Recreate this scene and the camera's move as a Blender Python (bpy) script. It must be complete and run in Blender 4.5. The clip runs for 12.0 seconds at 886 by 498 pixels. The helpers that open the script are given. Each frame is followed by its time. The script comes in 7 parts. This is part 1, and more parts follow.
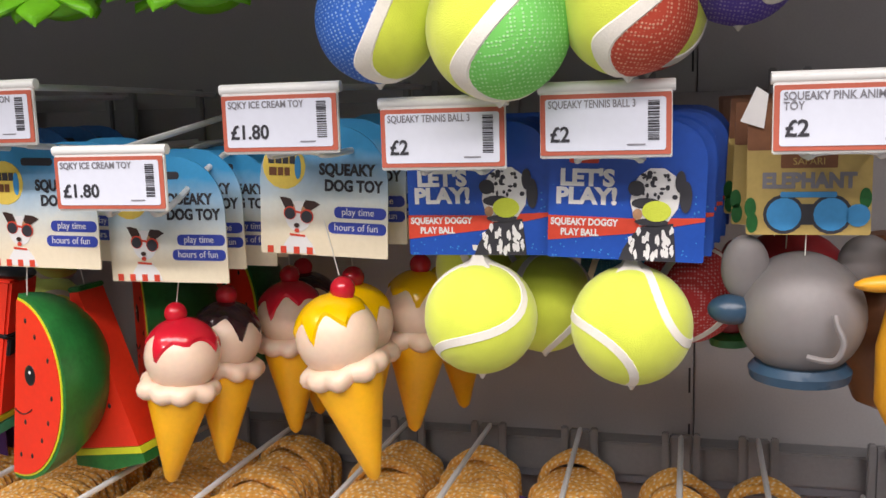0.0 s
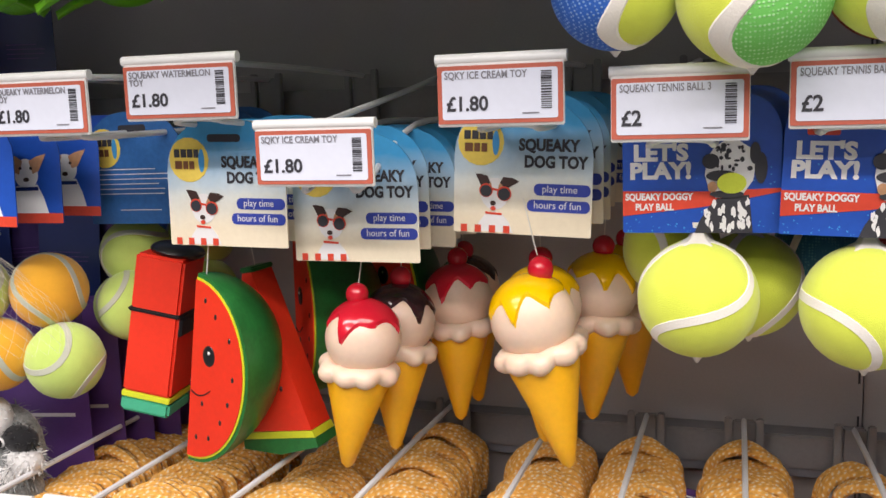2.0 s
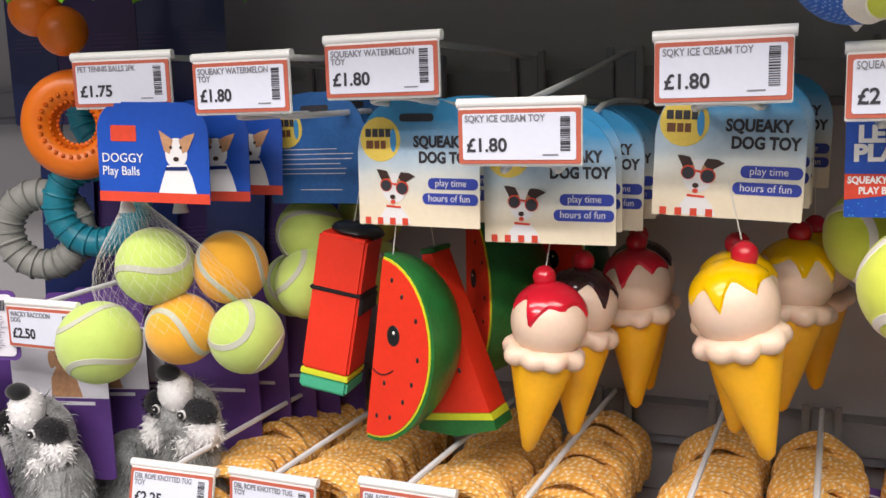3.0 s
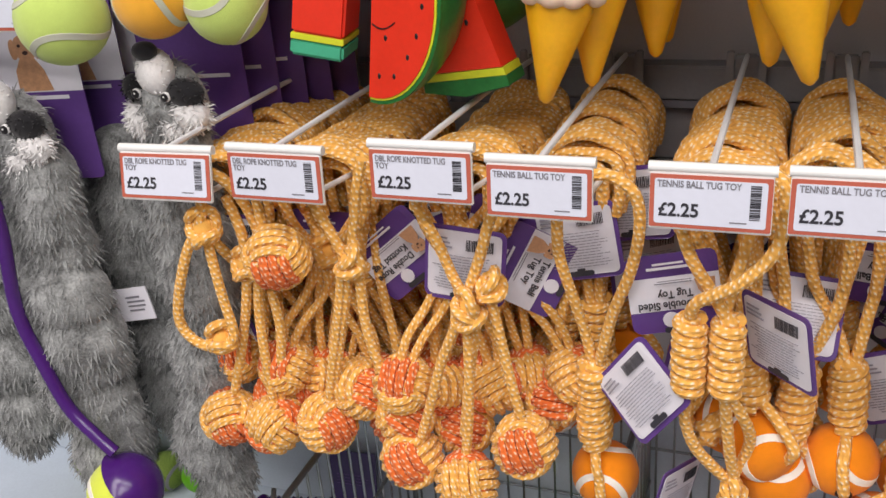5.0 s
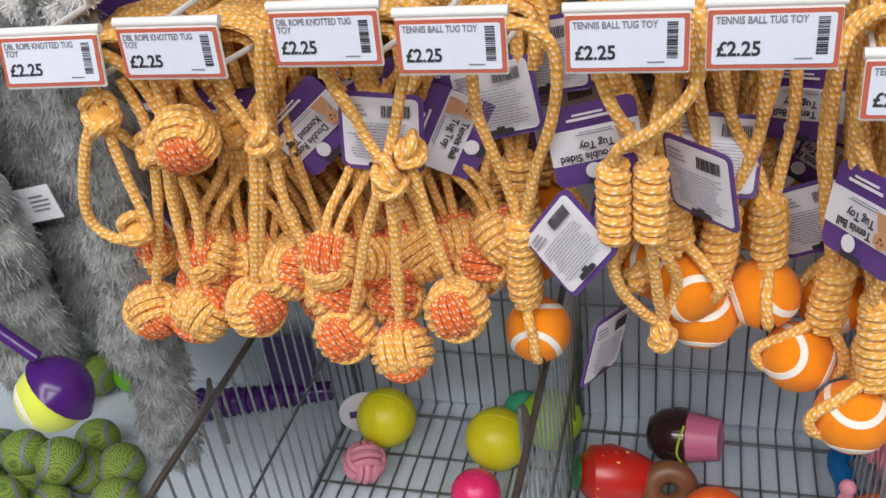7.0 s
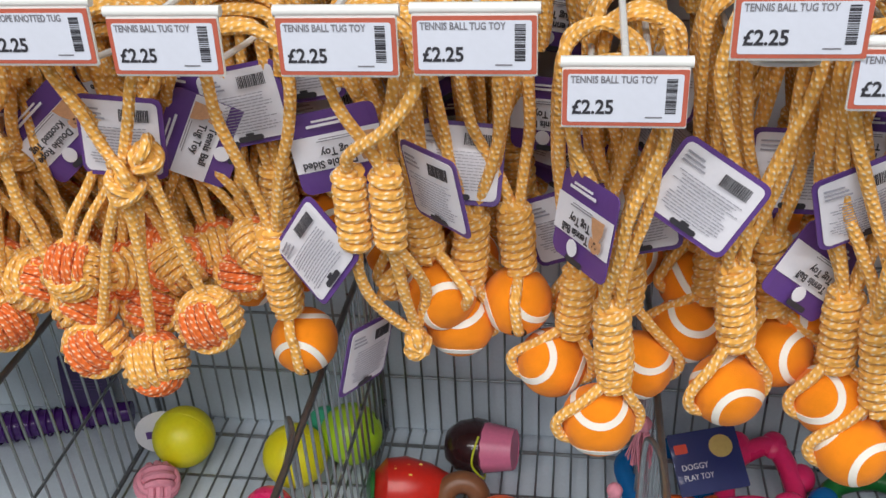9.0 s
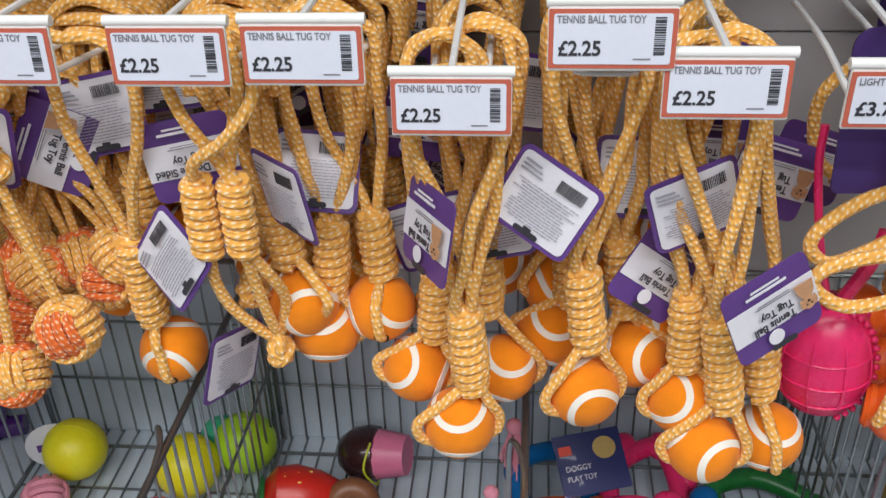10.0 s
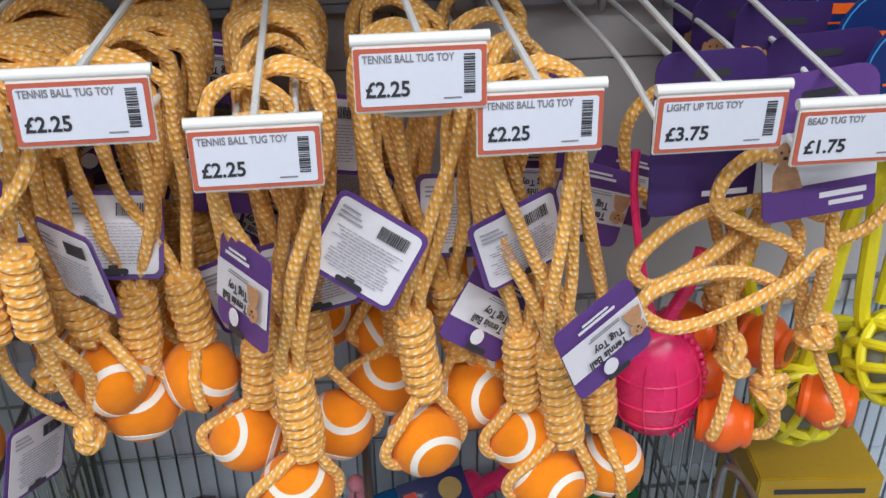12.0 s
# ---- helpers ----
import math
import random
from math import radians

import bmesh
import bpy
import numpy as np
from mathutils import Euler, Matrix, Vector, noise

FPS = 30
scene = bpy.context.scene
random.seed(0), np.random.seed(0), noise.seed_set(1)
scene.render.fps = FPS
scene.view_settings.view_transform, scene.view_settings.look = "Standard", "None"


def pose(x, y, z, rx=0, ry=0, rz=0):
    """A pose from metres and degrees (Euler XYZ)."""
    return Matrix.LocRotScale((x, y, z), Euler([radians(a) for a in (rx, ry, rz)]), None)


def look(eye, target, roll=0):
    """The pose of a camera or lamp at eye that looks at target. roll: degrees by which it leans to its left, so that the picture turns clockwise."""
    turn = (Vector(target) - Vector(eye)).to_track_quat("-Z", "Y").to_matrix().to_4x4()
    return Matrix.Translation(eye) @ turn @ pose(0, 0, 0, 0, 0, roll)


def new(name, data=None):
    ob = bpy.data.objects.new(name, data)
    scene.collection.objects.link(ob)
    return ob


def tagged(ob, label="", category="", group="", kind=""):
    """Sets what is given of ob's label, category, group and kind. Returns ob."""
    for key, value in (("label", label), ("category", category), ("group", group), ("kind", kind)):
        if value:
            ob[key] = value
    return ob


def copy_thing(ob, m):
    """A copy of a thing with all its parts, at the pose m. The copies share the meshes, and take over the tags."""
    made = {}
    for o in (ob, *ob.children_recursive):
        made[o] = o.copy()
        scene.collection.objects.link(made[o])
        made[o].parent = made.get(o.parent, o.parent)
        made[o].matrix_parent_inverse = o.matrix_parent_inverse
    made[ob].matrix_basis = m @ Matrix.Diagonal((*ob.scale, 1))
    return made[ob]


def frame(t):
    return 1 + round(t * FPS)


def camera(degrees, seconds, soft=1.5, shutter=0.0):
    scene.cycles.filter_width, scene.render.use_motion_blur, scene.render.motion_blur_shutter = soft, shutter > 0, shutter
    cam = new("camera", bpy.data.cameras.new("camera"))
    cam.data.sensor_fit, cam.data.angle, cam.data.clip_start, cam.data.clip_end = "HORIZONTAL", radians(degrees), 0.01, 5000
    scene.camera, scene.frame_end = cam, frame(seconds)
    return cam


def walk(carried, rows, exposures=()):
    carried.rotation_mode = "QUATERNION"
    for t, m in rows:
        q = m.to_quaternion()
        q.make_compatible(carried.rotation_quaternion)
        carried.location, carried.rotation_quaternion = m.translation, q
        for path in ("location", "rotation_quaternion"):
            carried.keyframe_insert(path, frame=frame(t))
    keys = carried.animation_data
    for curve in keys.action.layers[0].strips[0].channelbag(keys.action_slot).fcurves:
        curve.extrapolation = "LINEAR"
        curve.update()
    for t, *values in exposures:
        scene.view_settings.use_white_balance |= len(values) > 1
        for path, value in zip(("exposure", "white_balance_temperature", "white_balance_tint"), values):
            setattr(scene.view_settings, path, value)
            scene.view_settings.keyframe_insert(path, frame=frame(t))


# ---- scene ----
cam = camera(51.1, 12.0)
PATH = [
    (0, (0.438, -0.488, 1.269), (-0.073, 1.422, 0.971), -1.7),
    (0.5, (0.408, -0.487, 1.268), (-0.092, 1.427, 0.975), -1.2),
    (1, (0.402, -0.485, 1.267), (-0.095, 1.429, 0.971), -1.2),
    (1.5, (0.375, -0.49, 1.262), (-0.146, 1.418, 0.962), -1.4),
    (2, (0.339, -0.497, 1.258), (-0.258, 1.387, 0.956), -1.8),
    (2.5, (0.303, -0.51, 1.259), (-0.4, 1.338, 0.952), -2.4),
    (2.7, (0.29, -0.513, 1.258), (-0.461, 1.315, 0.951), -2.5),
    (4.3, (0.253, -0.504, 1.214), (-0.55, 1.247, 0.673), -1.8),
    (4.5, (0.248, -0.5, 1.205), (-0.533, 1.23, 0.576), -2.2),
    (4.9, (0.236, -0.501, 1.184), (-0.46, 1.203, 0.401), -4.5),
    (5, (0.238, -0.493, 1.185), (-0.453, 1.184, 0.341), -4.9),
    (5.5, (0.231, -0.486, 1.173), (-0.383, 1.126, 0.161), -6.6),
    (6, (0.23, -0.487, 1.167), (-0.336, 1.106, 0.098), -7.4),
    (6.5, (0.231, -0.488, 1.168), (-0.303, 1.11, 0.09), -7.6),
    (6.7, (0.232, -0.487, 1.168), (-0.298, 1.111, 0.089), -7.7),
    (8.3, (0.275, -0.475, 1.149), (-0.106, 1.179, 0.092), -4.5),
    (8.5, (0.284, -0.472, 1.146), (-0.064, 1.19, 0.089), -4.0),
    (8.9, (0.311, -0.468, 1.147), (0.04, 1.214, 0.099), -3.6),
    (9, (0.325, -0.47, 1.149), (0.049, 1.206, 0.093), -3.2),
    (9.5, (0.364, -0.471, 1.148), (0.139, 1.215, 0.095), -2.7),
    (10, (0.391, -0.472, 1.15), (0.217, 1.226, 0.107), -1.9),
    (10.5, (0.4, -0.47, 1.152), (0.263, 1.248, 0.136), -1.5),
    (11, (0.408, -0.457, 1.153), (0.33, 1.276, 0.156), -1.5),
    (11.5, (0.405, -0.444, 1.152), (0.5, 1.289, 0.158), -1.1),
    (12, (0.394, -0.44, 1.144), (0.592, 1.286, 0.153), -0.6),
]
walk(cam, [(t, look(eye, target, roll)) for t, eye, target, roll in PATH], [(0, 0.17, 6800, 17), (2.7, 0.17, 6800, 17), (4.5, -0.1, 6800, 17), (5.5, -0.16, 6650, 17), (7.0, -0.13, 6450, 12), (9.0, -0.17, 6400, 10), (12.0, -0.2, 6150, 10)])

# ---- light: shop ceiling strips over the aisle ----
world = bpy.data.worlds.new("world")
scene.world = world
world.use_nodes = True
world.node_tree.nodes["Background"].inputs[0].default_value = (0.9, 0.95, 1.0, 1)
world.node_tree.nodes["Background"].inputs[1].default_value = 0.005


def area(name, x, y, z, sx, sy, watts, col=(1.0, 0.96, 0.9), target=None):
    d = bpy.data.lights.new(name, "AREA")
    d.shape, d.size, d.size_y, d.energy, d.color = "RECTANGLE", sx, sy, watts, col
    ob = new(name, d)
    ob.matrix_world = look((x, y, z), target or (x, y + 0.001, z - 1))
    return ob


for y, watts in ((-0.95, 44), (-1.9, 76), (-3.0, 44)):
    area("ceiling_strip_light", 0.3, y, 2.72, 3.6, 0.25, watts, (1.0, 0.98, 0.96))


# ---- materials ----
def nodes_of(name):
    m = bpy.data.materials.new(name)
    m.use_nodes = True
    nt = m.node_tree
    return m, nt, nt.nodes["Principled BSDF"]


def math_node(nt, op, a, b=None, c=None):
    n = nt.nodes.new("ShaderNodeMath")
    n.operation = op
    for i, v in enumerate((a, b, c)):
        if v is None:
            continue
        if isinstance(v, (int, float)):
            n.inputs[i].default_value = v
        else:
            nt.links.new(v, n.inputs[i])
    return n.outputs[0]


def mix_node(nt, fac, a, b):
    n = nt.nodes.new("ShaderNodeMix")
    n.data_type = "RGBA"
    for s, v in ((n.inputs[0], fac), (n.inputs[6], a), (n.inputs[7], b)):
        if isinstance(v, tuple):
            s.default_value = (*v, 1)
        elif isinstance(v, (int, float)):
            s.default_value = v
        else:
            nt.links.new(v, s)
    return n.outputs[2]


def ramp(nt, fac, lo, hi):
    n = nt.nodes.new("ShaderNodeMapRange")
    n.inputs[1].default_value, n.inputs[2].default_value = lo, hi
    nt.links.new(fac, n.inputs[0])
    return n.outputs[0]


def noise_node(nt, scale, detail=3, coords="Object", rough=0.6):
    tc = nt.nodes.new("ShaderNodeTexCoord")
    n = nt.nodes.new("ShaderNodeTexNoise")
    n.inputs["Scale"].default_value, n.inputs["Detail"].default_value, n.inputs["Roughness"].default_value = scale, detail, rough
    nt.links.new(tc.outputs[coords], n.inputs["Vector"])
    return n.outputs["Fac"]


def bump_node(nt, b, height, strength, dist):
    n = nt.nodes.new("ShaderNodeBump")
    n.inputs["Strength"].default_value, n.inputs["Distance"].default_value = strength, dist
    nt.links.new(height, n.inputs["Height"])
    nt.links.new(n.outputs[0], b.inputs["Normal"])


def mat(name, col, rough=0.5, metal=0.0, var=0.14, big=25, fine=260, bump=0.0, sheen=0.0, spec=0.5, sss=0.0, tint=0.0, coat=0.0):
    m, nt, b = nodes_of(name)
    n1, n2 = noise_node(nt, big), noise_node(nt, fine, 2)
    mixed = math_node(nt, "ADD", math_node(nt, "MULTIPLY", n1, 0.6), math_node(nt, "MULTIPLY", n2, 0.4))
    f = ramp(nt, mixed, 0.3, 0.7)
    dark = tuple(c * (1 - var) for c in col)
    lite = tuple(min(1, c * (1 + 0.6 * var)) for c in col)
    c = mix_node(nt, f, dark, lite)
    if tint:
        info = nt.nodes.new("ShaderNodeObjectInfo")
        hsv = nt.nodes.new("ShaderNodeHueSaturation")
        nt.links.new(c, hsv.inputs["Color"])
        nt.links.new(math_node(nt, "ADD", math_node(nt, "MULTIPLY", info.outputs["Random"], tint), 1 - tint / 2), hsv.inputs["Value"])
        c = hsv.outputs[0]
    nt.links.new(c, b.inputs["Base Color"])
    nt.links.new(math_node(nt, "ADD", math_node(nt, "MULTIPLY", n1, 0.16), rough - 0.08), b.inputs["Roughness"])
    b.inputs["Metallic"].default_value = metal
    b.inputs["Specular IOR Level"].default_value = spec
    b.inputs["Sheen Weight"].default_value = sheen
    b.inputs["Coat Weight"].default_value = coat
    if sss:
        b.inputs["Subsurface Weight"].default_value = sss
        b.inputs["Subsurface Scale"].default_value = 0.004
    if bump:
        bump_node(nt, b, n2, bump, 0.001)
    return m


def rope_mat(name, yarn, fleck):
    """Braided rope: pale flecks in slanting rows along the length, with the yarn's relief."""
    m, nt, b = nodes_of(name)
    uv = nt.nodes.new("ShaderNodeUVMap")
    sep = nt.nodes.new("ShaderNodeSeparateXYZ")
    nt.links.new(uv.outputs[0], sep.inputs[0])
    along = math_node(nt, "DIVIDE", sep.outputs[1], 0.0046)
    round_ = math_node(nt, "ADD", math_node(nt, "MULTIPLY", sep.outputs[0], 6.0), math_node(nt, "MULTIPLY", along, 0.5))
    comb = nt.nodes.new("ShaderNodeCombineXYZ")
    nt.links.new(round_, comb.inputs[0])
    nt.links.new(along, comb.inputs[1])
    vor = nt.nodes.new("ShaderNodeTexVoronoi")
    vor.voronoi_dimensions = "2D"
    vor.inputs["Scale"].default_value, vor.inputs["Randomness"].default_value = 1.0, 0.35
    nt.links.new(comb.outputs[0], vor.inputs["Vector"])
    d = vor.outputs["Distance"]
    n2 = noise_node(nt, 900, 2)
    grain = math_node(nt, "ADD", d, math_node(nt, "MULTIPLY", math_node(nt, "SUBTRACT", n2, 0.5), 0.3))
    f = math_node(nt, "SUBTRACT", 1.0, ramp(nt, grain, 0.12, 0.3))
    n1 = noise_node(nt, 30, 2)
    base = mix_node(nt, n1, tuple(c * 0.85 for c in yarn), tuple(min(1, c * 1.15) for c in yarn))
    # gaps between yarn cells darkened: crevice shade put into the colour
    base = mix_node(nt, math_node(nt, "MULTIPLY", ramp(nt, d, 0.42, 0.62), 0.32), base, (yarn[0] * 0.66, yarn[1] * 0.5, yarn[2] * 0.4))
    c = mix_node(nt, math_node(nt, "MULTIPLY", f, 0.8), base, fleck)
    nt.links.new(c, b.inputs["Base Color"])
    b.inputs["Roughness"].default_value = 0.85
    b.inputs["Specular IOR Level"].default_value = 0.2
    b.inputs["Sheen Weight"].default_value = 0.1
    h = math_node(nt, "ADD", math_node(nt, "MULTIPLY", d, -1.0), math_node(nt, "MULTIPLY", n2, 0.35))
    bump_node(nt, b, h, 0.85, 0.0019)
    return m


def net_mat(name, col, thread, cells=1.0, lines=False):
    """Knitted mesh seen over a felt ball: rows of pale dots."""
    m, nt, b = nodes_of(name)
    tc = nt.nodes.new("ShaderNodeTexCoord")
    vor = nt.nodes.new("ShaderNodeTexVoronoi")
    vor.inputs["Scale"].default_value, vor.inputs["Randomness"].default_value = 520 * cells, 0.2
    nt.links.new(tc.outputs["Object"], vor.inputs["Vector"])
    f = ramp(nt, vor.outputs["Distance"], 0.46, 0.62) if lines else math_node(nt, "SUBTRACT", 1.0, ramp(nt, vor.outputs["Distance"], 0.2, 0.42))
    nt.links.new(mix_node(nt, math_node(nt, "MULTIPLY", f, 0.75), col, thread), b.inputs["Base Color"])
    b.inputs["Roughness"].default_value = 0.8
    bump_node(nt, b, f, 0.4, 0.0008)
    return m


M = {}
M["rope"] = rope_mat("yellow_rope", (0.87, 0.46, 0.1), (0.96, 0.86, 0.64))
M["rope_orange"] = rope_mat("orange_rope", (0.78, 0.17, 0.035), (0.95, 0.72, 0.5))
M["panel"] = mat("grey_painted_metal", (0.5, 0.49, 0.5), 0.34, var=0.1, big=6, fine=500, bump=0.05)
M["rail"] = mat("grey_rail_metal", (0.3, 0.3, 0.31), 0.4, 0.3, var=0.12)
M["deck"] = mat("pale_blue_grey_shelf", (0.58, 0.66, 0.74), 0.36, var=0.1, big=9, fine=300, bump=0.03)
M["wire_white"] = mat("white_coated_wire", (0.74, 0.76, 0.78), 0.3, 0.0, var=0.08)
M["chrome"] = mat("zinc_wire", (0.29, 0.31, 0.32), 0.3, 0.9, var=0.2)
M["white_plastic"] = mat("white_ticket_holder", (0.8, 0.82, 0.8), 0.35, var=0.06)
M["paper"] = mat("white_ticket_paper", (0.68, 0.72, 0.82), 0.35, var=0.04, coat=0.15)
M["ticket_red"] = mat("brick_red_ticket_border", (0.5, 0.12, 0.075), 0.4, var=0.1)
M["ink"] = mat("dark_ink", (0.035, 0.035, 0.045), 0.5, var=0.2)
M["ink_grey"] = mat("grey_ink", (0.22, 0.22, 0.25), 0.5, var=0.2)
M["ink_pale"] = mat("pale_grey_ink", (0.34, 0.34, 0.4), 0.5, var=0.2)
M["white"] = mat("white_print", (0.82, 0.82, 0.82), 0.4, var=0.05)
M["purple"] = mat("purple_card", (0.115, 0.05, 0.24), 0.4, var=0.12, coat=0.1)
M["purple_dark"] = mat("dark_purple_card", (0.045, 0.02, 0.12), 0.4, var=0.12, coat=0.1)
M["tag_white"] = mat("white_tag_print", (0.74, 0.74, 0.8), 0.4, var=0.05)
M["orange_felt"] = mat("orange_felt", (0.92, 0.27, 0.01), 0.9, var=0.16, big=60, fine=1400, bump=0.6, sheen=0.12, spec=0.15, tint=0.1)
M["felt_yellow"] = mat("yellow_green_felt", (0.7, 0.8, 0.09), 0.95, var=0.1, big=60, fine=1400, bump=0.5, sheen=0.35, spec=0.1)
M["felt_pale"] = mat("pale_green_felt", (0.53, 0.7, 0.17), 0.95, var=0.12, big=60, fine=1400, bump=0.5, sheen=0.35, spec=0.1, tint=0.1)
M["felt_amber"] = mat("amber_felt", (0.85, 0.42, 0.04), 0.95, var=0.12, big=60, fine=1400, bump=0.5, sheen=0.3, spec=0.1)
M["seam_white"] = mat("white_felt_seam", (0.85, 0.82, 0.74), 0.9, var=0.1, fine=900, bump=0.3)
M["seam_grey"] = mat("grey_felt_seam", (0.5, 0.52, 0.42), 0.9, var=0.1, fine=900, bump=0.3)


# ---- mesh helpers ----
class MB:
    """Gathers vertices, faces and texture coordinates of one part."""

    def __init__(self):
        self.v, self.f, self.uv = [], [], []

    def add(self, verts, faces, uvs=None):
        o = len(self.v)
        self.v += [tuple(p) for p in verts]
        for k, f in enumerate(faces):
            self.f.append([i + o for i in f])
            self.uv.append(uvs[k] if uvs else [(0, 0)] * len(f))
        return self

    def tube(self, pts, r, sides=8, closed=False, cap=True, v0=0.0):
        P = [Vector(p) for p in pts]
        n = len(P)
        rr = r if isinstance(r, (list, tuple)) else [r] * n
        tang = []
        for i in range(n):
            a, b = (P[(i - 1) % n], P[(i + 1) % n]) if closed else (P[max(i - 1, 0)], P[min(i + 1, n - 1)])
            d = b - a
            tang.append(d.normalized() if d.length > 1e-9 else Vector((0, 0, 1)))
        up = Vector((0, 1, 0)) if abs(tang[0].y) < 0.9 else Vector((1, 0, 0))
        nrm = (up - tang[0] * up.dot(tang[0])).normalized()
        verts, faces, uvs, run, runs = [], [], [], v0, []
        for i in range(n):
            if i:
                nrm = (nrm - tang[i] * nrm.dot(tang[i]))
                nrm = nrm.normalized() if nrm.length > 1e-6 else tang[i].orthogonal().normalized()
                run += (P[i] - P[i - 1]).length
            bi = tang[i].cross(nrm)
            runs.append(run)
            for s in range(sides):
                a = 2 * math.pi * s / sides
                verts.append(P[i] + rr[i] * (math.cos(a) * nrm + math.sin(a) * bi))
        last = n if closed else n - 1
        for i in range(last):
            j = (i + 1) % n
            vj = runs[j] if j else run + (P[0] - P[-1]).length
            for s in range(sides):
                t = (s + 1) % sides
                faces.append((i * sides + s, i * sides + t, j * sides + t, j * sides + s))
                uvs.append([(s / sides, runs[i]), ((s + 1) / sides, runs[i]), ((s + 1) / sides, vj), (s / sides, vj)])
        if cap and not closed:
            faces.append(tuple(reversed(range(sides))))
            uvs.append([(0, 0)] * sides)
            faces.append(tuple(range((n - 1) * sides, n * sides)))
            uvs.append([(0, 0)] * sides)
        return self.add(verts, faces, uvs)

    def lathe(self, prof, seg=24, m=None, squash=1.0, wob=None):
        """Turns (radius, height) pairs about z. wob(angle, radius, height) may shift a vertex."""
        m = m or Matrix()
        verts, faces = [], []
        for r, h in prof:
            for s in range(seg):
                a = 2 * math.pi * s / seg
                p = Vector((r * math.cos(a), r * math.sin(a) * squash, h))
                if wob:
                    p = Vector(wob(a, r, h))
                verts.append(m @ p)
        for i in range(len(prof) - 1):
            for s in range(seg):
                t = (s + 1) % seg
                faces.append((i * seg + s, i * seg + t, (i + 1) * seg + t, (i + 1) * seg + s))
        faces.append(tuple(reversed(range(seg))))
        faces.append(tuple(range((len(prof) - 1) * seg, len(prof) * seg)))
        return self.add(verts, faces)

    def ball(self, c, r, seg=24, rings=14, m=None):
        rx, ry, rz = r if isinstance(r, (list, tuple)) else (r, r, r)
        m = m or Matrix()
        verts, faces = [], []
        for i in range(rings + 1):
            th = math.pi * min(max(i / rings, 0.004), 0.996)
            for s in range(seg):
                a = 2 * math.pi * s / seg
                verts.append(m @ Vector((c[0] + rx * math.sin(th) * math.cos(a), c[1] + ry * math.sin(th) * math.sin(a), c[2] + rz * math.cos(th))))
        for i in range(rings):
            for s in range(seg):
                t = (s + 1) % seg
                faces.append((i * seg + s, (i + 1) * seg + s, (i + 1) * seg + t, i * seg + t))
        faces.append(tuple(range(seg)))
        faces.append(tuple(reversed(range(rings * seg, (rings + 1) * seg))))
        return self.add(verts, faces)

    def box(self, x0, x1, y0, y1, z0, z1, b=0.0, m=None):
        """A box with chamfered upright edges and rims."""
        b = min(b, (x1 - x0) / 2.1, (y1 - y0) / 2.1, (z1 - z0) / 2.1)
        m = m or Matrix()
        if b <= 0:
            vs = [(x, y, z) for z in (z0, z1) for y in (y0, y1) for x in (x0, x1)]
            return self.add([m @ Vector(p) for p in vs], [(0, 2, 3, 1), (4, 5, 7, 6), (0, 1, 5, 4), (2, 6, 7, 3), (0, 4, 6, 2), (1, 3, 7, 5)])
        bm = bmesh.new()
        bmesh.ops.create_cube(bm, size=1)
        for v in bm.verts:
            v.co = Vector((x0 + (v.co.x + 0.5) * (x1 - x0), y0 + (v.co.y + 0.5) * (y1 - y0), z0 + (v.co.z + 0.5) * (z1 - z0)))
        bmesh.ops.bevel(bm, geom=bm.edges[:], offset=b, segments=2, affect="EDGES")
        bm.verts.index_update()
        self.add([m @ v.co for v in bm.verts], [[v.index for v in f.verts] for f in bm.faces])
        bm.free()
        return self

    def plate(self, outline, y0, y1, m=None, bend=None):
        """A flat outline of (x, z), given thickness from y0 (front) to y1."""
        m = m or Matrix()
        n = len(outline)
        B = bend or (lambda x, y, z: (x, y, z))
        verts = [m @ Vector(B(x, y0, z)) for x, z in outline] + [m @ Vector(B(x, y1, z)) for x, z in outline]
        faces = [tuple(range(n)), tuple(reversed(range(n, 2 * n)))]
        faces += [(i, i + n, (i + 1) % n + n, (i + 1) % n) for i in range(n)]
        return self.add(verts, faces)


def mesh_of(name, mb, material, smooth=True):
    me = bpy.data.meshes.new(name)
    me.from_pydata(mb.v, [], mb.f)
    layer = me.uv_layers.new(name="UVMap")
    flat = [c for face in mb.uv for p in face for c in p]
    layer.data.foreach_set("uv", flat)
    me.materials.append(material)
    bm = bmesh.new()
    bm.from_mesh(me)
    bmesh.ops.recalc_face_normals(bm, faces=bm.faces[:])
    bm.to_mesh(me)
    bm.free()
    if smooth:
        me.shade_smooth()
        me.set_sharp_from_angle(angle=radians(40))
    me.update()
    return me


FINE = {"mark_bar", "mark_foot", "ridge", "picture_streak", "barcode", "small_print", "seed", "pip", "speck", "nub", "picture_patch"}


def part(name, mb, material, parent, label="", smooth=True):
    """One mesh object under a thing or a part; mb may be a ready mesh."""
    me = mb if isinstance(mb, bpy.types.Mesh) else mesh_of(name, mb, material, smooth)
    ob = new(name, me)
    ob.parent = parent
    if label:
        ob["label"] = label
    if name in FINE:
        ob["kind"] = "stuff"
    return ob


def thing(name, label, category, m=None, group="", kind=""):
    ob = new(name)
    ob.empty_display_size = 0.02
    ob.matrix_world = m or Matrix()
    return tagged(ob, label, category, group, kind)


def solid(name, mb, material, label, category="", kind="structure", smooth=True, m=None):
    ob = new(name, mesh_of(name, mb, material, smooth))
    ob.matrix_world = m or Matrix()
    return tagged(ob, label, category, "", kind)


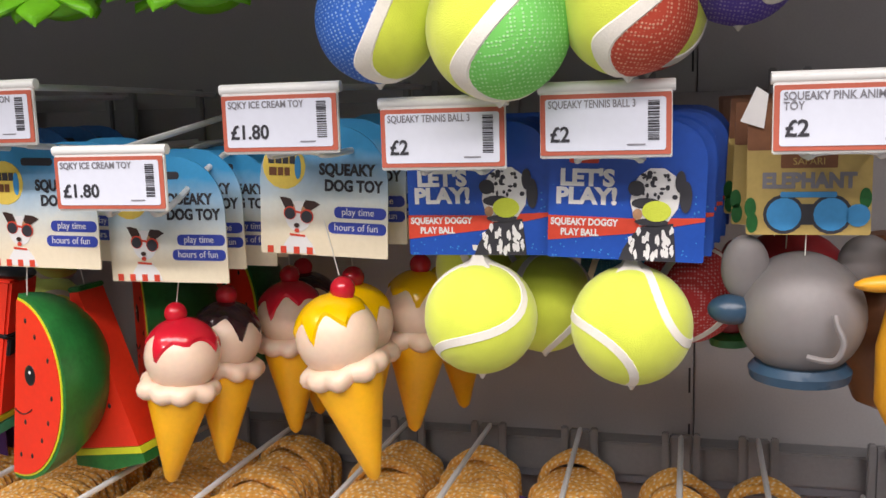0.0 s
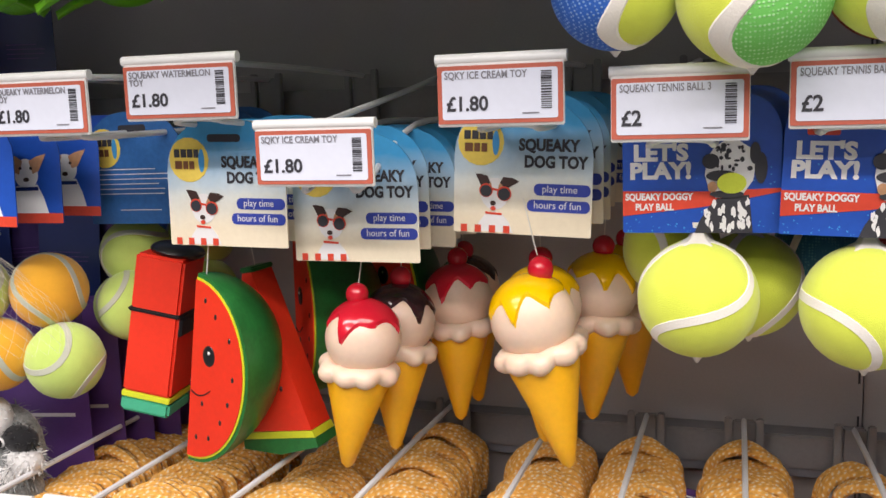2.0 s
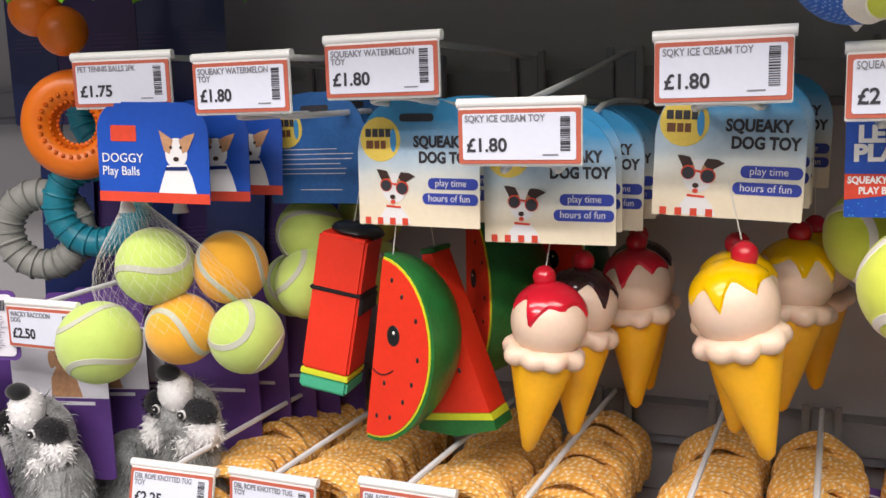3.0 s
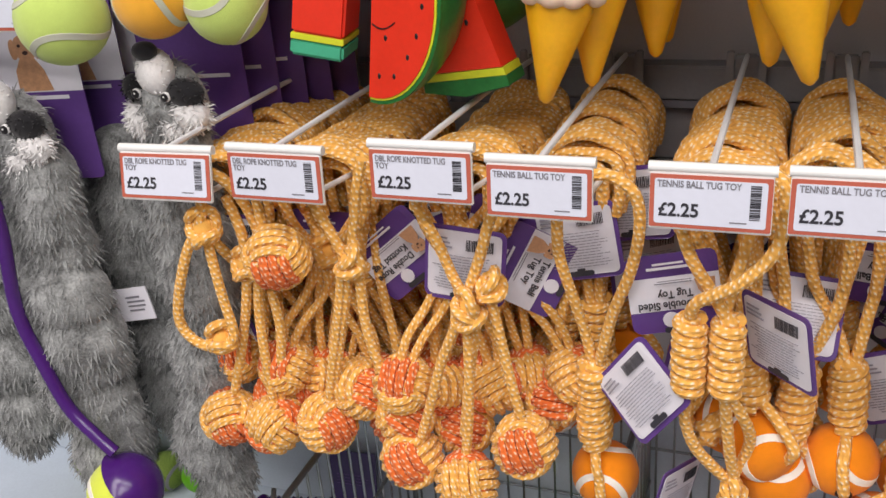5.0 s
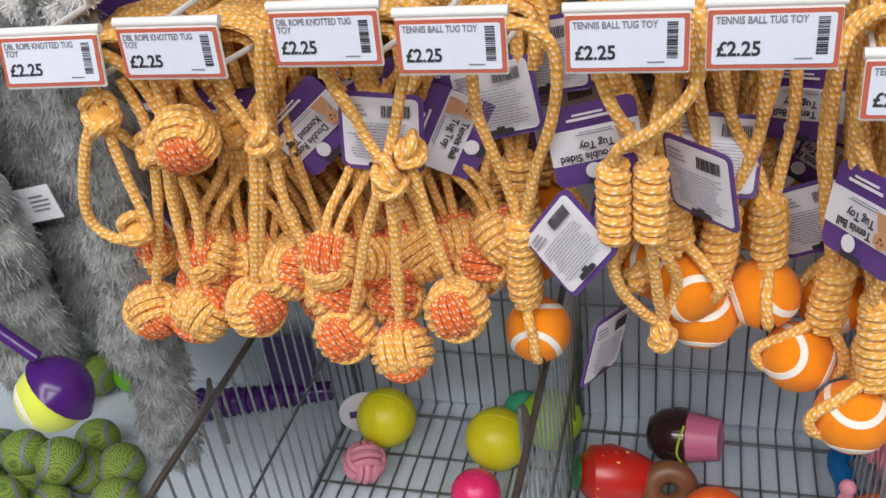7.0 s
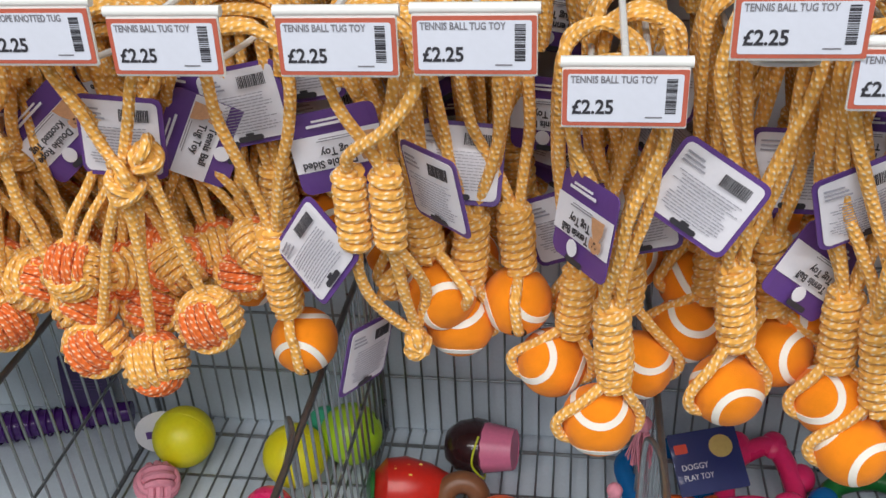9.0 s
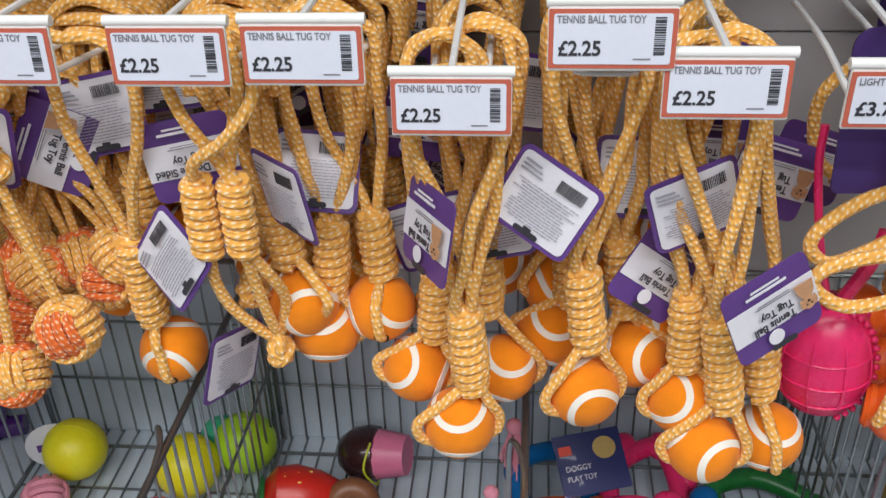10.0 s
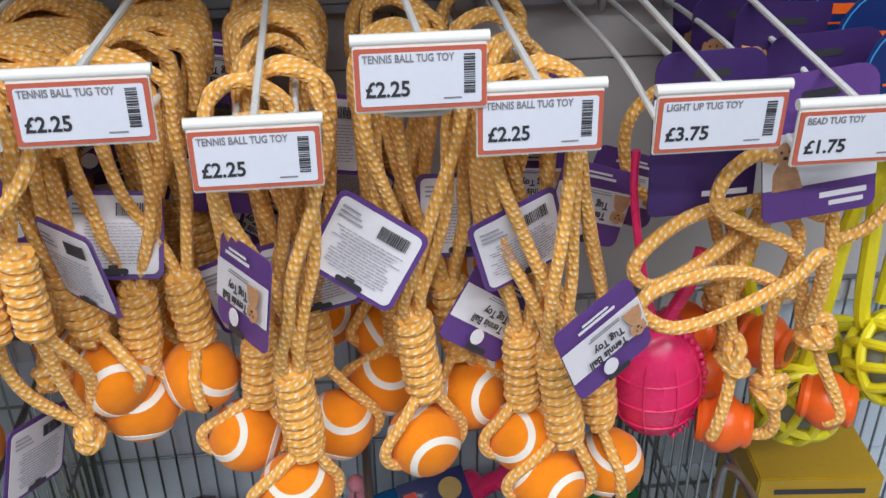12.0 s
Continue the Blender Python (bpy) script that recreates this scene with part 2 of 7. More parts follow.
def spline(ctrl, n=8, closed=False):
    """A smooth path through control points."""
    P = [Vector(p) for p in ctrl]
    k = len(P)
    out = []
    for i in range(k if closed else k - 1):
        g = lambda j: P[j % k] if closed else P[min(max(j, 0), k - 1)]
        a, b, c, d = g(i - 1), g(i), g(i + 1), g(i + 2)
        for s in range(n):
            t = s / n
            out.append(0.5 * (2 * b + (c - a) * t + (2 * a - 5 * b + 4 * c - d) * t * t + (3 * b - a - 3 * c + d) * t ** 3))
    if not closed:
        out.append(P[-1])
    return out


def rounded(x0, x1, z0, z1, r, n=4, top=None):
    """A rectangle with rounded corners as (x, z), counter-clockwise; top gives the upper corners another radius."""
    t = top if top is not None else r
    pts = []
    for cx, cz, a0, q in ((x0 + r, z0 + r, 180, r), (x1 - r, z0 + r, 270, r), (x1 - t, z1 - t, 0, t), (x0 + t, z1 - t, 90, t)):
        for i in range(n + 1):
            a = radians(a0 + 90 * i / n)
            pts.append((cx + q * math.cos(a), cz + q * math.sin(a)))
    return pts


TEXTS = {}


def lettering(body, size, material, parent, x, y, z, wide=1.0, name="print", align="LEFT", turn=0, bold=0.0):
    """Printed words facing the aisle, on the plane y; x, z is the start of the base line."""
    key = (body, size, material.name, align, bold)
    if key not in TEXTS:
        c = bpy.data.curves.new("print", "FONT")
        c.body, c.size, c.align_x, c.extrude, c.offset, c.resolution_u = body, size, align, 0.00012, bold, 3
        tmp = new("print", c)
        dg = bpy.context.evaluated_depsgraph_get()
        me = bpy.data.meshes.new_from_object(tmp.evaluated_get(dg))
        bpy.data.objects.remove(tmp)
        me.materials.clear()
        me.materials.append(material)
        TEXTS[key] = me
    ob = new(name, TEXTS[key])
    ob.parent = parent
    ob.matrix_basis = Matrix.Translation((x, y, z)) @ pose(0, 0, 0, 90, turn, 0) @ Matrix.Diagonal((wide, 1, 1, 1))
    return ob


# ---- the setting ----
BACK = 0.31
FLOOR = 0.25
solid("ground", MB().box(-4, 4.6, -3.6, 1.2, FLOOR - 0.1, FLOOR), mat("shop_floor_vinyl", (0.2, 0.2, 0.2), 0.3, var=0.1, big=3), "pale grey vinyl shop floor", "floor", smooth=False)
solid("ceiling", MB().box(-4, 4.6, -3.6, 1.2, 2.85, 2.95), mat("ceiling_tile_white", (0.55, 0.55, 0.55), 0.8, var=0.06, big=2), "white tiled shop ceiling over the aisle", "ceiling", smooth=False)
wallm = mat("wall_grey_paint", (0.2, 0.2, 0.21), 0.7, var=0.06, big=2)
solid("wall_south", MB().box(-4, 4.6, -3.7, -3.6, FLOOR, 2.85), wallm, "plain grey painted shop wall", "wall", smooth=False)
solid("wall_north", MB().box(-4, 4.6, 1.2, 1.3, FLOOR, 2.85), wallm, "plain grey painted shop wall", "wall", smooth=False)
solid("wall_west", MB().box(-4.1, -4, -3.6, 1.2, FLOOR, 2.85), wallm, "plain grey painted shop wall", "wall", smooth=False)
solid("wall_east", MB().box(4.6, 4.7, -3.6, 1.2, FLOOR, 2.85), wallm, "plain grey painted shop wall", "wall", smooth=False)

# back of the display bay: stacked sheet-metal panels with open joints
bay = thing("wall_bay_back", "grey painted sheet-metal back panels of a shop display bay", "wall", kind="structure")
for z0, z1 in ((0.62, 0.89), (0.8915, 1.262), (1.2635, 1.74), (1.7415, 2.1)):
    for x0, x1 in ((-2.0, -0.5545), (-0.5515, 0.4434), (0.4446, 1.44)):
        part("panel", MB().box(x0, x1, BACK, BACK + 0.02, z0, z1, 0.0012), M["panel"], bay)
    slots = MB()
    for k in range(int((z1 - z0) / 0.05)):
        zz = z0 + 0.03 + k * 0.05
        slots.box(0.4395, 0.4412, BACK - 0.0006, BACK + 0.001, zz, zz + 0.022)
    part("slot_strip", slots, M["ink"], bay)
part("backing", MB().box(-2.0, 1.44, BACK + 0.0205, BACK + 0.03, 0.3, 2.1), M["panel"], bay, smooth=False)

# base shelf with its rear upstand and front lip
deck = thing("base_shelf", "pale blue-grey painted metal base shelf of the bay", "shelf", kind="structure")
part("deck", MB().box(-2.0, 1.44, -0.16, BACK + 0.0195, 0.387, 0.402, 0.002), M["deck"], deck)
part("front_lip", MB().box(-2.0, 1.44, -0.18, -0.162, 0.352, 0.417, 0.003), M["deck"], deck)
part("plinth", MB().box(-2.0, 1.44, -0.1, -0.08, FLOOR, 0.385), M["panel"], deck)
part("kick_back", MB().box(-2.0, 1.44, BACK + 0.0095, BACK + 0.0195, 0.403, 0.619, 0.001), M["deck"], deck, "pale lower back strip")
# board above the view, added to keep strip light off the upper panels
up = thing("upper_shelf", "unseen grey shelf added to shade the upper back panels", "shelf", kind="structure")
part("board", MB().box(-2.0, 1.44, -0.12, BACK - 0.002, 1.42, 1.445, 0.002), M["panel"], up)


def hook_rail(z0, z1):
    r = thing("hook_rail", "grey metal hook rail fixed along the back panels", "rail", kind="structure")
    part("bar", MB().box(-2.0, 1.44, 0.285, BACK - 0.001, z0, z1, 0.0015), M["rail"], r)
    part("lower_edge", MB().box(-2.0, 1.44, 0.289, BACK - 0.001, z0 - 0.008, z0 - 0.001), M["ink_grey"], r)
    return r


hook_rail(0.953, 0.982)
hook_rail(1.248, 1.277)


# ---- hooks with price tickets ----
def bars(mb, x0, x1, z0, z1, seed, y=-0.0004, across=True):
    rnd = random.Random(seed)
    p, end = (z0, z1) if across else (x0, x1)
    while p < end:
        w = rnd.choice((0.0003, 0.0005, 0.0008))
        if across:
            mb.box(x0, x1, y, y + 0.0003, p, min(p + w, end))
        else:
            mb.box(p, min(p + w, end), y, y + 0.0003, z0, z1)
        p += w + rnd.choice((0.0003, 0.0005, 0.0007))
    return mb


def shelf_hook(x0, x1, ztop, lines, price, zrail, front=0.0, drop=0.036, lean=0.0, yaw=0.0, label="", prong=0.034, zprong=None):
    """A long double hook on the rail; above it an arm that carries the price ticket."""
    w, xm = x1 - x0, (x0 + x1) / 2
    txt = " ".join(lines).lower()
    h = thing("display_hook", label or f"white wire hook with red-edged ticket, {txt}", "hook", pose(xm, 0, 0), "hooks of the bay")
    zp = zprong or zrail - 0.03
    zf = min(zp, ztop - 0.052) + 0.012
    clip = MB().box(-0.009, 0.009, 0.2755, 0.2835, zp - 0.006, zrail + 0.012, 0.0015)
    for sx in (-0.0125, 0.0125):
        clip.box(sx - 0.003, sx + 0.003, 0.27, 0.276, zp - 0.01, zrail + 0.016, 0.001)
    part("clip", clip, M["rail"], h)
    half = prong / 2
    up = [(-half, 0.277, zp), (-half, 0.12, zp), (-half, front + 0.03, zf), (-half + 0.003, front + 0.016, zf + 0.002), (-half + 0.01, front + 0.012, zf + 0.003),
          (half - 0.01, front + 0.012, zf + 0.003), (half - 0.003, front + 0.016, zf + 0.002), (half, front + 0.03, zf), (half, 0.12, zp), (half, 0.277, zp)]
    part("prong", MB().tube(spline(up, 5), 0.0021, 8), M["wire_white"], h)
    arm = [(0, 0.277, zrail + 0.01), (0, 0.268, zrail + 0.011), (0, 0.15, (zrail + 0.011 + ztop) / 2), (0, front + 0.012, ztop - 0.002), (0, front + 0.004, ztop - 0.003)]
    part("label_arm", MB().tube(spline(arm, 5), 0.0022, 8), M["wire_white"], h)
    hold = MB().tube([(-w / 2 - 0.001, 0.0, -0.002), (w / 2 + 0.0015, 0.0, -0.002)], 0.0032, 10).box(-w / 2, w / 2, -0.0022, 0.0008, -drop - 0.0018, -0.001, 0.0006)
    me = mesh_of("ticket_holder", hold, M["white_plastic"])
    ob = new("ticket_holder", me)
    ob.parent, ob.matrix_basis = h, pose(0, front, ztop, lean, 0, yaw)
    part("ticket", MB().plate(rounded(-w / 2 + 0.0004, w / 2 - 0.0004, -drop - 0.0002, -0.0055, 0.0008), -0.0030, -0.0024), M["ticket_red"], ob, "brick-red printed ticket edge")
    part("ticket_face", MB().plate(rounded(-w / 2 + 0.003, w / 2 - 0.003, -drop + 0.002, -0.0078, 0.0014), -0.0034, -0.0031), M["paper"], ob)
    s = w / 0.07
    for i, l in enumerate(lines):
        lettering(l, 0.0054, M["ink_grey"], ob, -w / 2 + 0.0045, -0.0037, -0.0124 - 0.0046 * i, 0.84 * s if len(l) < 20 else 0.76 * s, bold=0.00008)
    lettering(price, 0.0108, M["ink"], ob, -w / 2 + 0.0052, -0.0037, -drop + 0.0068, 0.98 * s, bold=0.00025)
    part("barcode", bars(MB(), w / 2 - 0.0118, w / 2 - 0.0062, -drop + 0.007, -0.0095, int(xm * 1000) + 500, -0.0038), M["ink"], ob, smooth=False)
    part("small_print", MB().box(w / 2 - 0.022, w / 2 - 0.013, -0.0038, -0.0035, -drop + 0.0045, -drop + 0.0052), M["ink_grey"], ob, smooth=False)
    return h


LOW, HIGH = 0.982, 1.277
DBL, TEN = ["DBL ROPE KNOTTED TUG", "TOY"], ["TENNIS BALL TUG TOY"]
for x0, x1, z, l in ((-0.198, -0.127, 0.997, DBL), (-0.112, -0.043, 1.001, DBL), (-0.008, 0.059, 1.008, DBL), (0.068, 0.132, 1.002, TEN), (0.164, 0.23, 1.002, TEN),
                     (0.238, 0.304, 1.003, TEN), (0.317, 0.383, 0.974, TEN), (0.401, 0.467, 1.012, TEN), (0.462, 0.528, 0.985, TEN)):
    shelf_hook(x0, x1, z, l, "£2.25", LOW, lean=-14 if x0 < -0.15 else -5, yaw=3 if x0 < -0.15 else 0)
shelf_hook(0.557, 0.628, 0.979, ["LIGHT UP TUG TOY"], "£3.75", LOW)
shelf_hook(0.636, 0.706, 0.967, ["BEAD TUG TOY"], "£1.75", LOW)
shelf_hook(-0.217, -0.144, 1.292, ["PET TENNIS BALLS 2PK"], "£1.75", HIGH, yaw=12)
shelf_hook(-0.104, -0.033, 1.286, ["SQUEAKY WATERMELON", "TOY"], "£1.80", HIGH, -0.02)
shelf_hook(-0.013, 0.062, 1.293, ["SQUEAKY WATERMELON", "TOY"], "£1.80", HIGH, -0.01)
shelf_hook(0.073, 0.146, 1.253, ["SQKY ICE CREAM TOY"], "£1.80", HIGH, -0.01)
shelf_hook(0.185, 0.254, 1.285, ["SQKY ICE CREAM TOY"], "£1.80", HIGH, -0.01)
shelf_hook(0.278, 0.346, 1.275, ["SQUEAKY TENNIS BALL 3"], "£2", HIGH, -0.01)
shelf_hook(0.364, 0.430, 1.280, ["SQUEAKY TENNIS BALL 3"], "£2", HIGH, -0.01)
shelf_hook(0.476, 0.547, 1.281, ["SQUEAKY PINK ANIMAL", "TOY"], "£2", HIGH, -0.02)
shelf_hook(-0.311, -0.242, 1.112, ["WACKY RACCOON", "DOG"], "£2.50", 1.1)


# ---- rope toys ----
def seam_path(n=72, r=1.0):
    a, b = 0.72, 0.28
    c = 2 * math.sqrt(a * b)
    return [(r * (a * math.cos(t) + b * math.cos(3 * t)), r * (a * math.sin(t) - b * math.sin(3 * t)), r * c * math.sin(2 * t)) for t in (2 * math.pi * i / n for i in range(n))]


def seam_band(r, w, m=None, lift=0.0004):
    """The curved felt seam of a tennis ball, as a band just proud of the ball."""
    P = [Vector(p) for p in seam_path()]
    m = m or Matrix()
    n = len(P)
    verts, faces = [], []
    for i in range(n):
        t = (P[(i + 1) % n] - P[i - 1]).normalized()
        s = P[i].cross(t).normalized()
        for k, (q, h) in enumerate(((-1, -0.0006), (-0.8, lift), (0.8, lift), (1, -0.0006))):
            verts.append(m @ ((P[i] * r + s * (q * w / 2)).normalized() * (r + h)))
    for i in range(n):
        j = (i + 1) % n
        faces += [(i * 4 + k, i * 4 + k + 1, j * 4 + k + 1, j * 4 + k) for k in range(3)]
    return MB().add(verts, faces)


def coil(mb, x, y, ztop, zbot, rad, r, turns):
    n = int(turns * 14)
    pts = []
    for i in range(n + 1):
        a = 2 * math.pi * turns * i / n
        f = i / n
        rr = rad * (1 - 0.12 * abs(2 * f - 1) ** 4)
        pts.append((x + rr * math.cos(a), y + rr * math.sin(a), ztop + (zbot - ztop) * f))
    mb.tube(pts, r, 7)
    mb.tube([(x, y, ztop + r * 1.2), (x, y, ztop), (x, y, zbot), (x, y, zbot - r * 1.2)], [rad * 0.25, rad * 0.85, rad * 0.85, rad * 0.25], 10)
    return mb


def arch(x, y, half, z, drop_to, spread=0.0, rnd=None):
    """One strand that hangs over the prongs: up one side, across and down the other."""
    j = (lambda s: rnd.uniform(-1.2 * s, 1.2 * s)) if rnd else (lambda s: 0)
    return [(x - half + j(0.003), y + j(0.002), z - 0.035), (x - half + j(0.002), y + j(0.002), z - 0.008), (x - half * 0.72, y + j(0.002), z + 0.005 + j(0.002)),
            (x, y + j(0.002), z + 0.0135 + j(0.002)), (x + half * 0.72, y + j(0.002), z + 0.005 + j(0.002)), (x + half + j(0.002), y + j(0.002), z - 0.008),
            (x + half + j(0.003), y + j(0.002), z - 0.035)]


ROPE_R = 0.0041


def tennis_tug(seed, tall=0.0, strands=2, ballr=0.0262, coil_len=0.052, high=0.012):
    """Looped rope, a whipped barrel knot and a felt ball on the rope's end. Origin: where it hangs on the hook."""
    rnd = random.Random(seed)
    t = thing("rope_tug_toy", "yellow rope tug toy with orange tennis ball on a hook", "dog toy", group="tennis ball tug toys")
    zc = -0.145 - tall
    zb = zc - coil_len
    for k in range(strands):
        y = (k - (strands - 1) / 2) * 0.0095
        half = 0.0265 + rnd.uniform(-0.003, 0.004)
        a = arch(0, y, half, high, 0, rnd=rnd)
        e = 0.0035
        ctrl = [(-e, y * 0.5, zc - 0.004), (-0.006 - 0.002 * k, y * 0.8, zc + 0.03), (-half * 0.8, y + rnd.uniform(-0.004, 0.004), zc + 0.085)] + a + \
               [(half * 0.8, y + rnd.uniform(-0.004, 0.004), zc + 0.085), (0.006 + 0.002 * k, y * 0.8, zc + 0.03), (e, y * 0.5, zc - 0.004)]
        part("loop", MB().tube(spline(ctrl, 5), ROPE_R, 8), M["rope"], t)
    part("barrel_knot", coil(MB(), 0, 0, zc, zb, 0.0096, ROPE_R, coil_len / 0.0076), M["rope"], t)
    zball = zb - 0.006 - ballr
    rot = pose(0, 0, zball, rnd.uniform(-60, 60), rnd.uniform(-50, 50), rnd.uniform(0, 360))
    ball = part("ball", MB().ball((0, 0, zball), ballr, 28, 18), M["orange_felt"], t, "orange felt tennis ball")
    part("seam", seam_band(ballr, 0.0062, rot), M["seam_white"], ball, "white felt seam")
    ends = MB()
    yaw = rnd.uniform(-0.5, 0.5)
    for s in (-1, 1):
        c, d = math.cos(yaw) * s, math.sin(yaw) * s
        ends.tube(spline([(0.006 * c, 0.006 * d, zb + 0.006), (0.02 * c, 0.02 * d - 0.003, zb - 0.006), ((ballr + 0.004) * c, (ballr + 0.004) * d - 0.004, zb - 0.022),
                          ((ballr + 0.0025) * c, (ballr + 0.0025) * d - 0.004, zball + 0.003), ((ballr - 0.006) * c, (ballr - 0.006) * d - 0.002, zball - 0.006)], 6), ROPE_R, 8)
    part("rope_end", ends, M["rope"], t)
    return t


def fist_faces(mb, faces, c, R, r, wraps, m):
    """One rope that runs to and fro across the given faces of a monkey's fist."""
    C = Vector(c)
    X, Y, Z = Vector((1, 0, 0)), Vector((0, 1, 0)), Vector((0, 0, 1))
    table = {"x": (X, Y), "X": (-X, Y), "y": (Y, Z), "Y": (-Y, Z), "z": (Z, X), "Z": (-Z, X)}
    pts = []
    for f in faces:
        n, d = table[f]
        s = n.cross(d)
        for k in range(wraps):
            off = (k - (wraps - 1) / 2) * r * 1.95
            q = math.sqrt(max(R * R - off * off * 0.9, 1e-8))
            for i in range(9):
                a = radians(-64 + 128 * i / 8) * (-1) ** k
                dip = 1 - 0.2 * abs(a / radians(64)) ** 3
                pts.append(C + m @ (q * dip * (math.cos(a) * n + math.sin(a) * d) + off * s))
        pts.append(C + m @ (0.2 * R * n))
    return mb.tube(pts, r, 6)


def monkey_fist(parent, c, rnd, R=0.0205, r=0.0036, face=None):
    """face: the way that the orange side looks."""
    if face:
        z = Vector(face).normalized()
        m = z.to_track_quat("Z", "Y").to_matrix() @ Euler((0, 0, rnd.uniform(0, 3.1))).to_matrix()
    else:
        m = Euler((rnd.uniform(-0.9, 0.9), rnd.uniform(-0.9, 0.9), rnd.uniform(0, 6.28))).to_matrix()
    k = part("knot_ball", fist_faces(MB(), "xXyY", c, R, r, 4, m), M["rope"], parent, "yellow monkey's fist knot with orange bands")
    part("orange_band", fist_faces(MB(), "zZ", c, R * 0.985, r, 4, m), M["rope_orange"], k)
    part("core", MB().ball(c, R * 0.8, 14, 10), M["rope_orange"], k)
    return k


def lump_knot(mb, c, size, rnd, r=0.0042):
    """An overhand knot: rope turned round itself a few times."""
    C = Vector(c)
    for k in range(3):
        m = Euler((rnd.uniform(-0.5, 0.5) + (k == 1) * 1.2, rnd.uniform(-0.5, 0.5) + (k == 2) * 1.0, rnd.uniform(0, 3))).to_matrix()
        pts = []
        for i in range(16):
            a = 2 * math.pi * i / 16
            pts.append(C + Vector((0, 0, (k - 1) * size * 0.42)) + m @ Vector((size * 0.72 * math.cos(a), size * 0.72 * math.sin(a), 0.15 * size * math.sin(2 * a))))
        mb.tube(pts, r, 7, closed=True)
    mb.ball(c, size * 0.62, 10, 8)
    return mb


def knotted_tug(seed, knot_z=-0.07, fists=3, low=-0.205, spread=0.034, passes=4):
    rnd = random.Random(seed)
    t = thing("rope_tug_toy", "yellow double rope tug toy with knotted balls on a hook", "dog toy", group="double rope knotted tug toys")
    r = 0.0036
    for k in range(passes):
        y = (k - (passes - 1) / 2) * 0.0084
        half = 0.028 + rnd.uniform(-0.004, 0.005)
        a = arch(0, y, half, 0.006 + rnd.uniform(-0.002, 0.003), 0, rnd=rnd)
        if k == 0 or k == passes - 1:
            ctrl = [(-0.004, 0, knot_z), (-half * 0.55, y, knot_z * 0.72)] + a + [(half * 0.55, y, knot_z * 0.72), (0.004, 0, knot_z)]
        else:
            ctrl = a
        part("loop", MB().tube(spline(ctrl, 5), 0.0042, 8), M["rope"], t)
    part("knot", lump_knot(MB(), (0, 0, knot_z), 0.0135, rnd), M["rope"], t)
    for i in range(fists):
        x = (i - (fists - 1) / 2) * spread + rnd.uniform(-0.004, 0.004)
        y = rnd.uniform(-0.012, 0.012) + (0.012 if i % 2 else -0.006)
        z = low + rnd.uniform(-0.01, 0.012) - (0.012 if i == fists // 2 else 0)
        monkey_fist(t, (x, y, z), rnd)
        for q in (-1, 1):
            part("strand", MB().tube(spline([(q * 0.005, 0, knot_z - 0.006), (x * 0.3 + q * 0.007, y * 0.4, knot_z - 0.035), (x * 0.8 + q * 0.006, y * 0.9, (knot_z + z) / 2 - 0.012), (x + q * 0.003, y, z + 0.012)], 5), r, 7), M["rope"], t)
    return t


def prong_z(ztop, y):
    zf = min(0.952, ztop - 0.052) + 0.012
    return zf + (0.952 - zf) * min(max((y - 0.03) / 0.09, 0), 1)


def hang(toy, x, y, ztop, swing=0.0, yaw=0.0, dz=0.0, rx=0.0):
    toy.matrix_world = pose(x, y, prong_z(ztop, y) + dz, rx, swing, yaw)
    return toy


TUGS = {1: tennis_tug(8, -0.022), 2: tennis_tug(14, -0.03), 3: tennis_tug(21, -0.012), 4: tennis_tug(33, -0.04, 3)}
used = set()


def tug(i, *a, **k):
    toy = copy_thing(TUGS[i], Matrix()) if i in used else TUGS[i]
    used.add(i)
    return hang(toy, *a, **k)


jit = random.Random(77)


def coil_between(A, B, rad, r):
    """Rope whipped tightly round the axis from A to B."""
    A, B = Vector(A), Vector(B)
    d = (B - A).normalized()
    e1 = d.orthogonal().normalized()
    e2 = d.cross(e1)
    L = (B - A).length
    turns = round(L / (1.9 * r))
    n = turns * 14
    pts = []
    for i in range(n + 1):
        f, a = i / n, 2 * math.pi * turns * i / n
        q = rad * (1 - 0.14 * abs(2 * f - 1) ** 4 + 0.05 * math.sin(9 * f + 60 * A.x))
        pts.append(A + d * (L * f) + q * (math.cos(a) * e1 + math.sin(a) * e2))
    mb = MB().tube(pts, r, 7)
    return mb.tube([A - d * r, A, B, B + d * r], [rad * 0.25, rad * 0.85, rad * 0.85, rad * 0.25], 10)


def seam_turn(phi):
    """Turns a ball so that a bend of its seam faces the aisle; phi 0: open at the top, then clockwise."""
    p = Vector((0.311, 0.311, 0.898)).normalized()
    e = (Vector((0, 0, 1)) - p * p.z).normalized()
    local = Matrix((p, e, p.cross(e))).transposed()
    out = Vector((0, -0.86, 0.5))
    down = Vector((0, -0.5, -0.86))
    side = Vector((-1, 0, 0))
    g = down * math.cos(radians(phi)) + side * math.sin(radians(phi))
    return (Matrix((out, g, out.cross(g))).transposed() @ local.inverted()).to_4x4()


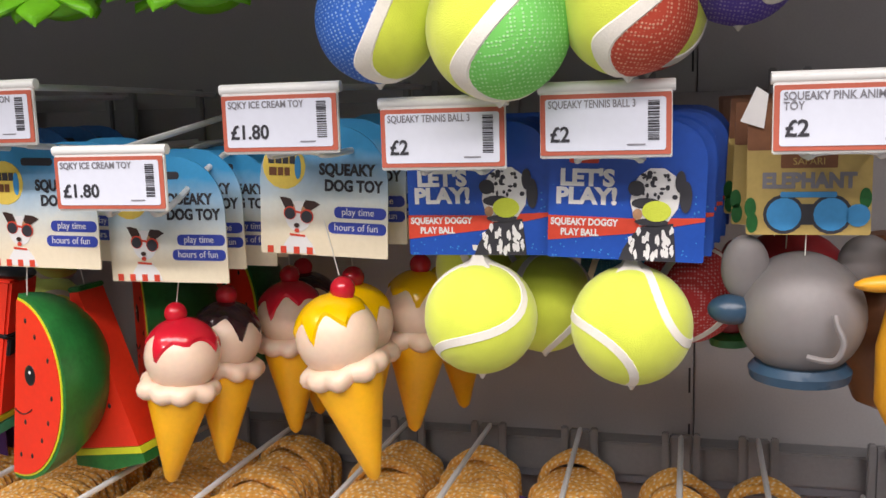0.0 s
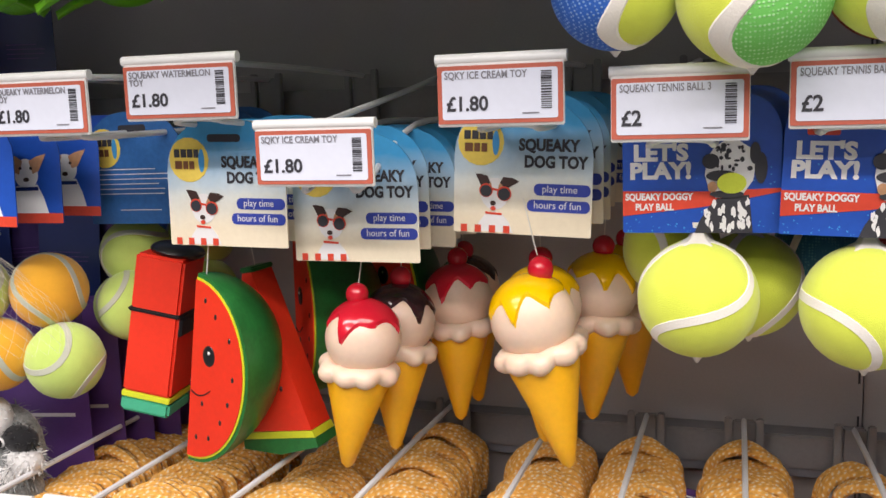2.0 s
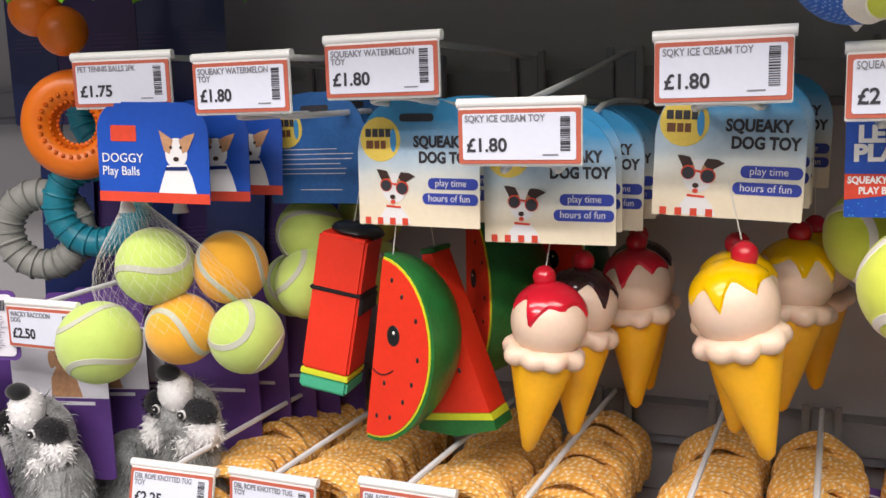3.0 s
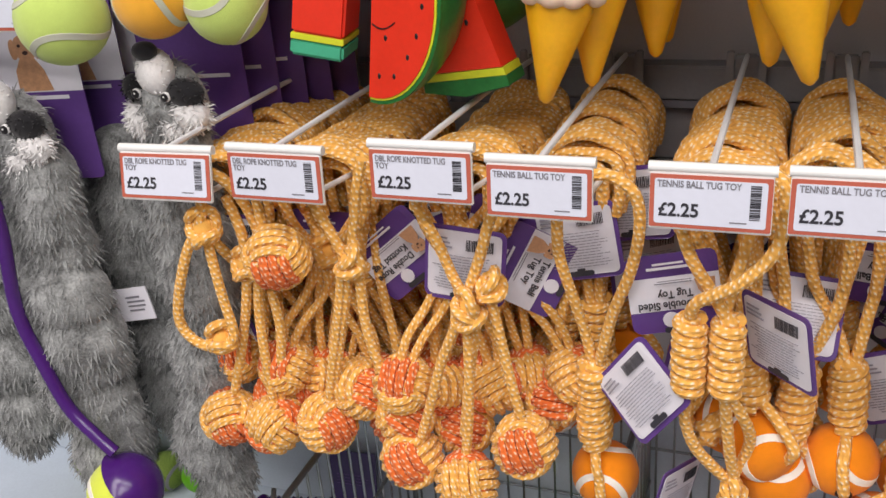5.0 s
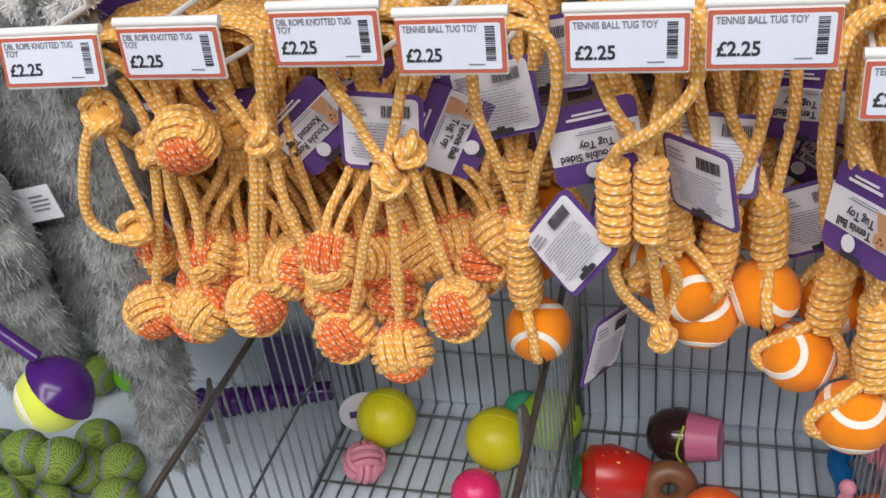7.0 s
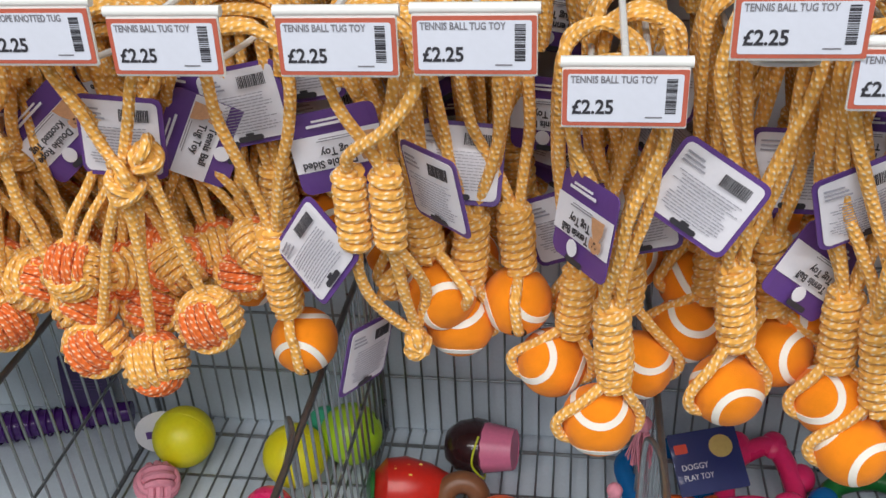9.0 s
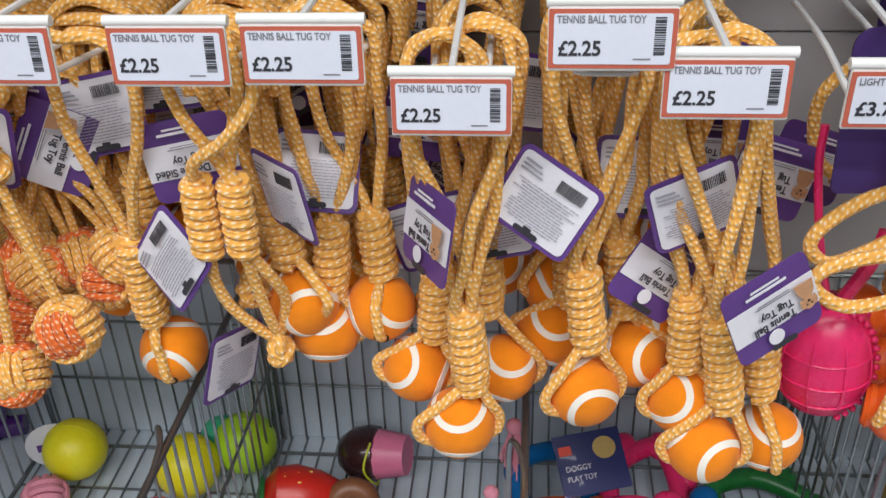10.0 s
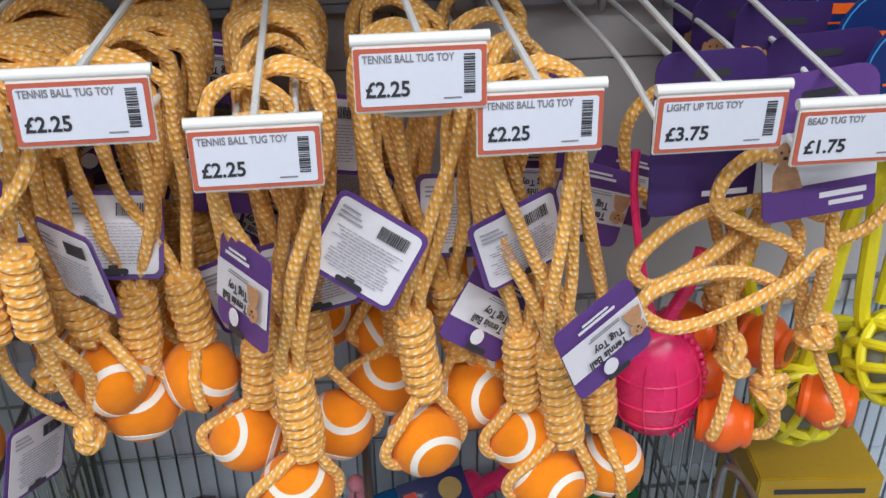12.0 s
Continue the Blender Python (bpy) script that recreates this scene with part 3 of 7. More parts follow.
def felt_tug(x, ztop, y, top, bot, ball, phi, ends, cross, strands, r=0.026):
    """Looped rope over a hook, whipped into a barrel, with a felt ball tied on below."""
    rnd = random.Random(int(x * 1000 + y * 5000))
    t = thing("rope_tug_toy", "yellow rope tug toy with orange tennis ball on a hook", "dog toy", None, "tennis ball tug toys")
    T, B, C = Vector(top), Vector(bot), Vector(ball)
    zp = prong_z(ztop, y) + 0.012
    for k in range(strands):
        dy = (k - (strands - 1) / 2) * 0.0095
        half = 0.0225 + 0.003 * k + rnd.uniform(-0.002, 0.002)
        arc = arch(x, y + dy, half, zp, 0, rnd=rnd)
        legs = []
        for s in (-1, 1):
            e = -s if cross and k == 0 else s
            hi = Vector((x + s * half, y + dy, zp - 0.045))
            lo = Vector((T.x + e * 0.0055, T.y + dy * 0.6 - (0.004 if s > 0 and cross else 0), T.z + 0.012))
            mid = [lo.lerp(hi, f) + Vector((e * 0.003 * math.sin(3.1 * f) + rnd.uniform(-0.002, 0.002), (-0.005 if s > 0 and cross and k == 0 else 0.002), 0)) for f in (0.3, 0.62)]
            legs.append([T + Vector((e * 0.003, dy * 0.3, -0.006)), lo] + mid)
        part("loop", MB().tube(spline(legs[0] + arc + legs[1][::-1], 5), ROPE_R, 8), M["rope"], t)
    part("barrel_knot", coil_between(T, B, 0.0098, ROPE_R), M["rope"], t)
    b = part("ball", MB().ball(C, r, 28, 18), M["orange_felt"], t, "orange felt tennis ball")
    part("seam", seam_band(r, 0.0062, Matrix.Translation(C) @ seam_turn(phi)), M["seam_white"], b, "white felt seam")
    if ends == "front":
        part("rope_end", MB().tube(spline([B, B.lerp(C + Vector((0, -r, r * 0.5)), 0.6) + Vector((0, -0.004, 0)), C + Vector((0, -r * 0.93, r * 0.5)), C + Vector((0.002, -r * 1.06, -0.004)), C + Vector((0.003, -r * 0.9, -r * 0.42)), C + Vector((0.003, -r * 0.5, -r * 0.5))], 6), ROPE_R, 8), M["rope"], t)
        part("hole", MB().lathe([(0.0056, -0.0004), (0.0056, 0.0006)], 16, Matrix.Translation(C + Vector((0.003, -r * 0.9, -r * 0.46))) @ pose(0, 0, 0, 115, 0, 0)), M["brown_hole"], b)
    else:
        yaw = rnd.uniform(-0.4, 0.4)
        for s in (-1, 1):
            c = Vector((math.cos(yaw) * s, math.sin(yaw) * s, 0))
            part("rope_end", MB().tube(spline([B + c * 0.004 + Vector((0, 0, 0.004)), (B + C) / 2 + c * (r * 0.62) + Vector((0, -0.006, 0.008)), C + c * (r + 0.003) + Vector((0, -0.006, r * 0.35)), C + c * (r + 0.002) + Vector((0, -0.006, -0.004)), C + c * (r * 0.7) + Vector((0, -0.005, -0.011))], 6), ROPE_R, 8), M["rope"], t)
    return t


M["brown_hole"] = mat("dark_hole_rubber", (0.04, 0.015, 0.005), 0.8)
felt_tug(0.271, 1.003, 0.09, (0.284, 0.09, 0.834), (0.288, 0.09, 0.783), (0.286, 0.088, 0.755), 70, 'front', False, 1)
felt_tug(0.256, 1.003, 0.085, (0.256, 0.085, 0.83), (0.251, 0.083, 0.768), (0.244, 0.083, 0.737), 0, 'sides', False, 2)
felt_tug(0.35, 0.974, 0.036, (0.352, 0.036, 0.791), (0.357, 0.034, 0.725), (0.347, 0.034, 0.692), 0, 'sides', True, 2)
felt_tug(0.338, 0.974, 0.075, (0.331, 0.075, 0.791), (0.327, 0.075, 0.739), (0.313, 0.075, 0.709), -70, 'sides', False, 2)
felt_tug(0.362, 0.974, 0.09, (0.364, 0.09, 0.801), (0.365, 0.09, 0.751), (0.377, 0.088, 0.7), 20, 'sides', True, 2)
felt_tug(0.434, 1.012, 0.056, (0.43, 0.056, 0.813), (0.438, 0.054, 0.75), (0.436, 0.054, 0.709), 150, 'sides', True, 2)
felt_tug(0.428, 1.012, 0.115, (0.425, 0.115, 0.788), (0.427, 0.115, 0.746), (0.412, 0.115, 0.715), 20, 'sides', False, 2)
felt_tug(0.446, 1.012, 0.085, (0.457, 0.085, 0.82), (0.466, 0.085, 0.759), (0.473, 0.085, 0.721), 100, 'sides', False, 2)
felt_tug(0.492, 0.985, 0.056, (0.503, 0.056, 0.795), (0.505, 0.054, 0.736), (0.507, 0.054, 0.704), -70, 'sides', False, 2)
felt_tug(0.5, 0.985, 0.036, (0.52, 0.036, 0.793), (0.532, 0.034, 0.717), (0.521, 0.034, 0.678), 130, 'sides', True, 2)
felt_tug(0.51, 0.985, 0.065, (0.559, 0.065, 0.752), (0.563, 0.062, 0.704), (0.573, 0.06, 0.666), 10, 'front', False, 2)
t = felt_tug(0.1, 1.002, 0.06, (0.118, 0.062, 0.826), (0.115, 0.075, 0.748), (0.121, 0.083, 0.713), 180, "front", False, 0)
part("loop", MB().tube(spline([(0.116, 0.062, 0.819), (0.114, 0.06, 0.843), (0.106, 0.058, 0.874), (0.096, 0.055, 0.912), (0.096, 0.05, 0.945), (0.09, 0.05, 0.966), (0.1, 0.046, 0.977), (0.113, 0.045, 0.975), (0.133, 0.045, 0.975), (0.148, 0.045, 0.963), (0.151, 0.045, 0.94), (0.145, 0.048, 0.908), (0.133, 0.052, 0.874), (0.126, 0.056, 0.846), (0.12, 0.062, 0.822)], 6), ROPE_R, 8), M["rope"], t)

# (hook centre, ticket top, toys further back as: kind, depth, swing, turn)
for xm, zt, toys in ((0.350, 0.974, ((3, 0.125, 5, 40), (1, 0.165, -5, 10), (2, 0.21, 3, -30), (4, 0.25, 0, 0))),
                     (0.434, 1.012, ((1, 0.145, 4, 10), (2, 0.19, -5, -35), (4, 0.24, 2, 20))),
                     (0.497, 0.985, ((2, 0.11, 3, 35), (1, 0.16, -6, 10), (4, 0.22, 2, 0))),
                     (0.271, 1.003, ((3, 0.125, 6, 10), (2, 0.15, 10, 30), (4, 0.18, -6, 0), (2, 0.215, 5, 20), (4, 0.25, 0, -10))),
                     (0.1, 1.002, ((2, 0.13, 8, 20), (4, 0.11, -3, 0), (4, 0.145, 3, 10), (4, 0.17, -6, 0), (4, 0.19, 4, 30), (4, 0.21, 4, 30), (4, 0.235, 4, 0), (4, 0.258, 0, 0))),
                     (0.197, 1.002, ((4, 0.085, -11, -20), (2, 0.11, -4, 20), (4, 0.135, 3, 0), (4, 0.16, -3, 20), (4, 0.185, 4, 0), (4, 0.21, 0, 40), (4, 0.235, 0, 0), (4, 0.258, 0, 10)))):
    for kind, y, swing, turn in toys:
        tug(kind, xm + jit.uniform(-0.004, 0.004), y, zt, swing, turn + jit.uniform(-12, 12), jit.uniform(-0.004, 0.006))

KNOTS = [knotted_tug(s, kz, f, lo, sp) for s, kz, f, lo, sp in ((5, -0.072, 3, -0.205, 0.043), (11, -0.06, 3, -0.2, 0.036), (19, -0.085, 2, -0.185, 0.04), (27, -0.065, 3, -0.17, 0.036))]
kused = [False] * len(KNOTS)
for xm, zt, toys in ((-0.162, 0.997, ((2, 0.06, -12, 20), (3, 0.1, 3, 40), (0, 0.145, -3, 0), (2, 0.18, 3, 30), (3, 0.21, 0, 10), (2, 0.245, 0, 60))),
                     (-0.078, 1.001, ((3, 0.065, 6, 20), (2, 0.09, -5, 0), (0, 0.12, 2, 30), (1, 0.15, -3, 0), (3, 0.18, 3, 30), (2, 0.21, 0, 10), (3, 0.24, 0, 60))),
                     (0.025, 1.008, ((3, 0.07, 8, 20), (3, 0.095, -12, 0), (2, 0.118, 2, 30), (3, 0.148, -3, 0), (2, 0.178, 3, 30), (3, 0.208, 0, 10), (2, 0.24, 0, 60)))):
    for kind, y, swing, turn in toys:
        toy = KNOTS[kind] if not kused[kind] else copy_thing(KNOTS[kind], Matrix())
        kused[kind] = True
        hang(toy, xm + jit.uniform(-0.004, 0.004), y, zt, swing, turn + jit.uniform(-12, 12), jit.uniform(-0.004, 0.006))

def packed_rope(xm, zt, y0, seed):
    """Close-lying folds of the toys that fill the back of a hook."""
    rnd = random.Random(seed)
    t = thing("rope_tug_toy", "yellow rope tug toy folded tightly on a full hook", "dog toy", None, "packed rope toys")
    for k in range(4):
        y = y0 + 0.0086 * k
        for shrink, dz in ((1.0, 0.011), (0.55, 0.002)):
            half = (0.0285 + rnd.uniform(-0.003, 0.003)) * shrink
            z = prong_z(zt, y) + dz + rnd.uniform(-0.002, 0.002)
            dx, dy = rnd.uniform(-0.003, 0.003), rnd.uniform(-0.002, 0.002)
            part("loop", MB().tube(spline([(xm + dx - half * 0.9, y + dy, z - 0.04), (xm + dx - half, y + dy, z - 0.02), (xm + dx - half * 0.92, y, z - 0.001), (xm + dx - half * 0.5, y - dy, z + 0.0045), (xm + dx + half * 0.5, y, z + 0.0045),
                                           (xm + dx + half * 0.92, y, z - 0.001), (xm + dx + half, y - dy, z - 0.02), (xm + dx + half * 0.9, y - dy, z - 0.04)], 4), 0.0043, 8), M["rope"], t)
    return t


for i, (xm, zt, first) in enumerate(((-0.162, 0.997, 0.07), (-0.078, 1.001, 0.07), (0.025, 1.008, 0.075), (0.1, 1.002, 0.1), (0.197, 1.002, 0.08), (0.271, 1.003, 0.15), (0.35, 0.974, 0.19))):
    y = first
    while y < 0.245:
        packed_rope(xm, zt, y, int(1000 * y) + 40 * i)
        y += 0.0355

# ---- upper row ----
M["vinyl_cream"] = mat("cream_vinyl", (0.8, 0.6, 0.46), 0.36, var=0.08, sss=0.15)
M["vinyl_cone"] = mat("amber_vinyl", (0.86, 0.43, 0.012), 0.35, var=0.1, sss=0.1)
M["vinyl_red"] = mat("raspberry_gloss", (0.62, 0.012, 0.03), 0.18, var=0.08, coat=0.4)
M["vinyl_yellow"] = mat("mustard_gloss", (0.87, 0.5, 0.0), 0.2, var=0.08, coat=0.3)
M["vinyl_choc"] = mat("chocolate_gloss", (0.035, 0.014, 0.016), 0.2, var=0.1, coat=0.4)
M["melon_red"] = mat("melon_red_vinyl", (0.78, 0.035, 0.012), 0.42, var=0.1, sss=0.05)
M["melon_green"] = mat("melon_green_vinyl", (0.015, 0.16, 0.035), 0.32, var=0.35, big=45)
M["melon_lime"] = mat("melon_lime_line", (0.62, 0.68, 0.03), 0.4)
M["melon_mint"] = mat("melon_mint_base", (0.05, 0.42, 0.24), 0.4)
M["black"] = mat("black_vinyl", (0.012, 0.012, 0.014), 0.3)
M["blue_card"] = mat("royal_blue_card", (0.012, 0.085, 0.47), 0.3, var=0.12, coat=0.2)
M["navy_card"] = mat("navy_card", (0.01, 0.025, 0.13), 0.3, var=0.12, coat=0.2)
M["red_print"] = mat("orange_red_print", (0.72, 0.07, 0.035), 0.35)
M["pill"] = mat("indigo_pill_print", (0.04, 0.07, 0.42), 0.35)
M["logo_yellow"] = mat("pale_yellow_print", (0.88, 0.66, 0.12), 0.35)
M["tan"] = mat("tan_card", (0.52, 0.38, 0.12), 0.35, var=0.15, coat=0.2)
M["brown"] = mat("brown_print", (0.2, 0.08, 0.035), 0.4, var=0.2)
M["sky_print"] = mat("sky_blue_print", (0.05, 0.32, 0.68), 0.3)
M["ele_grey"] = mat("grey_vinyl", (0.2, 0.185, 0.185), 0.5, var=0.08, sss=0.05)
M["slate"] = mat("slate_blue_vinyl", (0.03, 0.07, 0.12), 0.3, var=0.2)
M["giraffe"] = mat("ochre_vinyl", (0.78, 0.36, 0.02), 0.35, var=0.1)
M["toy_red"] = mat("dark_red_vinyl", (0.32, 0.015, 0.02), 0.4, var=0.15)
M["lime_rubber"] = mat("lime_rubber", (0.16, 0.55, 0.015), 0.4, var=0.15, sss=0.05)
M["orange_rubber"] = mat("orange_rubber", (0.9, 0.2, 0.01), 0.35, var=0.1, sss=0.08)
M["teal_rubber"] = mat("teal_rubber", (0.01, 0.27, 0.37), 0.4, var=0.15)
M["grey_rubber"] = mat("grey_rubber", (0.34, 0.35, 0.32), 0.55, var=0.15)
M["picture_dark"] = mat("dark_brown_print", (0.05, 0.025, 0.02), 0.4)
M["tan_fur"] = mat("fawn_print", (0.55, 0.3, 0.16), 0.4, var=0.25, big=300)
M["thread"] = mat("white_net_thread", (0.78, 0.76, 0.7), 0.7, var=0.1)


def beach_card(name):
    """Card print: sky at the top running down into sand, with soft clouds."""
    m, nt, b = nodes_of(name)
    tc = nt.nodes.new("ShaderNodeTexCoord")
    sep = nt.nodes.new("ShaderNodeSeparateXYZ")
    nt.links.new(tc.outputs["Object"], sep.inputs[0])
    wave = math_node(nt, "MULTIPLY", noise_node(nt, 45, 3), 0.014)
    z = math_node(nt, "ADD", sep.outputs[2], wave)
    c = mix_node(nt, ramp(nt, z, -0.052, -0.022), (0.92, 0.82, 0.62), (0.78, 0.88, 0.9))
    c = mix_node(nt, ramp(nt, z, -0.03, 0.006), c, (0.04, 0.34, 0.68))
    grain = mix_node(nt, noise_node(nt, 300, 3), (0.88, 0.87, 0.85), (1.0, 1.0, 1.0))
    mul = nt.nodes.new("ShaderNodeMix")
    mul.data_type, mul.blend_type = "RGBA", "MULTIPLY"
    mul.inputs[0].default_value = 1.0
    nt.links.new(c, mul.inputs[6])
    nt.links.new(grain, mul.inputs[7])
    nt.links.new(mul.outputs[2], b.inputs["Base Color"])
    b.inputs["Roughness"].default_value, b.inputs["Coat Weight"].default_value = 0.35, 0.2
    return m


M["beach"] = beach_card("beach_print_card")
M["beach_back"] = mat("blue_card_back", (0.03, 0.14, 0.4), 0.35, var=0.3, big=14, coat=0.2)


def disc(cx, cz, rx, rz=None, n=18):
    return [(cx + rx * math.cos(2 * math.pi * i / n), cz + (rz or rx) * math.sin(2 * math.pi * i / n)) for i in range(n)]


def puppy(cx, cz, s, y, flip=1):
    """A sitting puppy's outline, s high; flip -1 stands it on its head."""
    at = lambda x, z: (cx + flip * x * s, cz + flip * z * s)
    oval = lambda x, z, a, b: [at(x + a * math.cos(2 * math.pi * i / 14), z + b * math.sin(2 * math.pi * i / 14)) for i in range(14)]
    mb = MB().plate(oval(0, 0.22, 0.2, 0.22), y, y + 0.0003)
    mb.plate([at(*p) for p in ((-0.26, -0.5), (-0.24, -0.15), (-0.12, 0.06), (0.12, 0.06), (0.25, -0.15), (0.34, -0.5))], y - 0.00001, y + 0.0003)
    for q in (-1, 1):
        mb.plate(oval(q * 0.2, 0.2, 0.07, 0.17), y - 0.00004, y + 0.0003)
    face = MB().plate(oval(0, 0.14, 0.05, 0.035), y - 0.0004, y - 0.0002)
    for q in (-1, 1):
        face.plate(oval(q * 0.08, 0.26, 0.028, 0.028), y - 0.0004, y - 0.0002)
    return mb, face


def add_puppy(parent, cx, cz, s, y, flip=1):
    mb, face = puppy(cx, cz, s, y, flip)
    part("picture", mb, M["tan_fur"], parent, smooth=False)
    part("picture_patch", face, M["picture_dark"], parent, smooth=False)


def lined(x0, x1, z0, n, gap, h=0.0006, y=-0.0012, seed=1):
    """Rows of small print, too small to read, as bars."""
    rnd = random.Random(seed)
    mb = MB()
    for i in range(n):
        mb.box(x0, x0 + (x1 - x0) * rnd.uniform(0.72, 1.0), y, y + 0.0003, z0 - i * gap, z0 - i * gap + h)
    return mb


def header_card(front=True):
    """Squeaky toy header card; origin at the hang hole near its top."""
    t = thing("header_card", "sandy beach-print header card reading squeaky dog toy" if front else "plain blue back of a squeaky toy header card", "toy card", group="squeaky toy cards")
    w, top, bot = 0.0855, 0.012, -0.07
    body = part("card", MB().plate(rounded(-w / 2, w / 2, bot, top, 0.001, 6, 0.034), -0.0005, 0.0005), M["beach"] if front else M["beach_back"], t, smooth=False)
    part("hang_slot", MB().plate(rounded(-0.012, 0.012, -0.0025, 0.0025, 0.0022), -0.0008, -0.0006), M["ink"], body, smooth=False)
    logo = part("round_mark", MB().plate(disc(-0.026, -0.014, 0.0145), -0.0009, -0.0006), M["logo_yellow"], body, smooth=False)
    part("mark_bar", MB().box(-0.0365, -0.0325, -0.0013, -0.001, -0.0125, -0.0072).box(-0.0315, -0.0275, -0.0013, -0.001, -0.0125, -0.0072).box(-0.0268, -0.0228, -0.0013, -0.001, -0.0125, -0.0072).box(-0.022, -0.0185, -0.0013, -0.001, -0.0125, -0.0072), M["ink"], logo, smooth=False)
    part("mark_foot", MB().box(-0.036, -0.031, -0.0013, -0.001, -0.02, -0.0148).box(-0.03, -0.0265, -0.0013, -0.001, -0.02, -0.0148).box(-0.0255, -0.022, -0.0013, -0.001, -0.02, -0.0148), M["brown"], logo, smooth=False)
    part("mark_board", MB().plate(disc(-0.0165, -0.0145, 0.0021, 0.0075), -0.00135, -0.001), M["sky_print"], logo, smooth=False)
    if front:
        lettering("SQUEAKY", 0.0098, M["ink"], body, -0.0022, -0.001, -0.0185, 0.84, bold=0.0004)
        lettering("DOG TOY", 0.0098, M["ink"], body, 0.0012, -0.001, -0.0285, 0.84, bold=0.0004)
        for k, words in enumerate(("play time", "hours of fun")):
            z = -0.0455 - 0.0098 * k
            p = part("pill", MB().plate(rounded(0.0075 - 0.004 * k, w / 2 - 0.001, z, z + 0.0072, 0.0032), -0.0009, -0.0006), M["pill"], body, smooth=False)
            lettering(words, 0.0064, M["white"], p, 0.0125 - 0.005 * k, -0.0011, z + 0.002, 0.92)
        pic = part("picture", MB().plate([(-0.028, bot + 0.001), (-0.0265, -0.0635), (-0.0225, -0.058), (-0.0175, -0.0565), (-0.012, -0.0575), (-0.0075, -0.063), (-0.005, bot + 0.001)], -0.0009, -0.0006).plate(disc(-0.0168, -0.0455, 0.0088, 0.0098), -0.00092, -0.0006), M["white"], body, smooth=False)
        part("picture_patch", MB().plate([(-0.026, -0.0335), (-0.0215, -0.0345), (-0.0195, -0.0385), (-0.0225, -0.0425), (-0.0255, -0.0405), (-0.029, -0.0335)], -0.0012, -0.001).plate([(-0.0135, -0.0385), (-0.0115, -0.035), (-0.0055, -0.0355), (-0.0015, -0.0375), (-0.0065, -0.0405), (-0.0098, -0.0425)], -0.0012, -0.001).plate(disc(-0.0176, -0.0512, 0.0019, 0.0015, 12), -0.0016, -0.0014), M["picture_dark"], pic, smooth=False)
        part("picture_fur", MB().plate(disc(-0.0222, -0.0415, 0.0036, 0.005), -0.00105, -0.00095).plate(disc(-0.0112, -0.0428, 0.0036, 0.005), -0.00106, -0.00096), M["tan_fur"], pic, smooth=False)
        part("picture_frame", MB().plate(disc(-0.0222, -0.0435, 0.0043), -0.00125, -0.0011).plate(disc(-0.0108, -0.0452, 0.0045), -0.00126, -0.0011).plate([(-0.02, -0.0415), (-0.0125, -0.0428), (-0.0125, -0.0442), (-0.02, -0.0428)], -0.00127, -0.0011), M["red_print"], pic, smooth=False)
        part("picture_lens", MB().plate(disc(-0.0222, -0.0438, 0.0036), -0.0015, -0.0013).plate(disc(-0.0108, -0.0455, 0.0038), -0.0015, -0.0013), M["ink"], pic, smooth=False)
        part("picture_mouth", MB().plate(disc(-0.0176, -0.0545, 0.0017, 0.0014, 12), -0.0013, -0.0011).plate([(-0.0225, -0.0565), (-0.012, -0.0572), (-0.012, -0.0585), (-0.0222, -0.058)], -0.0013, -0.0011), M["red_print"], pic, smooth=False)
        st = MB()
        for k in range(4):
            st.box(-0.038 + k * 0.009, -0.034 + k * 0.009, -0.0012, -0.001, bot + 0.0005, bot + 0.005)
        part("stripe", st, M["red_print"], body, smooth=False)
    else:
        part("small_print", lined(-0.034, 0.034, -0.03, 6, 0.0036, y=-0.001).box(-0.016, 0.02, -0.001, -0.0007, -0.06, -0.0594), M["tag_white"], body, smooth=False)
    return t


CARD, CARDB = header_card(), header_card(False)
CARD.matrix_world = pose(0.218, 0.053, 1.2495, 0, 2.5, 0)
CARDB.matrix_world = pose(-0.08, 0.085, 1.25, 0, -1, -2)
rnd = random.Random(7)
for x, y0, z, ry, n in ((0.218, 0.053, 1.2495, 2.5, 7), (0.1095, 0.045, 1.232, 0, 7), (0.0275, 0.03, 1.243, 1, 4)):
    for k in range(n):
        if x == 0.218 and k == 0:
            continue
        copy_thing(CARD, pose(x + (rnd.uniform(-0.004, 0.012) if k else 0) , y0 + k * 0.03 + rnd.uniform(0, 0.008) * (k > 0), z + rnd.uniform(-0.001, 0.006) * (k > 0), 0, ry + rnd.uniform(-2, 2) * (k > 0), rnd.uniform(-4, 4) * (k > 0)))
for k in range(4):
    copy_thing(CARDB, pose(-0.072 + rnd.uniform(-0.006, 0.006), 0.12 + k * 0.035, 1.252, 0, rnd.uniform(-2, 2), rnd.uniform(-5, 5)))


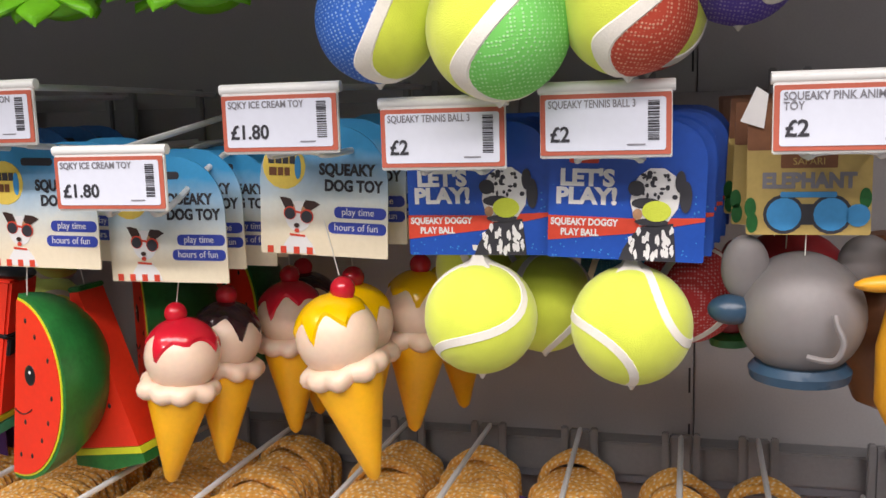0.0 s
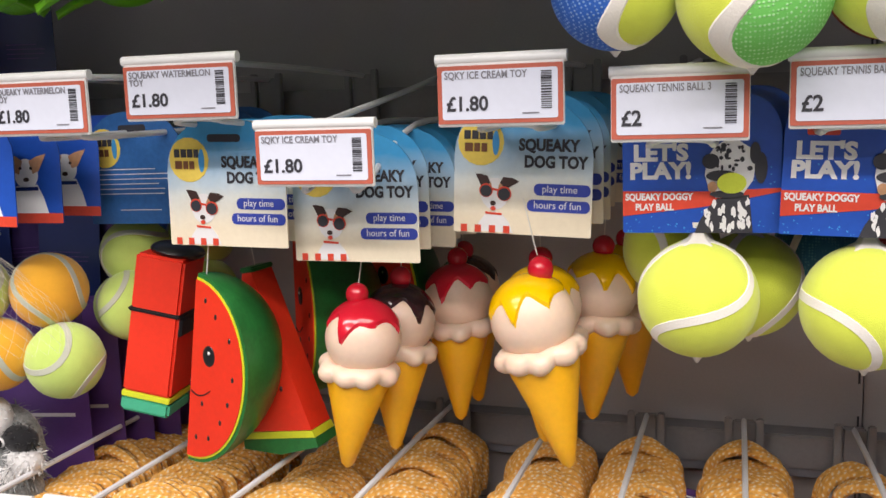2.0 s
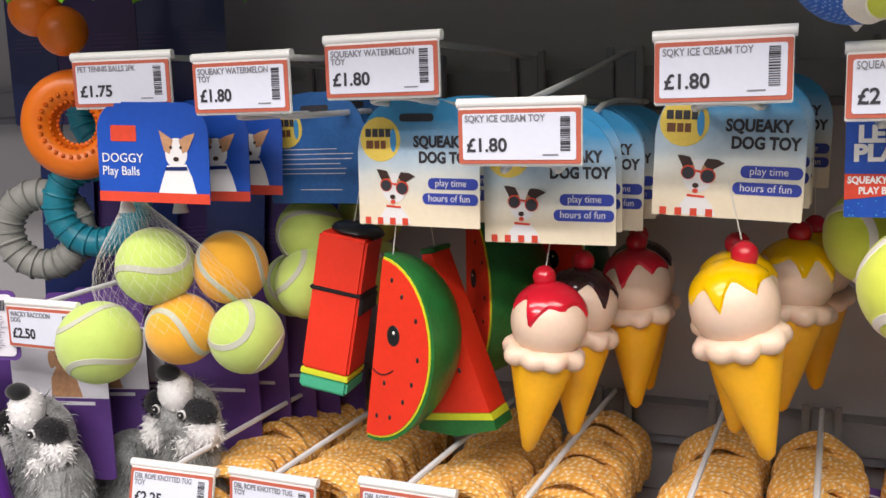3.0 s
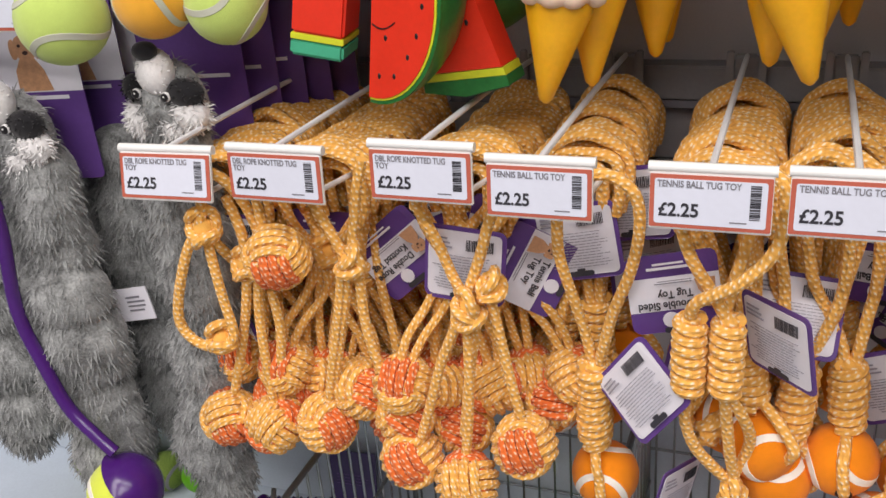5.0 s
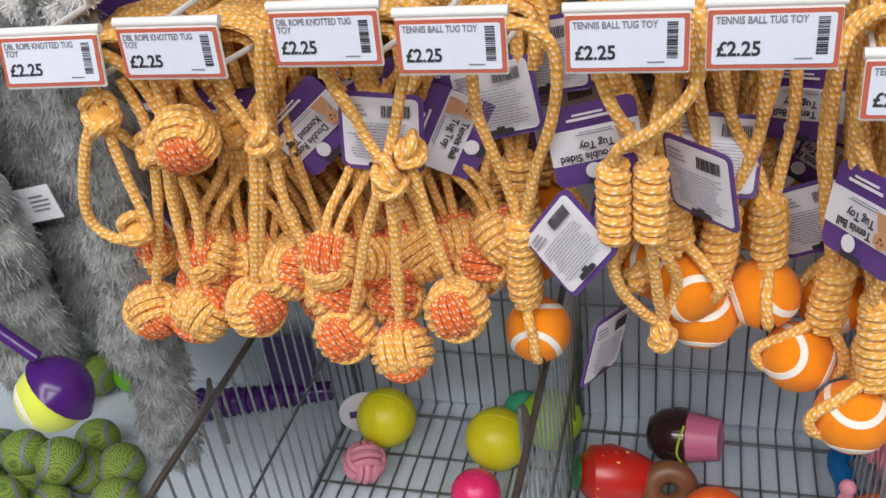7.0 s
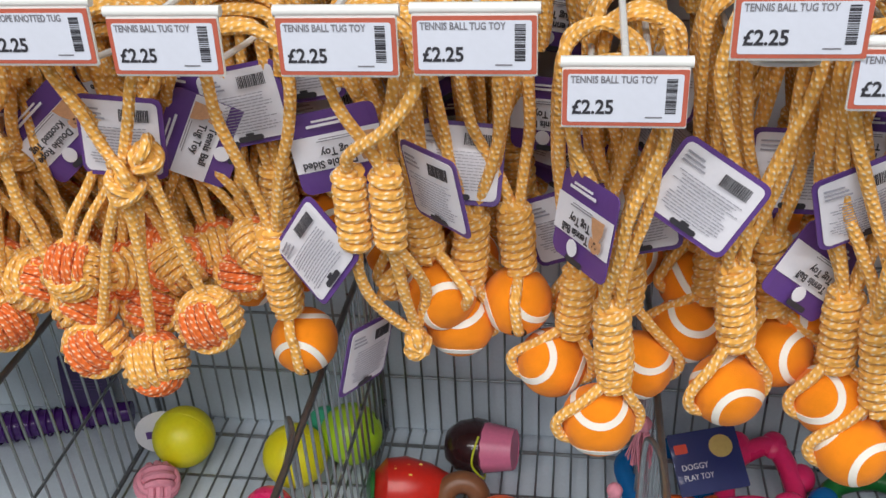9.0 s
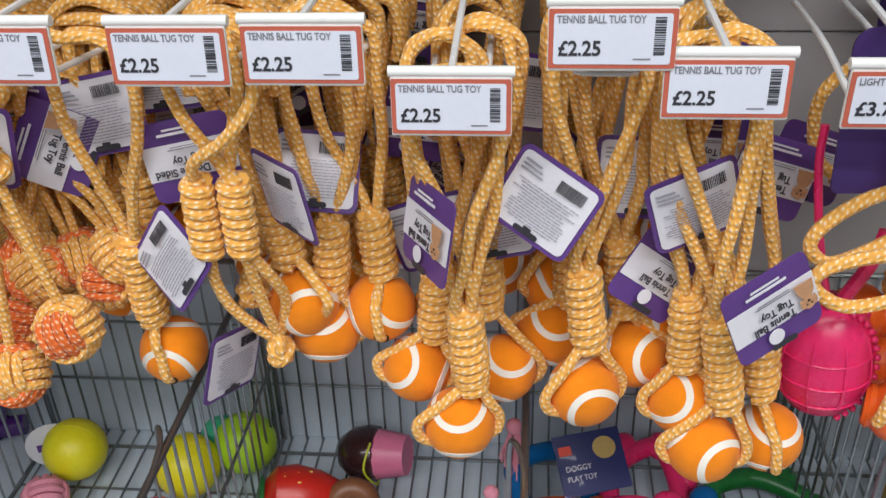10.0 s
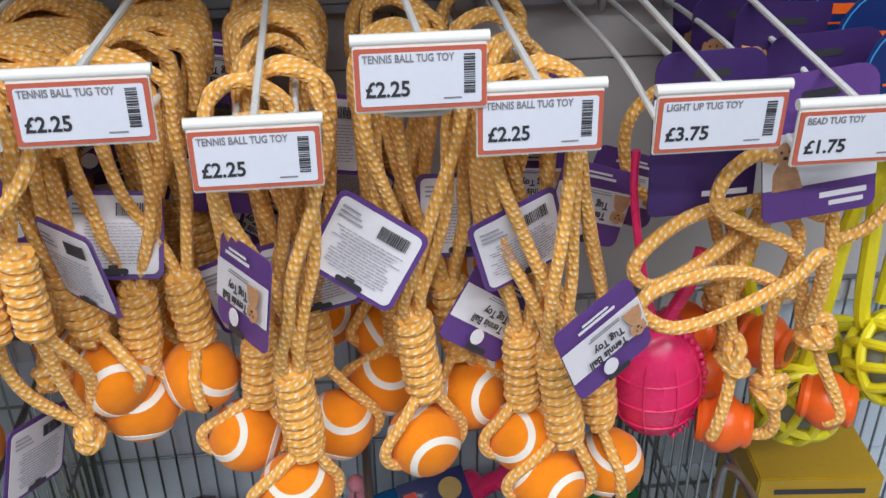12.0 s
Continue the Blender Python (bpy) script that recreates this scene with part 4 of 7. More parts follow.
def drip_cap(r, z, seed, thick=0.0015, n=64, rings=8, lo=56, amp=38):
    """Glossy sauce over the top of a scoop, its edge running down in drips."""
    rnd = random.Random(seed)
    ph = [rnd.uniform(0, 6.28) for _ in range(3)]
    verts, faces = [], []
    for i in range(rings + 1):
        for s in range(n):
            a = 2 * math.pi * s / n
            d = abs((s * 7 / n * 1.0 + ph[0]) % 1.0 - 0.5) * 2
            edge = radians(lo + amp * (d ** 1.6) * (0.65 + 0.5 * math.sin(2 * a + ph[1])) + 5 * math.sin(3 * a + ph[2]))
            th = edge * max(i, 0.06) / rings
            q = r + thick * (1.0 if i < rings else -0.4)
            verts.append((q * math.sin(th) * math.cos(a), q * math.sin(th) * math.sin(a), z + q * math.cos(th)))
    for i in range(rings):
        for s in range(n):
            t = (s + 1) % n
            faces.append((i * n + s, (i + 1) * n + s, (i + 1) * n + t, i * n + t))
    faces.append(tuple(range(n)))
    return MB().add(verts, faces)


def ice_cream(sauce, colour, seed, m, s=1.0, off=0.0):
    """Squeaky ice-cream toy; origin at the cherry's top where its string is tied."""
    t = thing("ice_cream_toy", f"vinyl ice cream dog toy with {colour} sauce", "dog toy", group="ice cream toys")
    zc = -0.040 * s
    R = 0.0255 * s
    cone = part("cone", MB().lathe([(0.0015 * s, -0.1335 * s), (0.0045 * s, -0.1305 * s), (0.008 * s, -0.118 * s), (0.0222 * s, -0.068 * s), (0.0212 * s, -0.062 * s)], 28), M["vinyl_cone"], t, "amber vinyl cone")
    sc = part("scoop", MB().ball((0, 0, zc), R, 32, 20), M["vinyl_cream"], t)
    part("sauce", drip_cap(R, zc, seed), M[sauce], sc)
    pz = seed * 1.3
    frill = MB()
    vs, fs, nu, nv = [], [], 60, 12
    for i in range(nu):
        a = 2 * math.pi * i / nu
        lob = 0.7 * abs(math.sin(4.5 * a + pz)) + 0.3 * math.sin(3 * a + 2 * pz) ** 2
        for j in range(nv):
            b = 2 * math.pi * j / nv
            q = 0.0195 * s + (0.0050 + 0.0038 * lob) * s * math.cos(b) + 0.0015 * s * lob
            vs.append((q * math.cos(a), q * math.sin(a), -0.0605 * s - 0.0022 * s * lob + (0.0058 + 0.0012 * lob) * s * math.sin(b) + 0.0012 * math.sin(2 * a + pz)))
    for i in range(nu):
        for j in range(nv):
            fs.append((i * nv + j, ((i + 1) % nu) * nv + j, ((i + 1) % nu) * nv + (j + 1) % nv, i * nv + (j + 1) % nv))
    frill.add(vs, fs)
    part("frill", frill, M["vinyl_cream"], t)
    part("cherry", MB().ball((off, 0, -0.0095 * s - abs(off) * 0.25), 0.0078 * s, 16, 10).lathe([(0.004 * s, -0.022 * s), (0.0062 * s, -0.013 * s), (0.003 * s, -0.003 * s)], 12, pose(off, 0, -abs(off) * 0.25)), M["vinyl_red"], t, "glossy red cherry")
    part("string", MB().tube([(off, 0, -0.004), (off, 0.0, 0.016), (off, -0.001, 0.032)], 0.0004, 5), M["thread"], t)
    t.matrix_world = m
    return t


ice_cream("vinyl_red", "red", 2, pose(0.111, 0.062, 1.147, 0, 10, 0), 1.0, -0.008)
ice_cream("vinyl_choc", "dark chocolate", 5, pose(0.116, 0.108, 1.15, 0, 5, 60))
ice_cream("vinyl_red", "red", 9, pose(0.142, 0.16, 1.156, 0, 3, 100))
ice_cream("vinyl_choc", "dark chocolate", 4, pose(0.135, 0.2, 1.155, 0, -4, 10))
ice_cream("vinyl_yellow", "mustard yellow", 6, pose(0.2125, 0.052, 1.1685, 0, -13, 0), 1.04, 0.012)
ice_cream("vinyl_yellow", "mustard yellow", 8, pose(0.219, 0.092, 1.168, 0, -2, 80), 1.02)
ice_cream("vinyl_yellow", "mustard yellow", 3, pose(0.255, 0.135, 1.17, 0, 4, 0), 1.0)
ice_cream("vinyl_yellow", "mustard yellow", 12, pose(0.262, 0.2, 1.166, 0, -3, 50), 1.0)


def melon_wedge(m, face=True):
    """A quarter of a melon: two red cut faces, lime edge and green rind."""
    t = thing("watermelon_toy", "red and green vinyl watermelon wedge dog toy on string", "dog toy", group="watermelon toys")
    ax, ay, az = 0.052, 0.07, 0.0685
    verts, faces = [], []
    n, k = 24, 14
    for i in range(n + 1):
        th = math.pi * i / n
        for j in range(k + 1):
            a = math.pi / 2 * j / k
            verts.append((ax * math.sin(th) * math.cos(a), ay * math.sin(th) * math.sin(a), az * math.cos(th)))
    for i in range(n):
        for j in range(k):
            faces.append((i * (k + 1) + j, (i + 1) * (k + 1) + j, (i + 1) * (k + 1) + j + 1, i * (k + 1) + j + 1))
    part("rind", MB().add(verts, faces), M["melon_green"], t)
    D = [(0.0, az)] + [(ax * math.sin(math.pi * i / n), az * math.cos(math.pi * i / n)) for i in range(1, n)] + [(0.0, -az)]
    Dl = [(x * 0.952, z * 0.962) for x, z in D]
    Dr = [(x * 0.922, z * 0.938) for x, z in D]
    flesh = part("flesh", MB().plate(list(reversed(Dr)), -0.0016, 0.004), M["melon_red"], t)
    part("pale_edge", MB().plate(list(reversed(Dl)), -0.0008, 0.003), M["melon_lime"], t, smooth=False)
    part("rind_edge", MB().plate(list(reversed(D)), -0.0001, 0.002), M["melon_green"], t, smooth=False)
    part("side_flesh", MB().plate(list(reversed(Dr)), -0.0012, 0.003, pose(0, 0, 0, 0, 0, 90) @ Matrix.Diagonal((1, -1, 1, 1))), M["melon_red"], t)
    seeds = MB()
    for x, z in ((0.02, 0.043), (0.034, 0.03), (0.012, -0.022), (0.03, -0.03), (0.02, -0.045), (0.039, 0.004), (0.036, -0.015), (0.01, 0.052), (0.008, -0.048)):
        seeds.ball((x, -0.0016, z), (0.0013, 0.0006, 0.002), 8, 5)
    part("seed", seeds, M["black"], flesh)
    if face:
        part("eye", MB().ball((0.016, -0.0017, 0.014), (0.0058, 0.0009, 0.0075), 16, 8), M["black"], flesh)
        part("glint", MB().ball((0.0168, -0.0026, 0.0165), (0.0012, 0.0005, 0.0013), 8, 5), M["white"], flesh)
        part("smile", MB().tube([(0.001 + 0.018 * i / 10, -0.0018, -0.0125 - 0.006 * math.sin(math.pi * (0.15 + 0.75 * i / 10)) + 0.004 * i / 10) for i in range(11)], 0.0005, 5), M["black"], flesh)
    part("string", MB().tube([(0.004, 0.004, az - 0.006), (0.006, 0.002, az + 0.02), (0.01, 0.0, az + 0.04)], 0.0004, 5), M["thread"], t)
    t.matrix_world = m
    return t


melon_wedge(pose(-0.014, 0.04, 1.086, 0, 10, -16))
melon_wedge(pose(0.012, 0.15, 1.105, 0, 3, -48))
melon_wedge(pose(0.055, 0.2, 1.11, 0, -4, -20))

# flat triangular slice
t = thing("watermelon_toy", "flat triangular vinyl watermelon slice dog toy on string", "dog toy", pose(0.010, 0.078, 1.146, 0, -8, -6), "watermelon toys")
tri = [(-0.004, 0.0), (0.004, 0.0), (0.031, -0.116), (-0.026, -0.116)]
f = part("flesh", MB().plate(list(reversed(tri)), 0, 0.026), M["melon_red"], t)
part("pale_edge", MB().plate([(-0.0268, -0.1165), (-0.0282, -0.1215), (0.0332, -0.1215), (0.0318, -0.1165)], -0.0003, 0.0263), M["melon_lime"], t, smooth=False)
part("rind", MB().plate([(-0.0284, -0.1217), (-0.029, -0.1285), (0.002, -0.1335), (0.0345, -0.1285), (0.0334, -0.1217)], -0.0005, 0.0265), M["melon_green"], t)
part("stem_end", MB().box(-0.006, 0.006, 0.0, 0.026, 0.0003, 0.004, 0.001), M["melon_green"], t)
part("seed", MB().ball((0.006, -0.0005, -0.05), (0.0013, 0.0006, 0.002), 8, 5).ball((0.012, -0.0005, -0.085), (0.0013, 0.0006, 0.002), 8, 5).ball((-0.008, -0.0005, -0.1), (0.0013, 0.0006, 0.002), 8, 5), M["black"], f)
part("string", MB().tube([(0, 0.012, 0.002), (0.002, 0.008, 0.03), (0.006, 0.0, 0.05)], 0.0004, 5), M["thread"], t)

# block-shaped slice with a dark band round it
t = thing("watermelon_toy", "red block-shaped vinyl watermelon toy with a black glasses band", "dog toy", pose(-0.046, 0.058, 1.16, 0, 11, 8), "watermelon toys")
part("flesh", MB().box(-0.0185, 0.0185, 0, 0.036, -0.103, 0.0, 0.002), M["melon_red"], t)
part("pale_edge", MB().box(-0.0186, 0.0186, -0.0002, 0.0362, -0.107, -0.1028, 0.0004), M["melon_lime"], t)
part("rind", MB().box(-0.0188, 0.0188, -0.0003, 0.0364, -0.118, -0.1068, 0.002), M["melon_mint"], t)
part("band", MB().box(-0.0198, 0.0198, -0.0014, 0.0378, -0.0425, -0.0395, 0.001).box(0.0172, 0.0208, 0.002, 0.036, -0.056, -0.0427, 0.001), M["black"], t)
part("cap", MB().ball((0.004, 0.02, 0.0025), (0.02, 0.018, 0.0065), 18, 8), M["black"], t)
part("string", MB().tube([(0, 0.02, 0.006), (0.004, 0.01, 0.03), (0.008, 0.0, 0.06)], 0.0004, 5), M["thread"], t)


# ---- squeaky tennis balls with their cards ----
def tennis_ball(name, felt, seam, r, m, spin, label, group, w=0.006, tuft=True):
    t = thing(name, label, "ball", m, group)
    rot = pose(0, 0, 0, *spin)
    b = part("felt", MB().ball((0, 0, 0), r, 36, 22), M[felt], t)
    part("seam", seam_band(r, w, rot), M[seam], t)
    if tuft:
        part("net_tuft", MB().lathe([(0.011, r * 0.93), (0.006, r * 1.02), (0.0035, r * 1.15), (0.0045, r * 1.3)], 14, wob=lambda a, q, h: (q * (1 + 0.15 * math.sin(5 * a)) * math.cos(a), q * (1 + 0.15 * math.sin(5 * a)) * math.sin(a), h)), M["thread"], t, "gathered white net end")
        part("net_tail", MB().lathe([(0.004, -r * 0.99), (0.0022, -r * 1.05), (0.0008, -r * 1.12)], 8), M["thread"], t)
    return t


sq = "bright yellow tennis ball dog toy in fine net below its card"
tennis_ball("tennis_ball", "felt_yellow", "seam_white", 0.0333, pose(0.3205, 0.033, 1.1475), (20, 70, 30), sq, "squeaky tennis balls")
tennis_ball("tennis_ball", "felt_yellow", "seam_white", 0.0325, pose(0.349, 0.095, 1.1445), (0, 40, 60), sq, "squeaky tennis balls")
tennis_ball("tennis_ball", "felt_yellow", "seam_white", 0.032, pose(0.3, 0.13, 1.16), (50, 20, 0), sq, "squeaky tennis balls")
tennis_ball("tennis_ball", "felt_yellow", "seam_white", 0.034, pose(0.4075, 0.033, 1.1455), (100, 10, 25), sq, "squeaky tennis balls")
M["felt_red"] = net_mat("red_felt_net", (0.5, 0.03, 0.03), (0.7, 0.4, 0.38))
tennis_ball("tennis_ball", "felt_red", "seam_white", 0.032, pose(0.438, 0.1, 1.152), (20, 30, 60), "dark red netted tennis ball dog toy behind yellow ones", "squeaky tennis balls")
M["felt_teal"] = net_mat("teal_felt_net", (0.01, 0.12, 0.22), (0.1, 0.3, 0.4))
tennis_ball("tennis_ball", "felt_teal", "seam_white", 0.03, pose(0.395, 0.16, 1.16), (20, 30, 60), "dark teal netted tennis ball dog toy behind yellow ones", "squeaky tennis balls", tuft=False)


def play_card():
    t = thing("header_card", "royal blue header card reading let's play above a ball", "toy card", group="play ball cards")
    w, top, bot = 0.084, 0.014, -0.062
    o = rounded(-w / 2, w / 2, bot, top, 0.001, 6, 0.022)
    body = part("card", MB().plate(o, -0.0005, 0.0005), M["blue_card"], t, smooth=False)
    lettering("LET'S", 0.0122, M["white"], body, -0.036, -0.0009, -0.0215, 1.08, bold=0.0006)
    lettering("PLAY!", 0.0122, M["white"], body, -0.038, -0.0009, -0.0315, 1.08, bold=0.0006)
    band = part("band", MB().plate([(-w / 2, -0.0525), (0.002, -0.0475), (w / 2, -0.0395), (w / 2, -0.0375), (0.004, -0.039), (-w / 2, -0.0385)], -0.0009, -0.0006), M["red_print"], body, smooth=False)
    lettering("SQUEAKY DOGGY", 0.0052, M["white"], band, -0.0405, -0.0012, -0.0435, 0.84, bold=0.0002)
    lettering("PLAY BALL", 0.0052, M["white"], band, -0.035, -0.0012, -0.0492, 0.84, bold=0.0002)
    part("brand_block", MB().plate(rounded(-0.031, -0.015, -0.0095, -0.001, 0.001), -0.0009, -0.0006), M["red_print"], body, smooth=False)
    rnd = random.Random(4)
    torso = part("picture_body", MB().plate([(-0.003, bot), (-0.0005, -0.0555), (0.0045, -0.0475), (0.009, -0.043), (0.0255, -0.041), (0.0265, -0.05), (0.0275, bot)], -0.0011, -0.0008), M["ink"], body, smooth=False)
    streaks = MB()
    for i in range(26):
        x, z = rnd.uniform(0.0, 0.0255), rnd.uniform(bot + 0.002, -0.0445)
        streaks.plate([(x + rnd.uniform(0.5, 1.2) * 0.0013 * math.cos(q), z + rnd.uniform(0.6, 1.3) * 0.0026 * math.sin(q)) for q in (math.pi * k / 4 for k in range(8))], -0.0013 - 0.000004 * i, -0.0012)
    part("picture_streak", streaks, M["white"], torso, smooth=False)
    pic = part("picture", MB().plate([(0.0045, -0.038), (0.0025, -0.03), (0.0035, -0.021), (0.007, -0.0155), (0.0125, -0.0115), (0.02, -0.0115), (0.0265, -0.016), (0.029, -0.0235), (0.0275, -0.033), (0.0225, -0.0405), (0.0135, -0.0425), (0.008, -0.0425)], -0.0015, -0.0013), M["white"], body, smooth=False)
    sp = MB()
    for i in range(30):
        x, z = rnd.uniform(0.0085, 0.0262), rnd.uniform(-0.0275, -0.0135)
        sp.plate(disc(x, z, rnd.uniform(0.0005, 0.0016), rnd.uniform(0.0005, 0.0017), 8), -0.0018 - 0.000005 * i, -0.0016)
    part("picture_patch", sp.plate(disc(0.0055, -0.0225, 0.0045, 0.0042), -0.0021, -0.0019).plate(disc(0.011, -0.0305, 0.008, 0.003), -0.00205, -0.0019).plate(disc(0.0315, -0.0265, 0.0033, 0.0085), -0.0021, -0.0019).plate(disc(0.0285, -0.0185, 0.0028, 0.006), -0.00215, -0.0019).plate(disc(0.014, -0.0405, 0.009, 0.002), -0.00216, -0.0019), M["ink"], pic, smooth=False)
    part("picture_mouth", MB().plate(disc(0.0065, -0.0365, 0.0026, 0.003, 12), -0.0022, -0.002), M["tan_fur"], pic, smooth=False)
    part("picture_ball", MB().plate(disc(0.0165, -0.0345, 0.0077, 0.0057), -0.0025, -0.0023), M["felt_yellow"], pic, smooth=False)
    dots = MB()
    for i in range(70):
        q = rnd.uniform(0.0002, 0.0006)
        dots.plate(disc(rnd.uniform(-0.04, 0.04), bot + 0.001 + 0.04 * rnd.random() ** 2.2, q, q, 6), -0.0008, -0.0006)
    part("speck", dots, M["sky_print"], body, smooth=False)
    return t


PLAY = play_card()
PLAY.matrix_world = pose(0.321, 0.03, 1.247, 0, -0.5, 0)
for x, y0, n in ((0.321, 0.03, 5), (0.4065, 0.022, 7)):
    for k in range(n):
        if x == 0.321 and k == 0:
            continue
        copy_thing(PLAY, pose(x + 0.003 * k + rnd.uniform(-0.002, 0.002), y0 + k * 0.018, 1.2465 + 0.0012 * k, 0, (2 if x > 0.4 else 0) + rnd.uniform(-1, 1) * (k > 0), rnd.uniform(-2, 2) * (k > 0)))


# ---- netted bag of tennis balls with its card ----
t = thing("ball_bag", "net bag of pale green and amber tennis balls, hanging", "ball bag", pose(0.008, 0, 0))
rnd = random.Random(3)
for k, (x, y, z, r, c) in enumerate(((-0.199, 0.03, 1.137, 0.0292, "felt_pale"), (-0.236, 0.005, 1.082, 0.031, "felt_pale"), (-0.183, 0.035, 1.089, 0.027, "felt_amber"), (-0.153, 0.06, 1.133, 0.028, "felt_amber"),
                                     (-0.136, 0.05, 1.083, 0.0282, "felt_pale"), (-0.108, 0.1, 1.115, 0.028, "felt_pale"), (-0.118, 0.12, 1.152, 0.028, "felt_pale"), (-0.085, 0.16, 1.115, 0.028, "felt_pale"), (-0.16, 0.16, 1.1, 0.028, "felt_pale"), (-0.09, 0.17, 1.16, 0.028, "felt_pale"))):
    b = part("tennis_ball", MB().ball((x, y, z), r, 30, 18), M[c], t, "amber felt ball" if c == "felt_amber" else "pale green felt ball")
    part("seam", seam_band(r, 0.0052, pose(x, y, z, rnd.uniform(0, 180), rnd.uniform(0, 180), rnd.uniform(0, 180))), M["seam_grey"], b)
net = MB()
for k in range(36):
    a = 2 * math.pi * k / 36
    for tw in (-1, 1):
        pts = []
        for i in range(9):
            f = i / 8
            b = a + tw * f * 1.3
            R = 0.004 + 0.062 * math.sin(min(f * 1.15, 1) * math.pi / 2) ** 1.4
            pts.append((-0.205 + 0.022 * f + R * math.cos(b), 0.015 + 0.02 * f + R * 0.62 * math.sin(b), 1.196 - 0.1 * f))
        net.tube(pts, 0.00008, 3, cap=False)
part("net", net, M["thread"], t, "fine white net drawn to a point")
part("net_tuft", MB().lathe([(0.006, 1.18), (0.0035, 1.19), (0.004, 1.2)], 10, pose(-0.205, 0.012, 0)).lathe([(0.006, 1.178), (0.0035, 1.188), (0.004, 1.198)], 10, pose(-0.172, 0.03, 0)), M["thread"], t)


def doggy_card(m):
    t = thing("header_card", "blue header card with red foot reading doggy play balls", "toy card", m, "doggy play ball cards")
    body = part("card", MB().plate(rounded(-0.043, 0.043, -0.056, 0.013, 0.001, 6, 0.02), -0.0005, 0.0005), M["blue_card"], t, smooth=False)
    part("foot", MB().plate(rounded(-0.043, 0.043, -0.056, -0.049, 0.0005), -0.0009, -0.0006), M["red_print"], body, smooth=False)
    part("brand_block", MB().plate(rounded(-0.032, -0.012, -0.014, -0.003, 0.001), -0.0009, -0.0006), M["red_print"], body, smooth=False)
    lettering("DOGGY", 0.009, M["white"], body, -0.04, -0.0009, -0.0285, 1.0)
    lettering("Play Balls", 0.009, M["white"], body, -0.04, -0.0009, -0.0375, 0.9)
    p = part("picture", MB().plate([(0.004, -0.049), (0.008, -0.038), (0.011, -0.03), (0.026, -0.029), (0.03, -0.038), (0.033, -0.049)], -0.0009, -0.0006).plate(disc(0.0185, -0.0215, 0.0085, 0.0105), -0.00095, -0.0006), M["white"], body, smooth=False)
    part("picture_fur", MB().plate([(0.006, -0.006), (0.012, -0.0095), (0.0165, -0.0125), (0.0135, -0.022), (0.0095, -0.02)], -0.0012, -0.001).plate([(0.0335, -0.0075), (0.0265, -0.0095), (0.021, -0.0125), (0.0235, -0.0215), (0.0278, -0.0195)], -0.0012, -0.001), M["tan_fur"], p, smooth=False)
    part("picture_patch", MB().plate(disc(0.0185, -0.0255, 0.0021, 0.0016, 12), -0.0014, -0.0012).plate(disc(0.0148, -0.0175, 0.0011, 0.0011, 10), -0.0015, -0.0013).plate(disc(0.0225, -0.0175, 0.0011, 0.0011, 10), -0.0015, -0.0013), M["picture_dark"], p, smooth=False)
    part("picture_collar", MB().plate([(0.0105, -0.031), (0.0265, -0.0305), (0.0268, -0.033), (0.01, -0.0335)], -0.0013, -0.0011), M["navy_card"], p, smooth=False)
    return t


DOG = doggy_card(pose(-0.159, 0.0, 1.245, 0, 2, 8))
for k in range(3):
    copy_thing(DOG, pose(-0.15 + 0.008 * k, 0.03 + 0.03 * k, 1.243 + 0.002 * k, 0, rnd.uniform(-3, 3), 14 + 5 * k))


# ---- safari toys ----
def one_mesh(name, pieces, label, category, m, group=""):
    """A toy figure as one mesh of several paints."""
    me = None
    bm = bmesh.new()
    mats = []
    for k, (mb, material) in enumerate(pieces):
        tmp = mesh_of("piece", mb, material)
        n0 = len(bm.faces)
        bm.from_mesh(tmp)
        bm.faces.ensure_lookup_table()
        for f in bm.faces[n0:]:
            f.material_index, f.smooth = k, True
        mats.append(material)
        bpy.data.meshes.remove(tmp)
    me = bpy.data.meshes.new(name)
    bm.to_mesh(me)
    bm.free()
    for q in mats:
        me.materials.append(q)
    ob = new(name, me)
    ob.matrix_world = m
    return tagged(ob, label, category, group)


one_mesh("elephant_toy", [(MB().ball((0, 0, 0), (0.034, 0.034, 0.0345), 32, 20).ball((-0.03, -0.006, 0.026), (0.013, 0.007, 0.0185), 20, 12).ball((0.035, 0.016, 0.026), (0.015, 0.006, 0.016), 20, 12)
                           .tube(spline([(0.0, -0.0335, -0.016), (0.012, -0.039, -0.016), (0.0165, -0.04, -0.007), (0.0135, -0.038, 0.002), (0.0125, -0.036, 0.007)], 6), [0.0017] * 25, 8), M["ele_grey"]),
                          (MB().lathe([(0.02, -0.038), (0.0265, -0.036), (0.0275, -0.031), (0.024, -0.027)], 28).ball((-0.037, -0.008, 0.003), (0.013, 0.01, 0.0085), 16, 10), M["slate"])],
         "round grey vinyl elephant dog toy hanging below its card", "dog toy", pose(0.4985, 0.045, 1.152, 0, 0, 0))
t = thing("header_card", "tan header card reading elephant with blue binocular print", "toy card", pose(0.499, 0.032, 1.252), "safari cards")
body = part("card", MB().plate(rounded(-0.031, 0.031, -0.0545, 0.014, 0.0015), -0.0005, 0.0005), M["tan"], t, smooth=False)
lettering("SAFARI", 0.0052, M["tan"], part("title_band", MB().plate(rounded(-0.014, 0.014, -0.019, -0.0115, 0.0008), -0.0009, -0.0006), M["brown"], body, smooth=False), 0, -0.0011, -0.0172, 1.0, align="CENTER")
lettering("ELEPHANT", 0.0108, M["ink_grey"], body, 0, -0.0009, -0.0292, 0.9, align="CENTER", bold=0.0006)
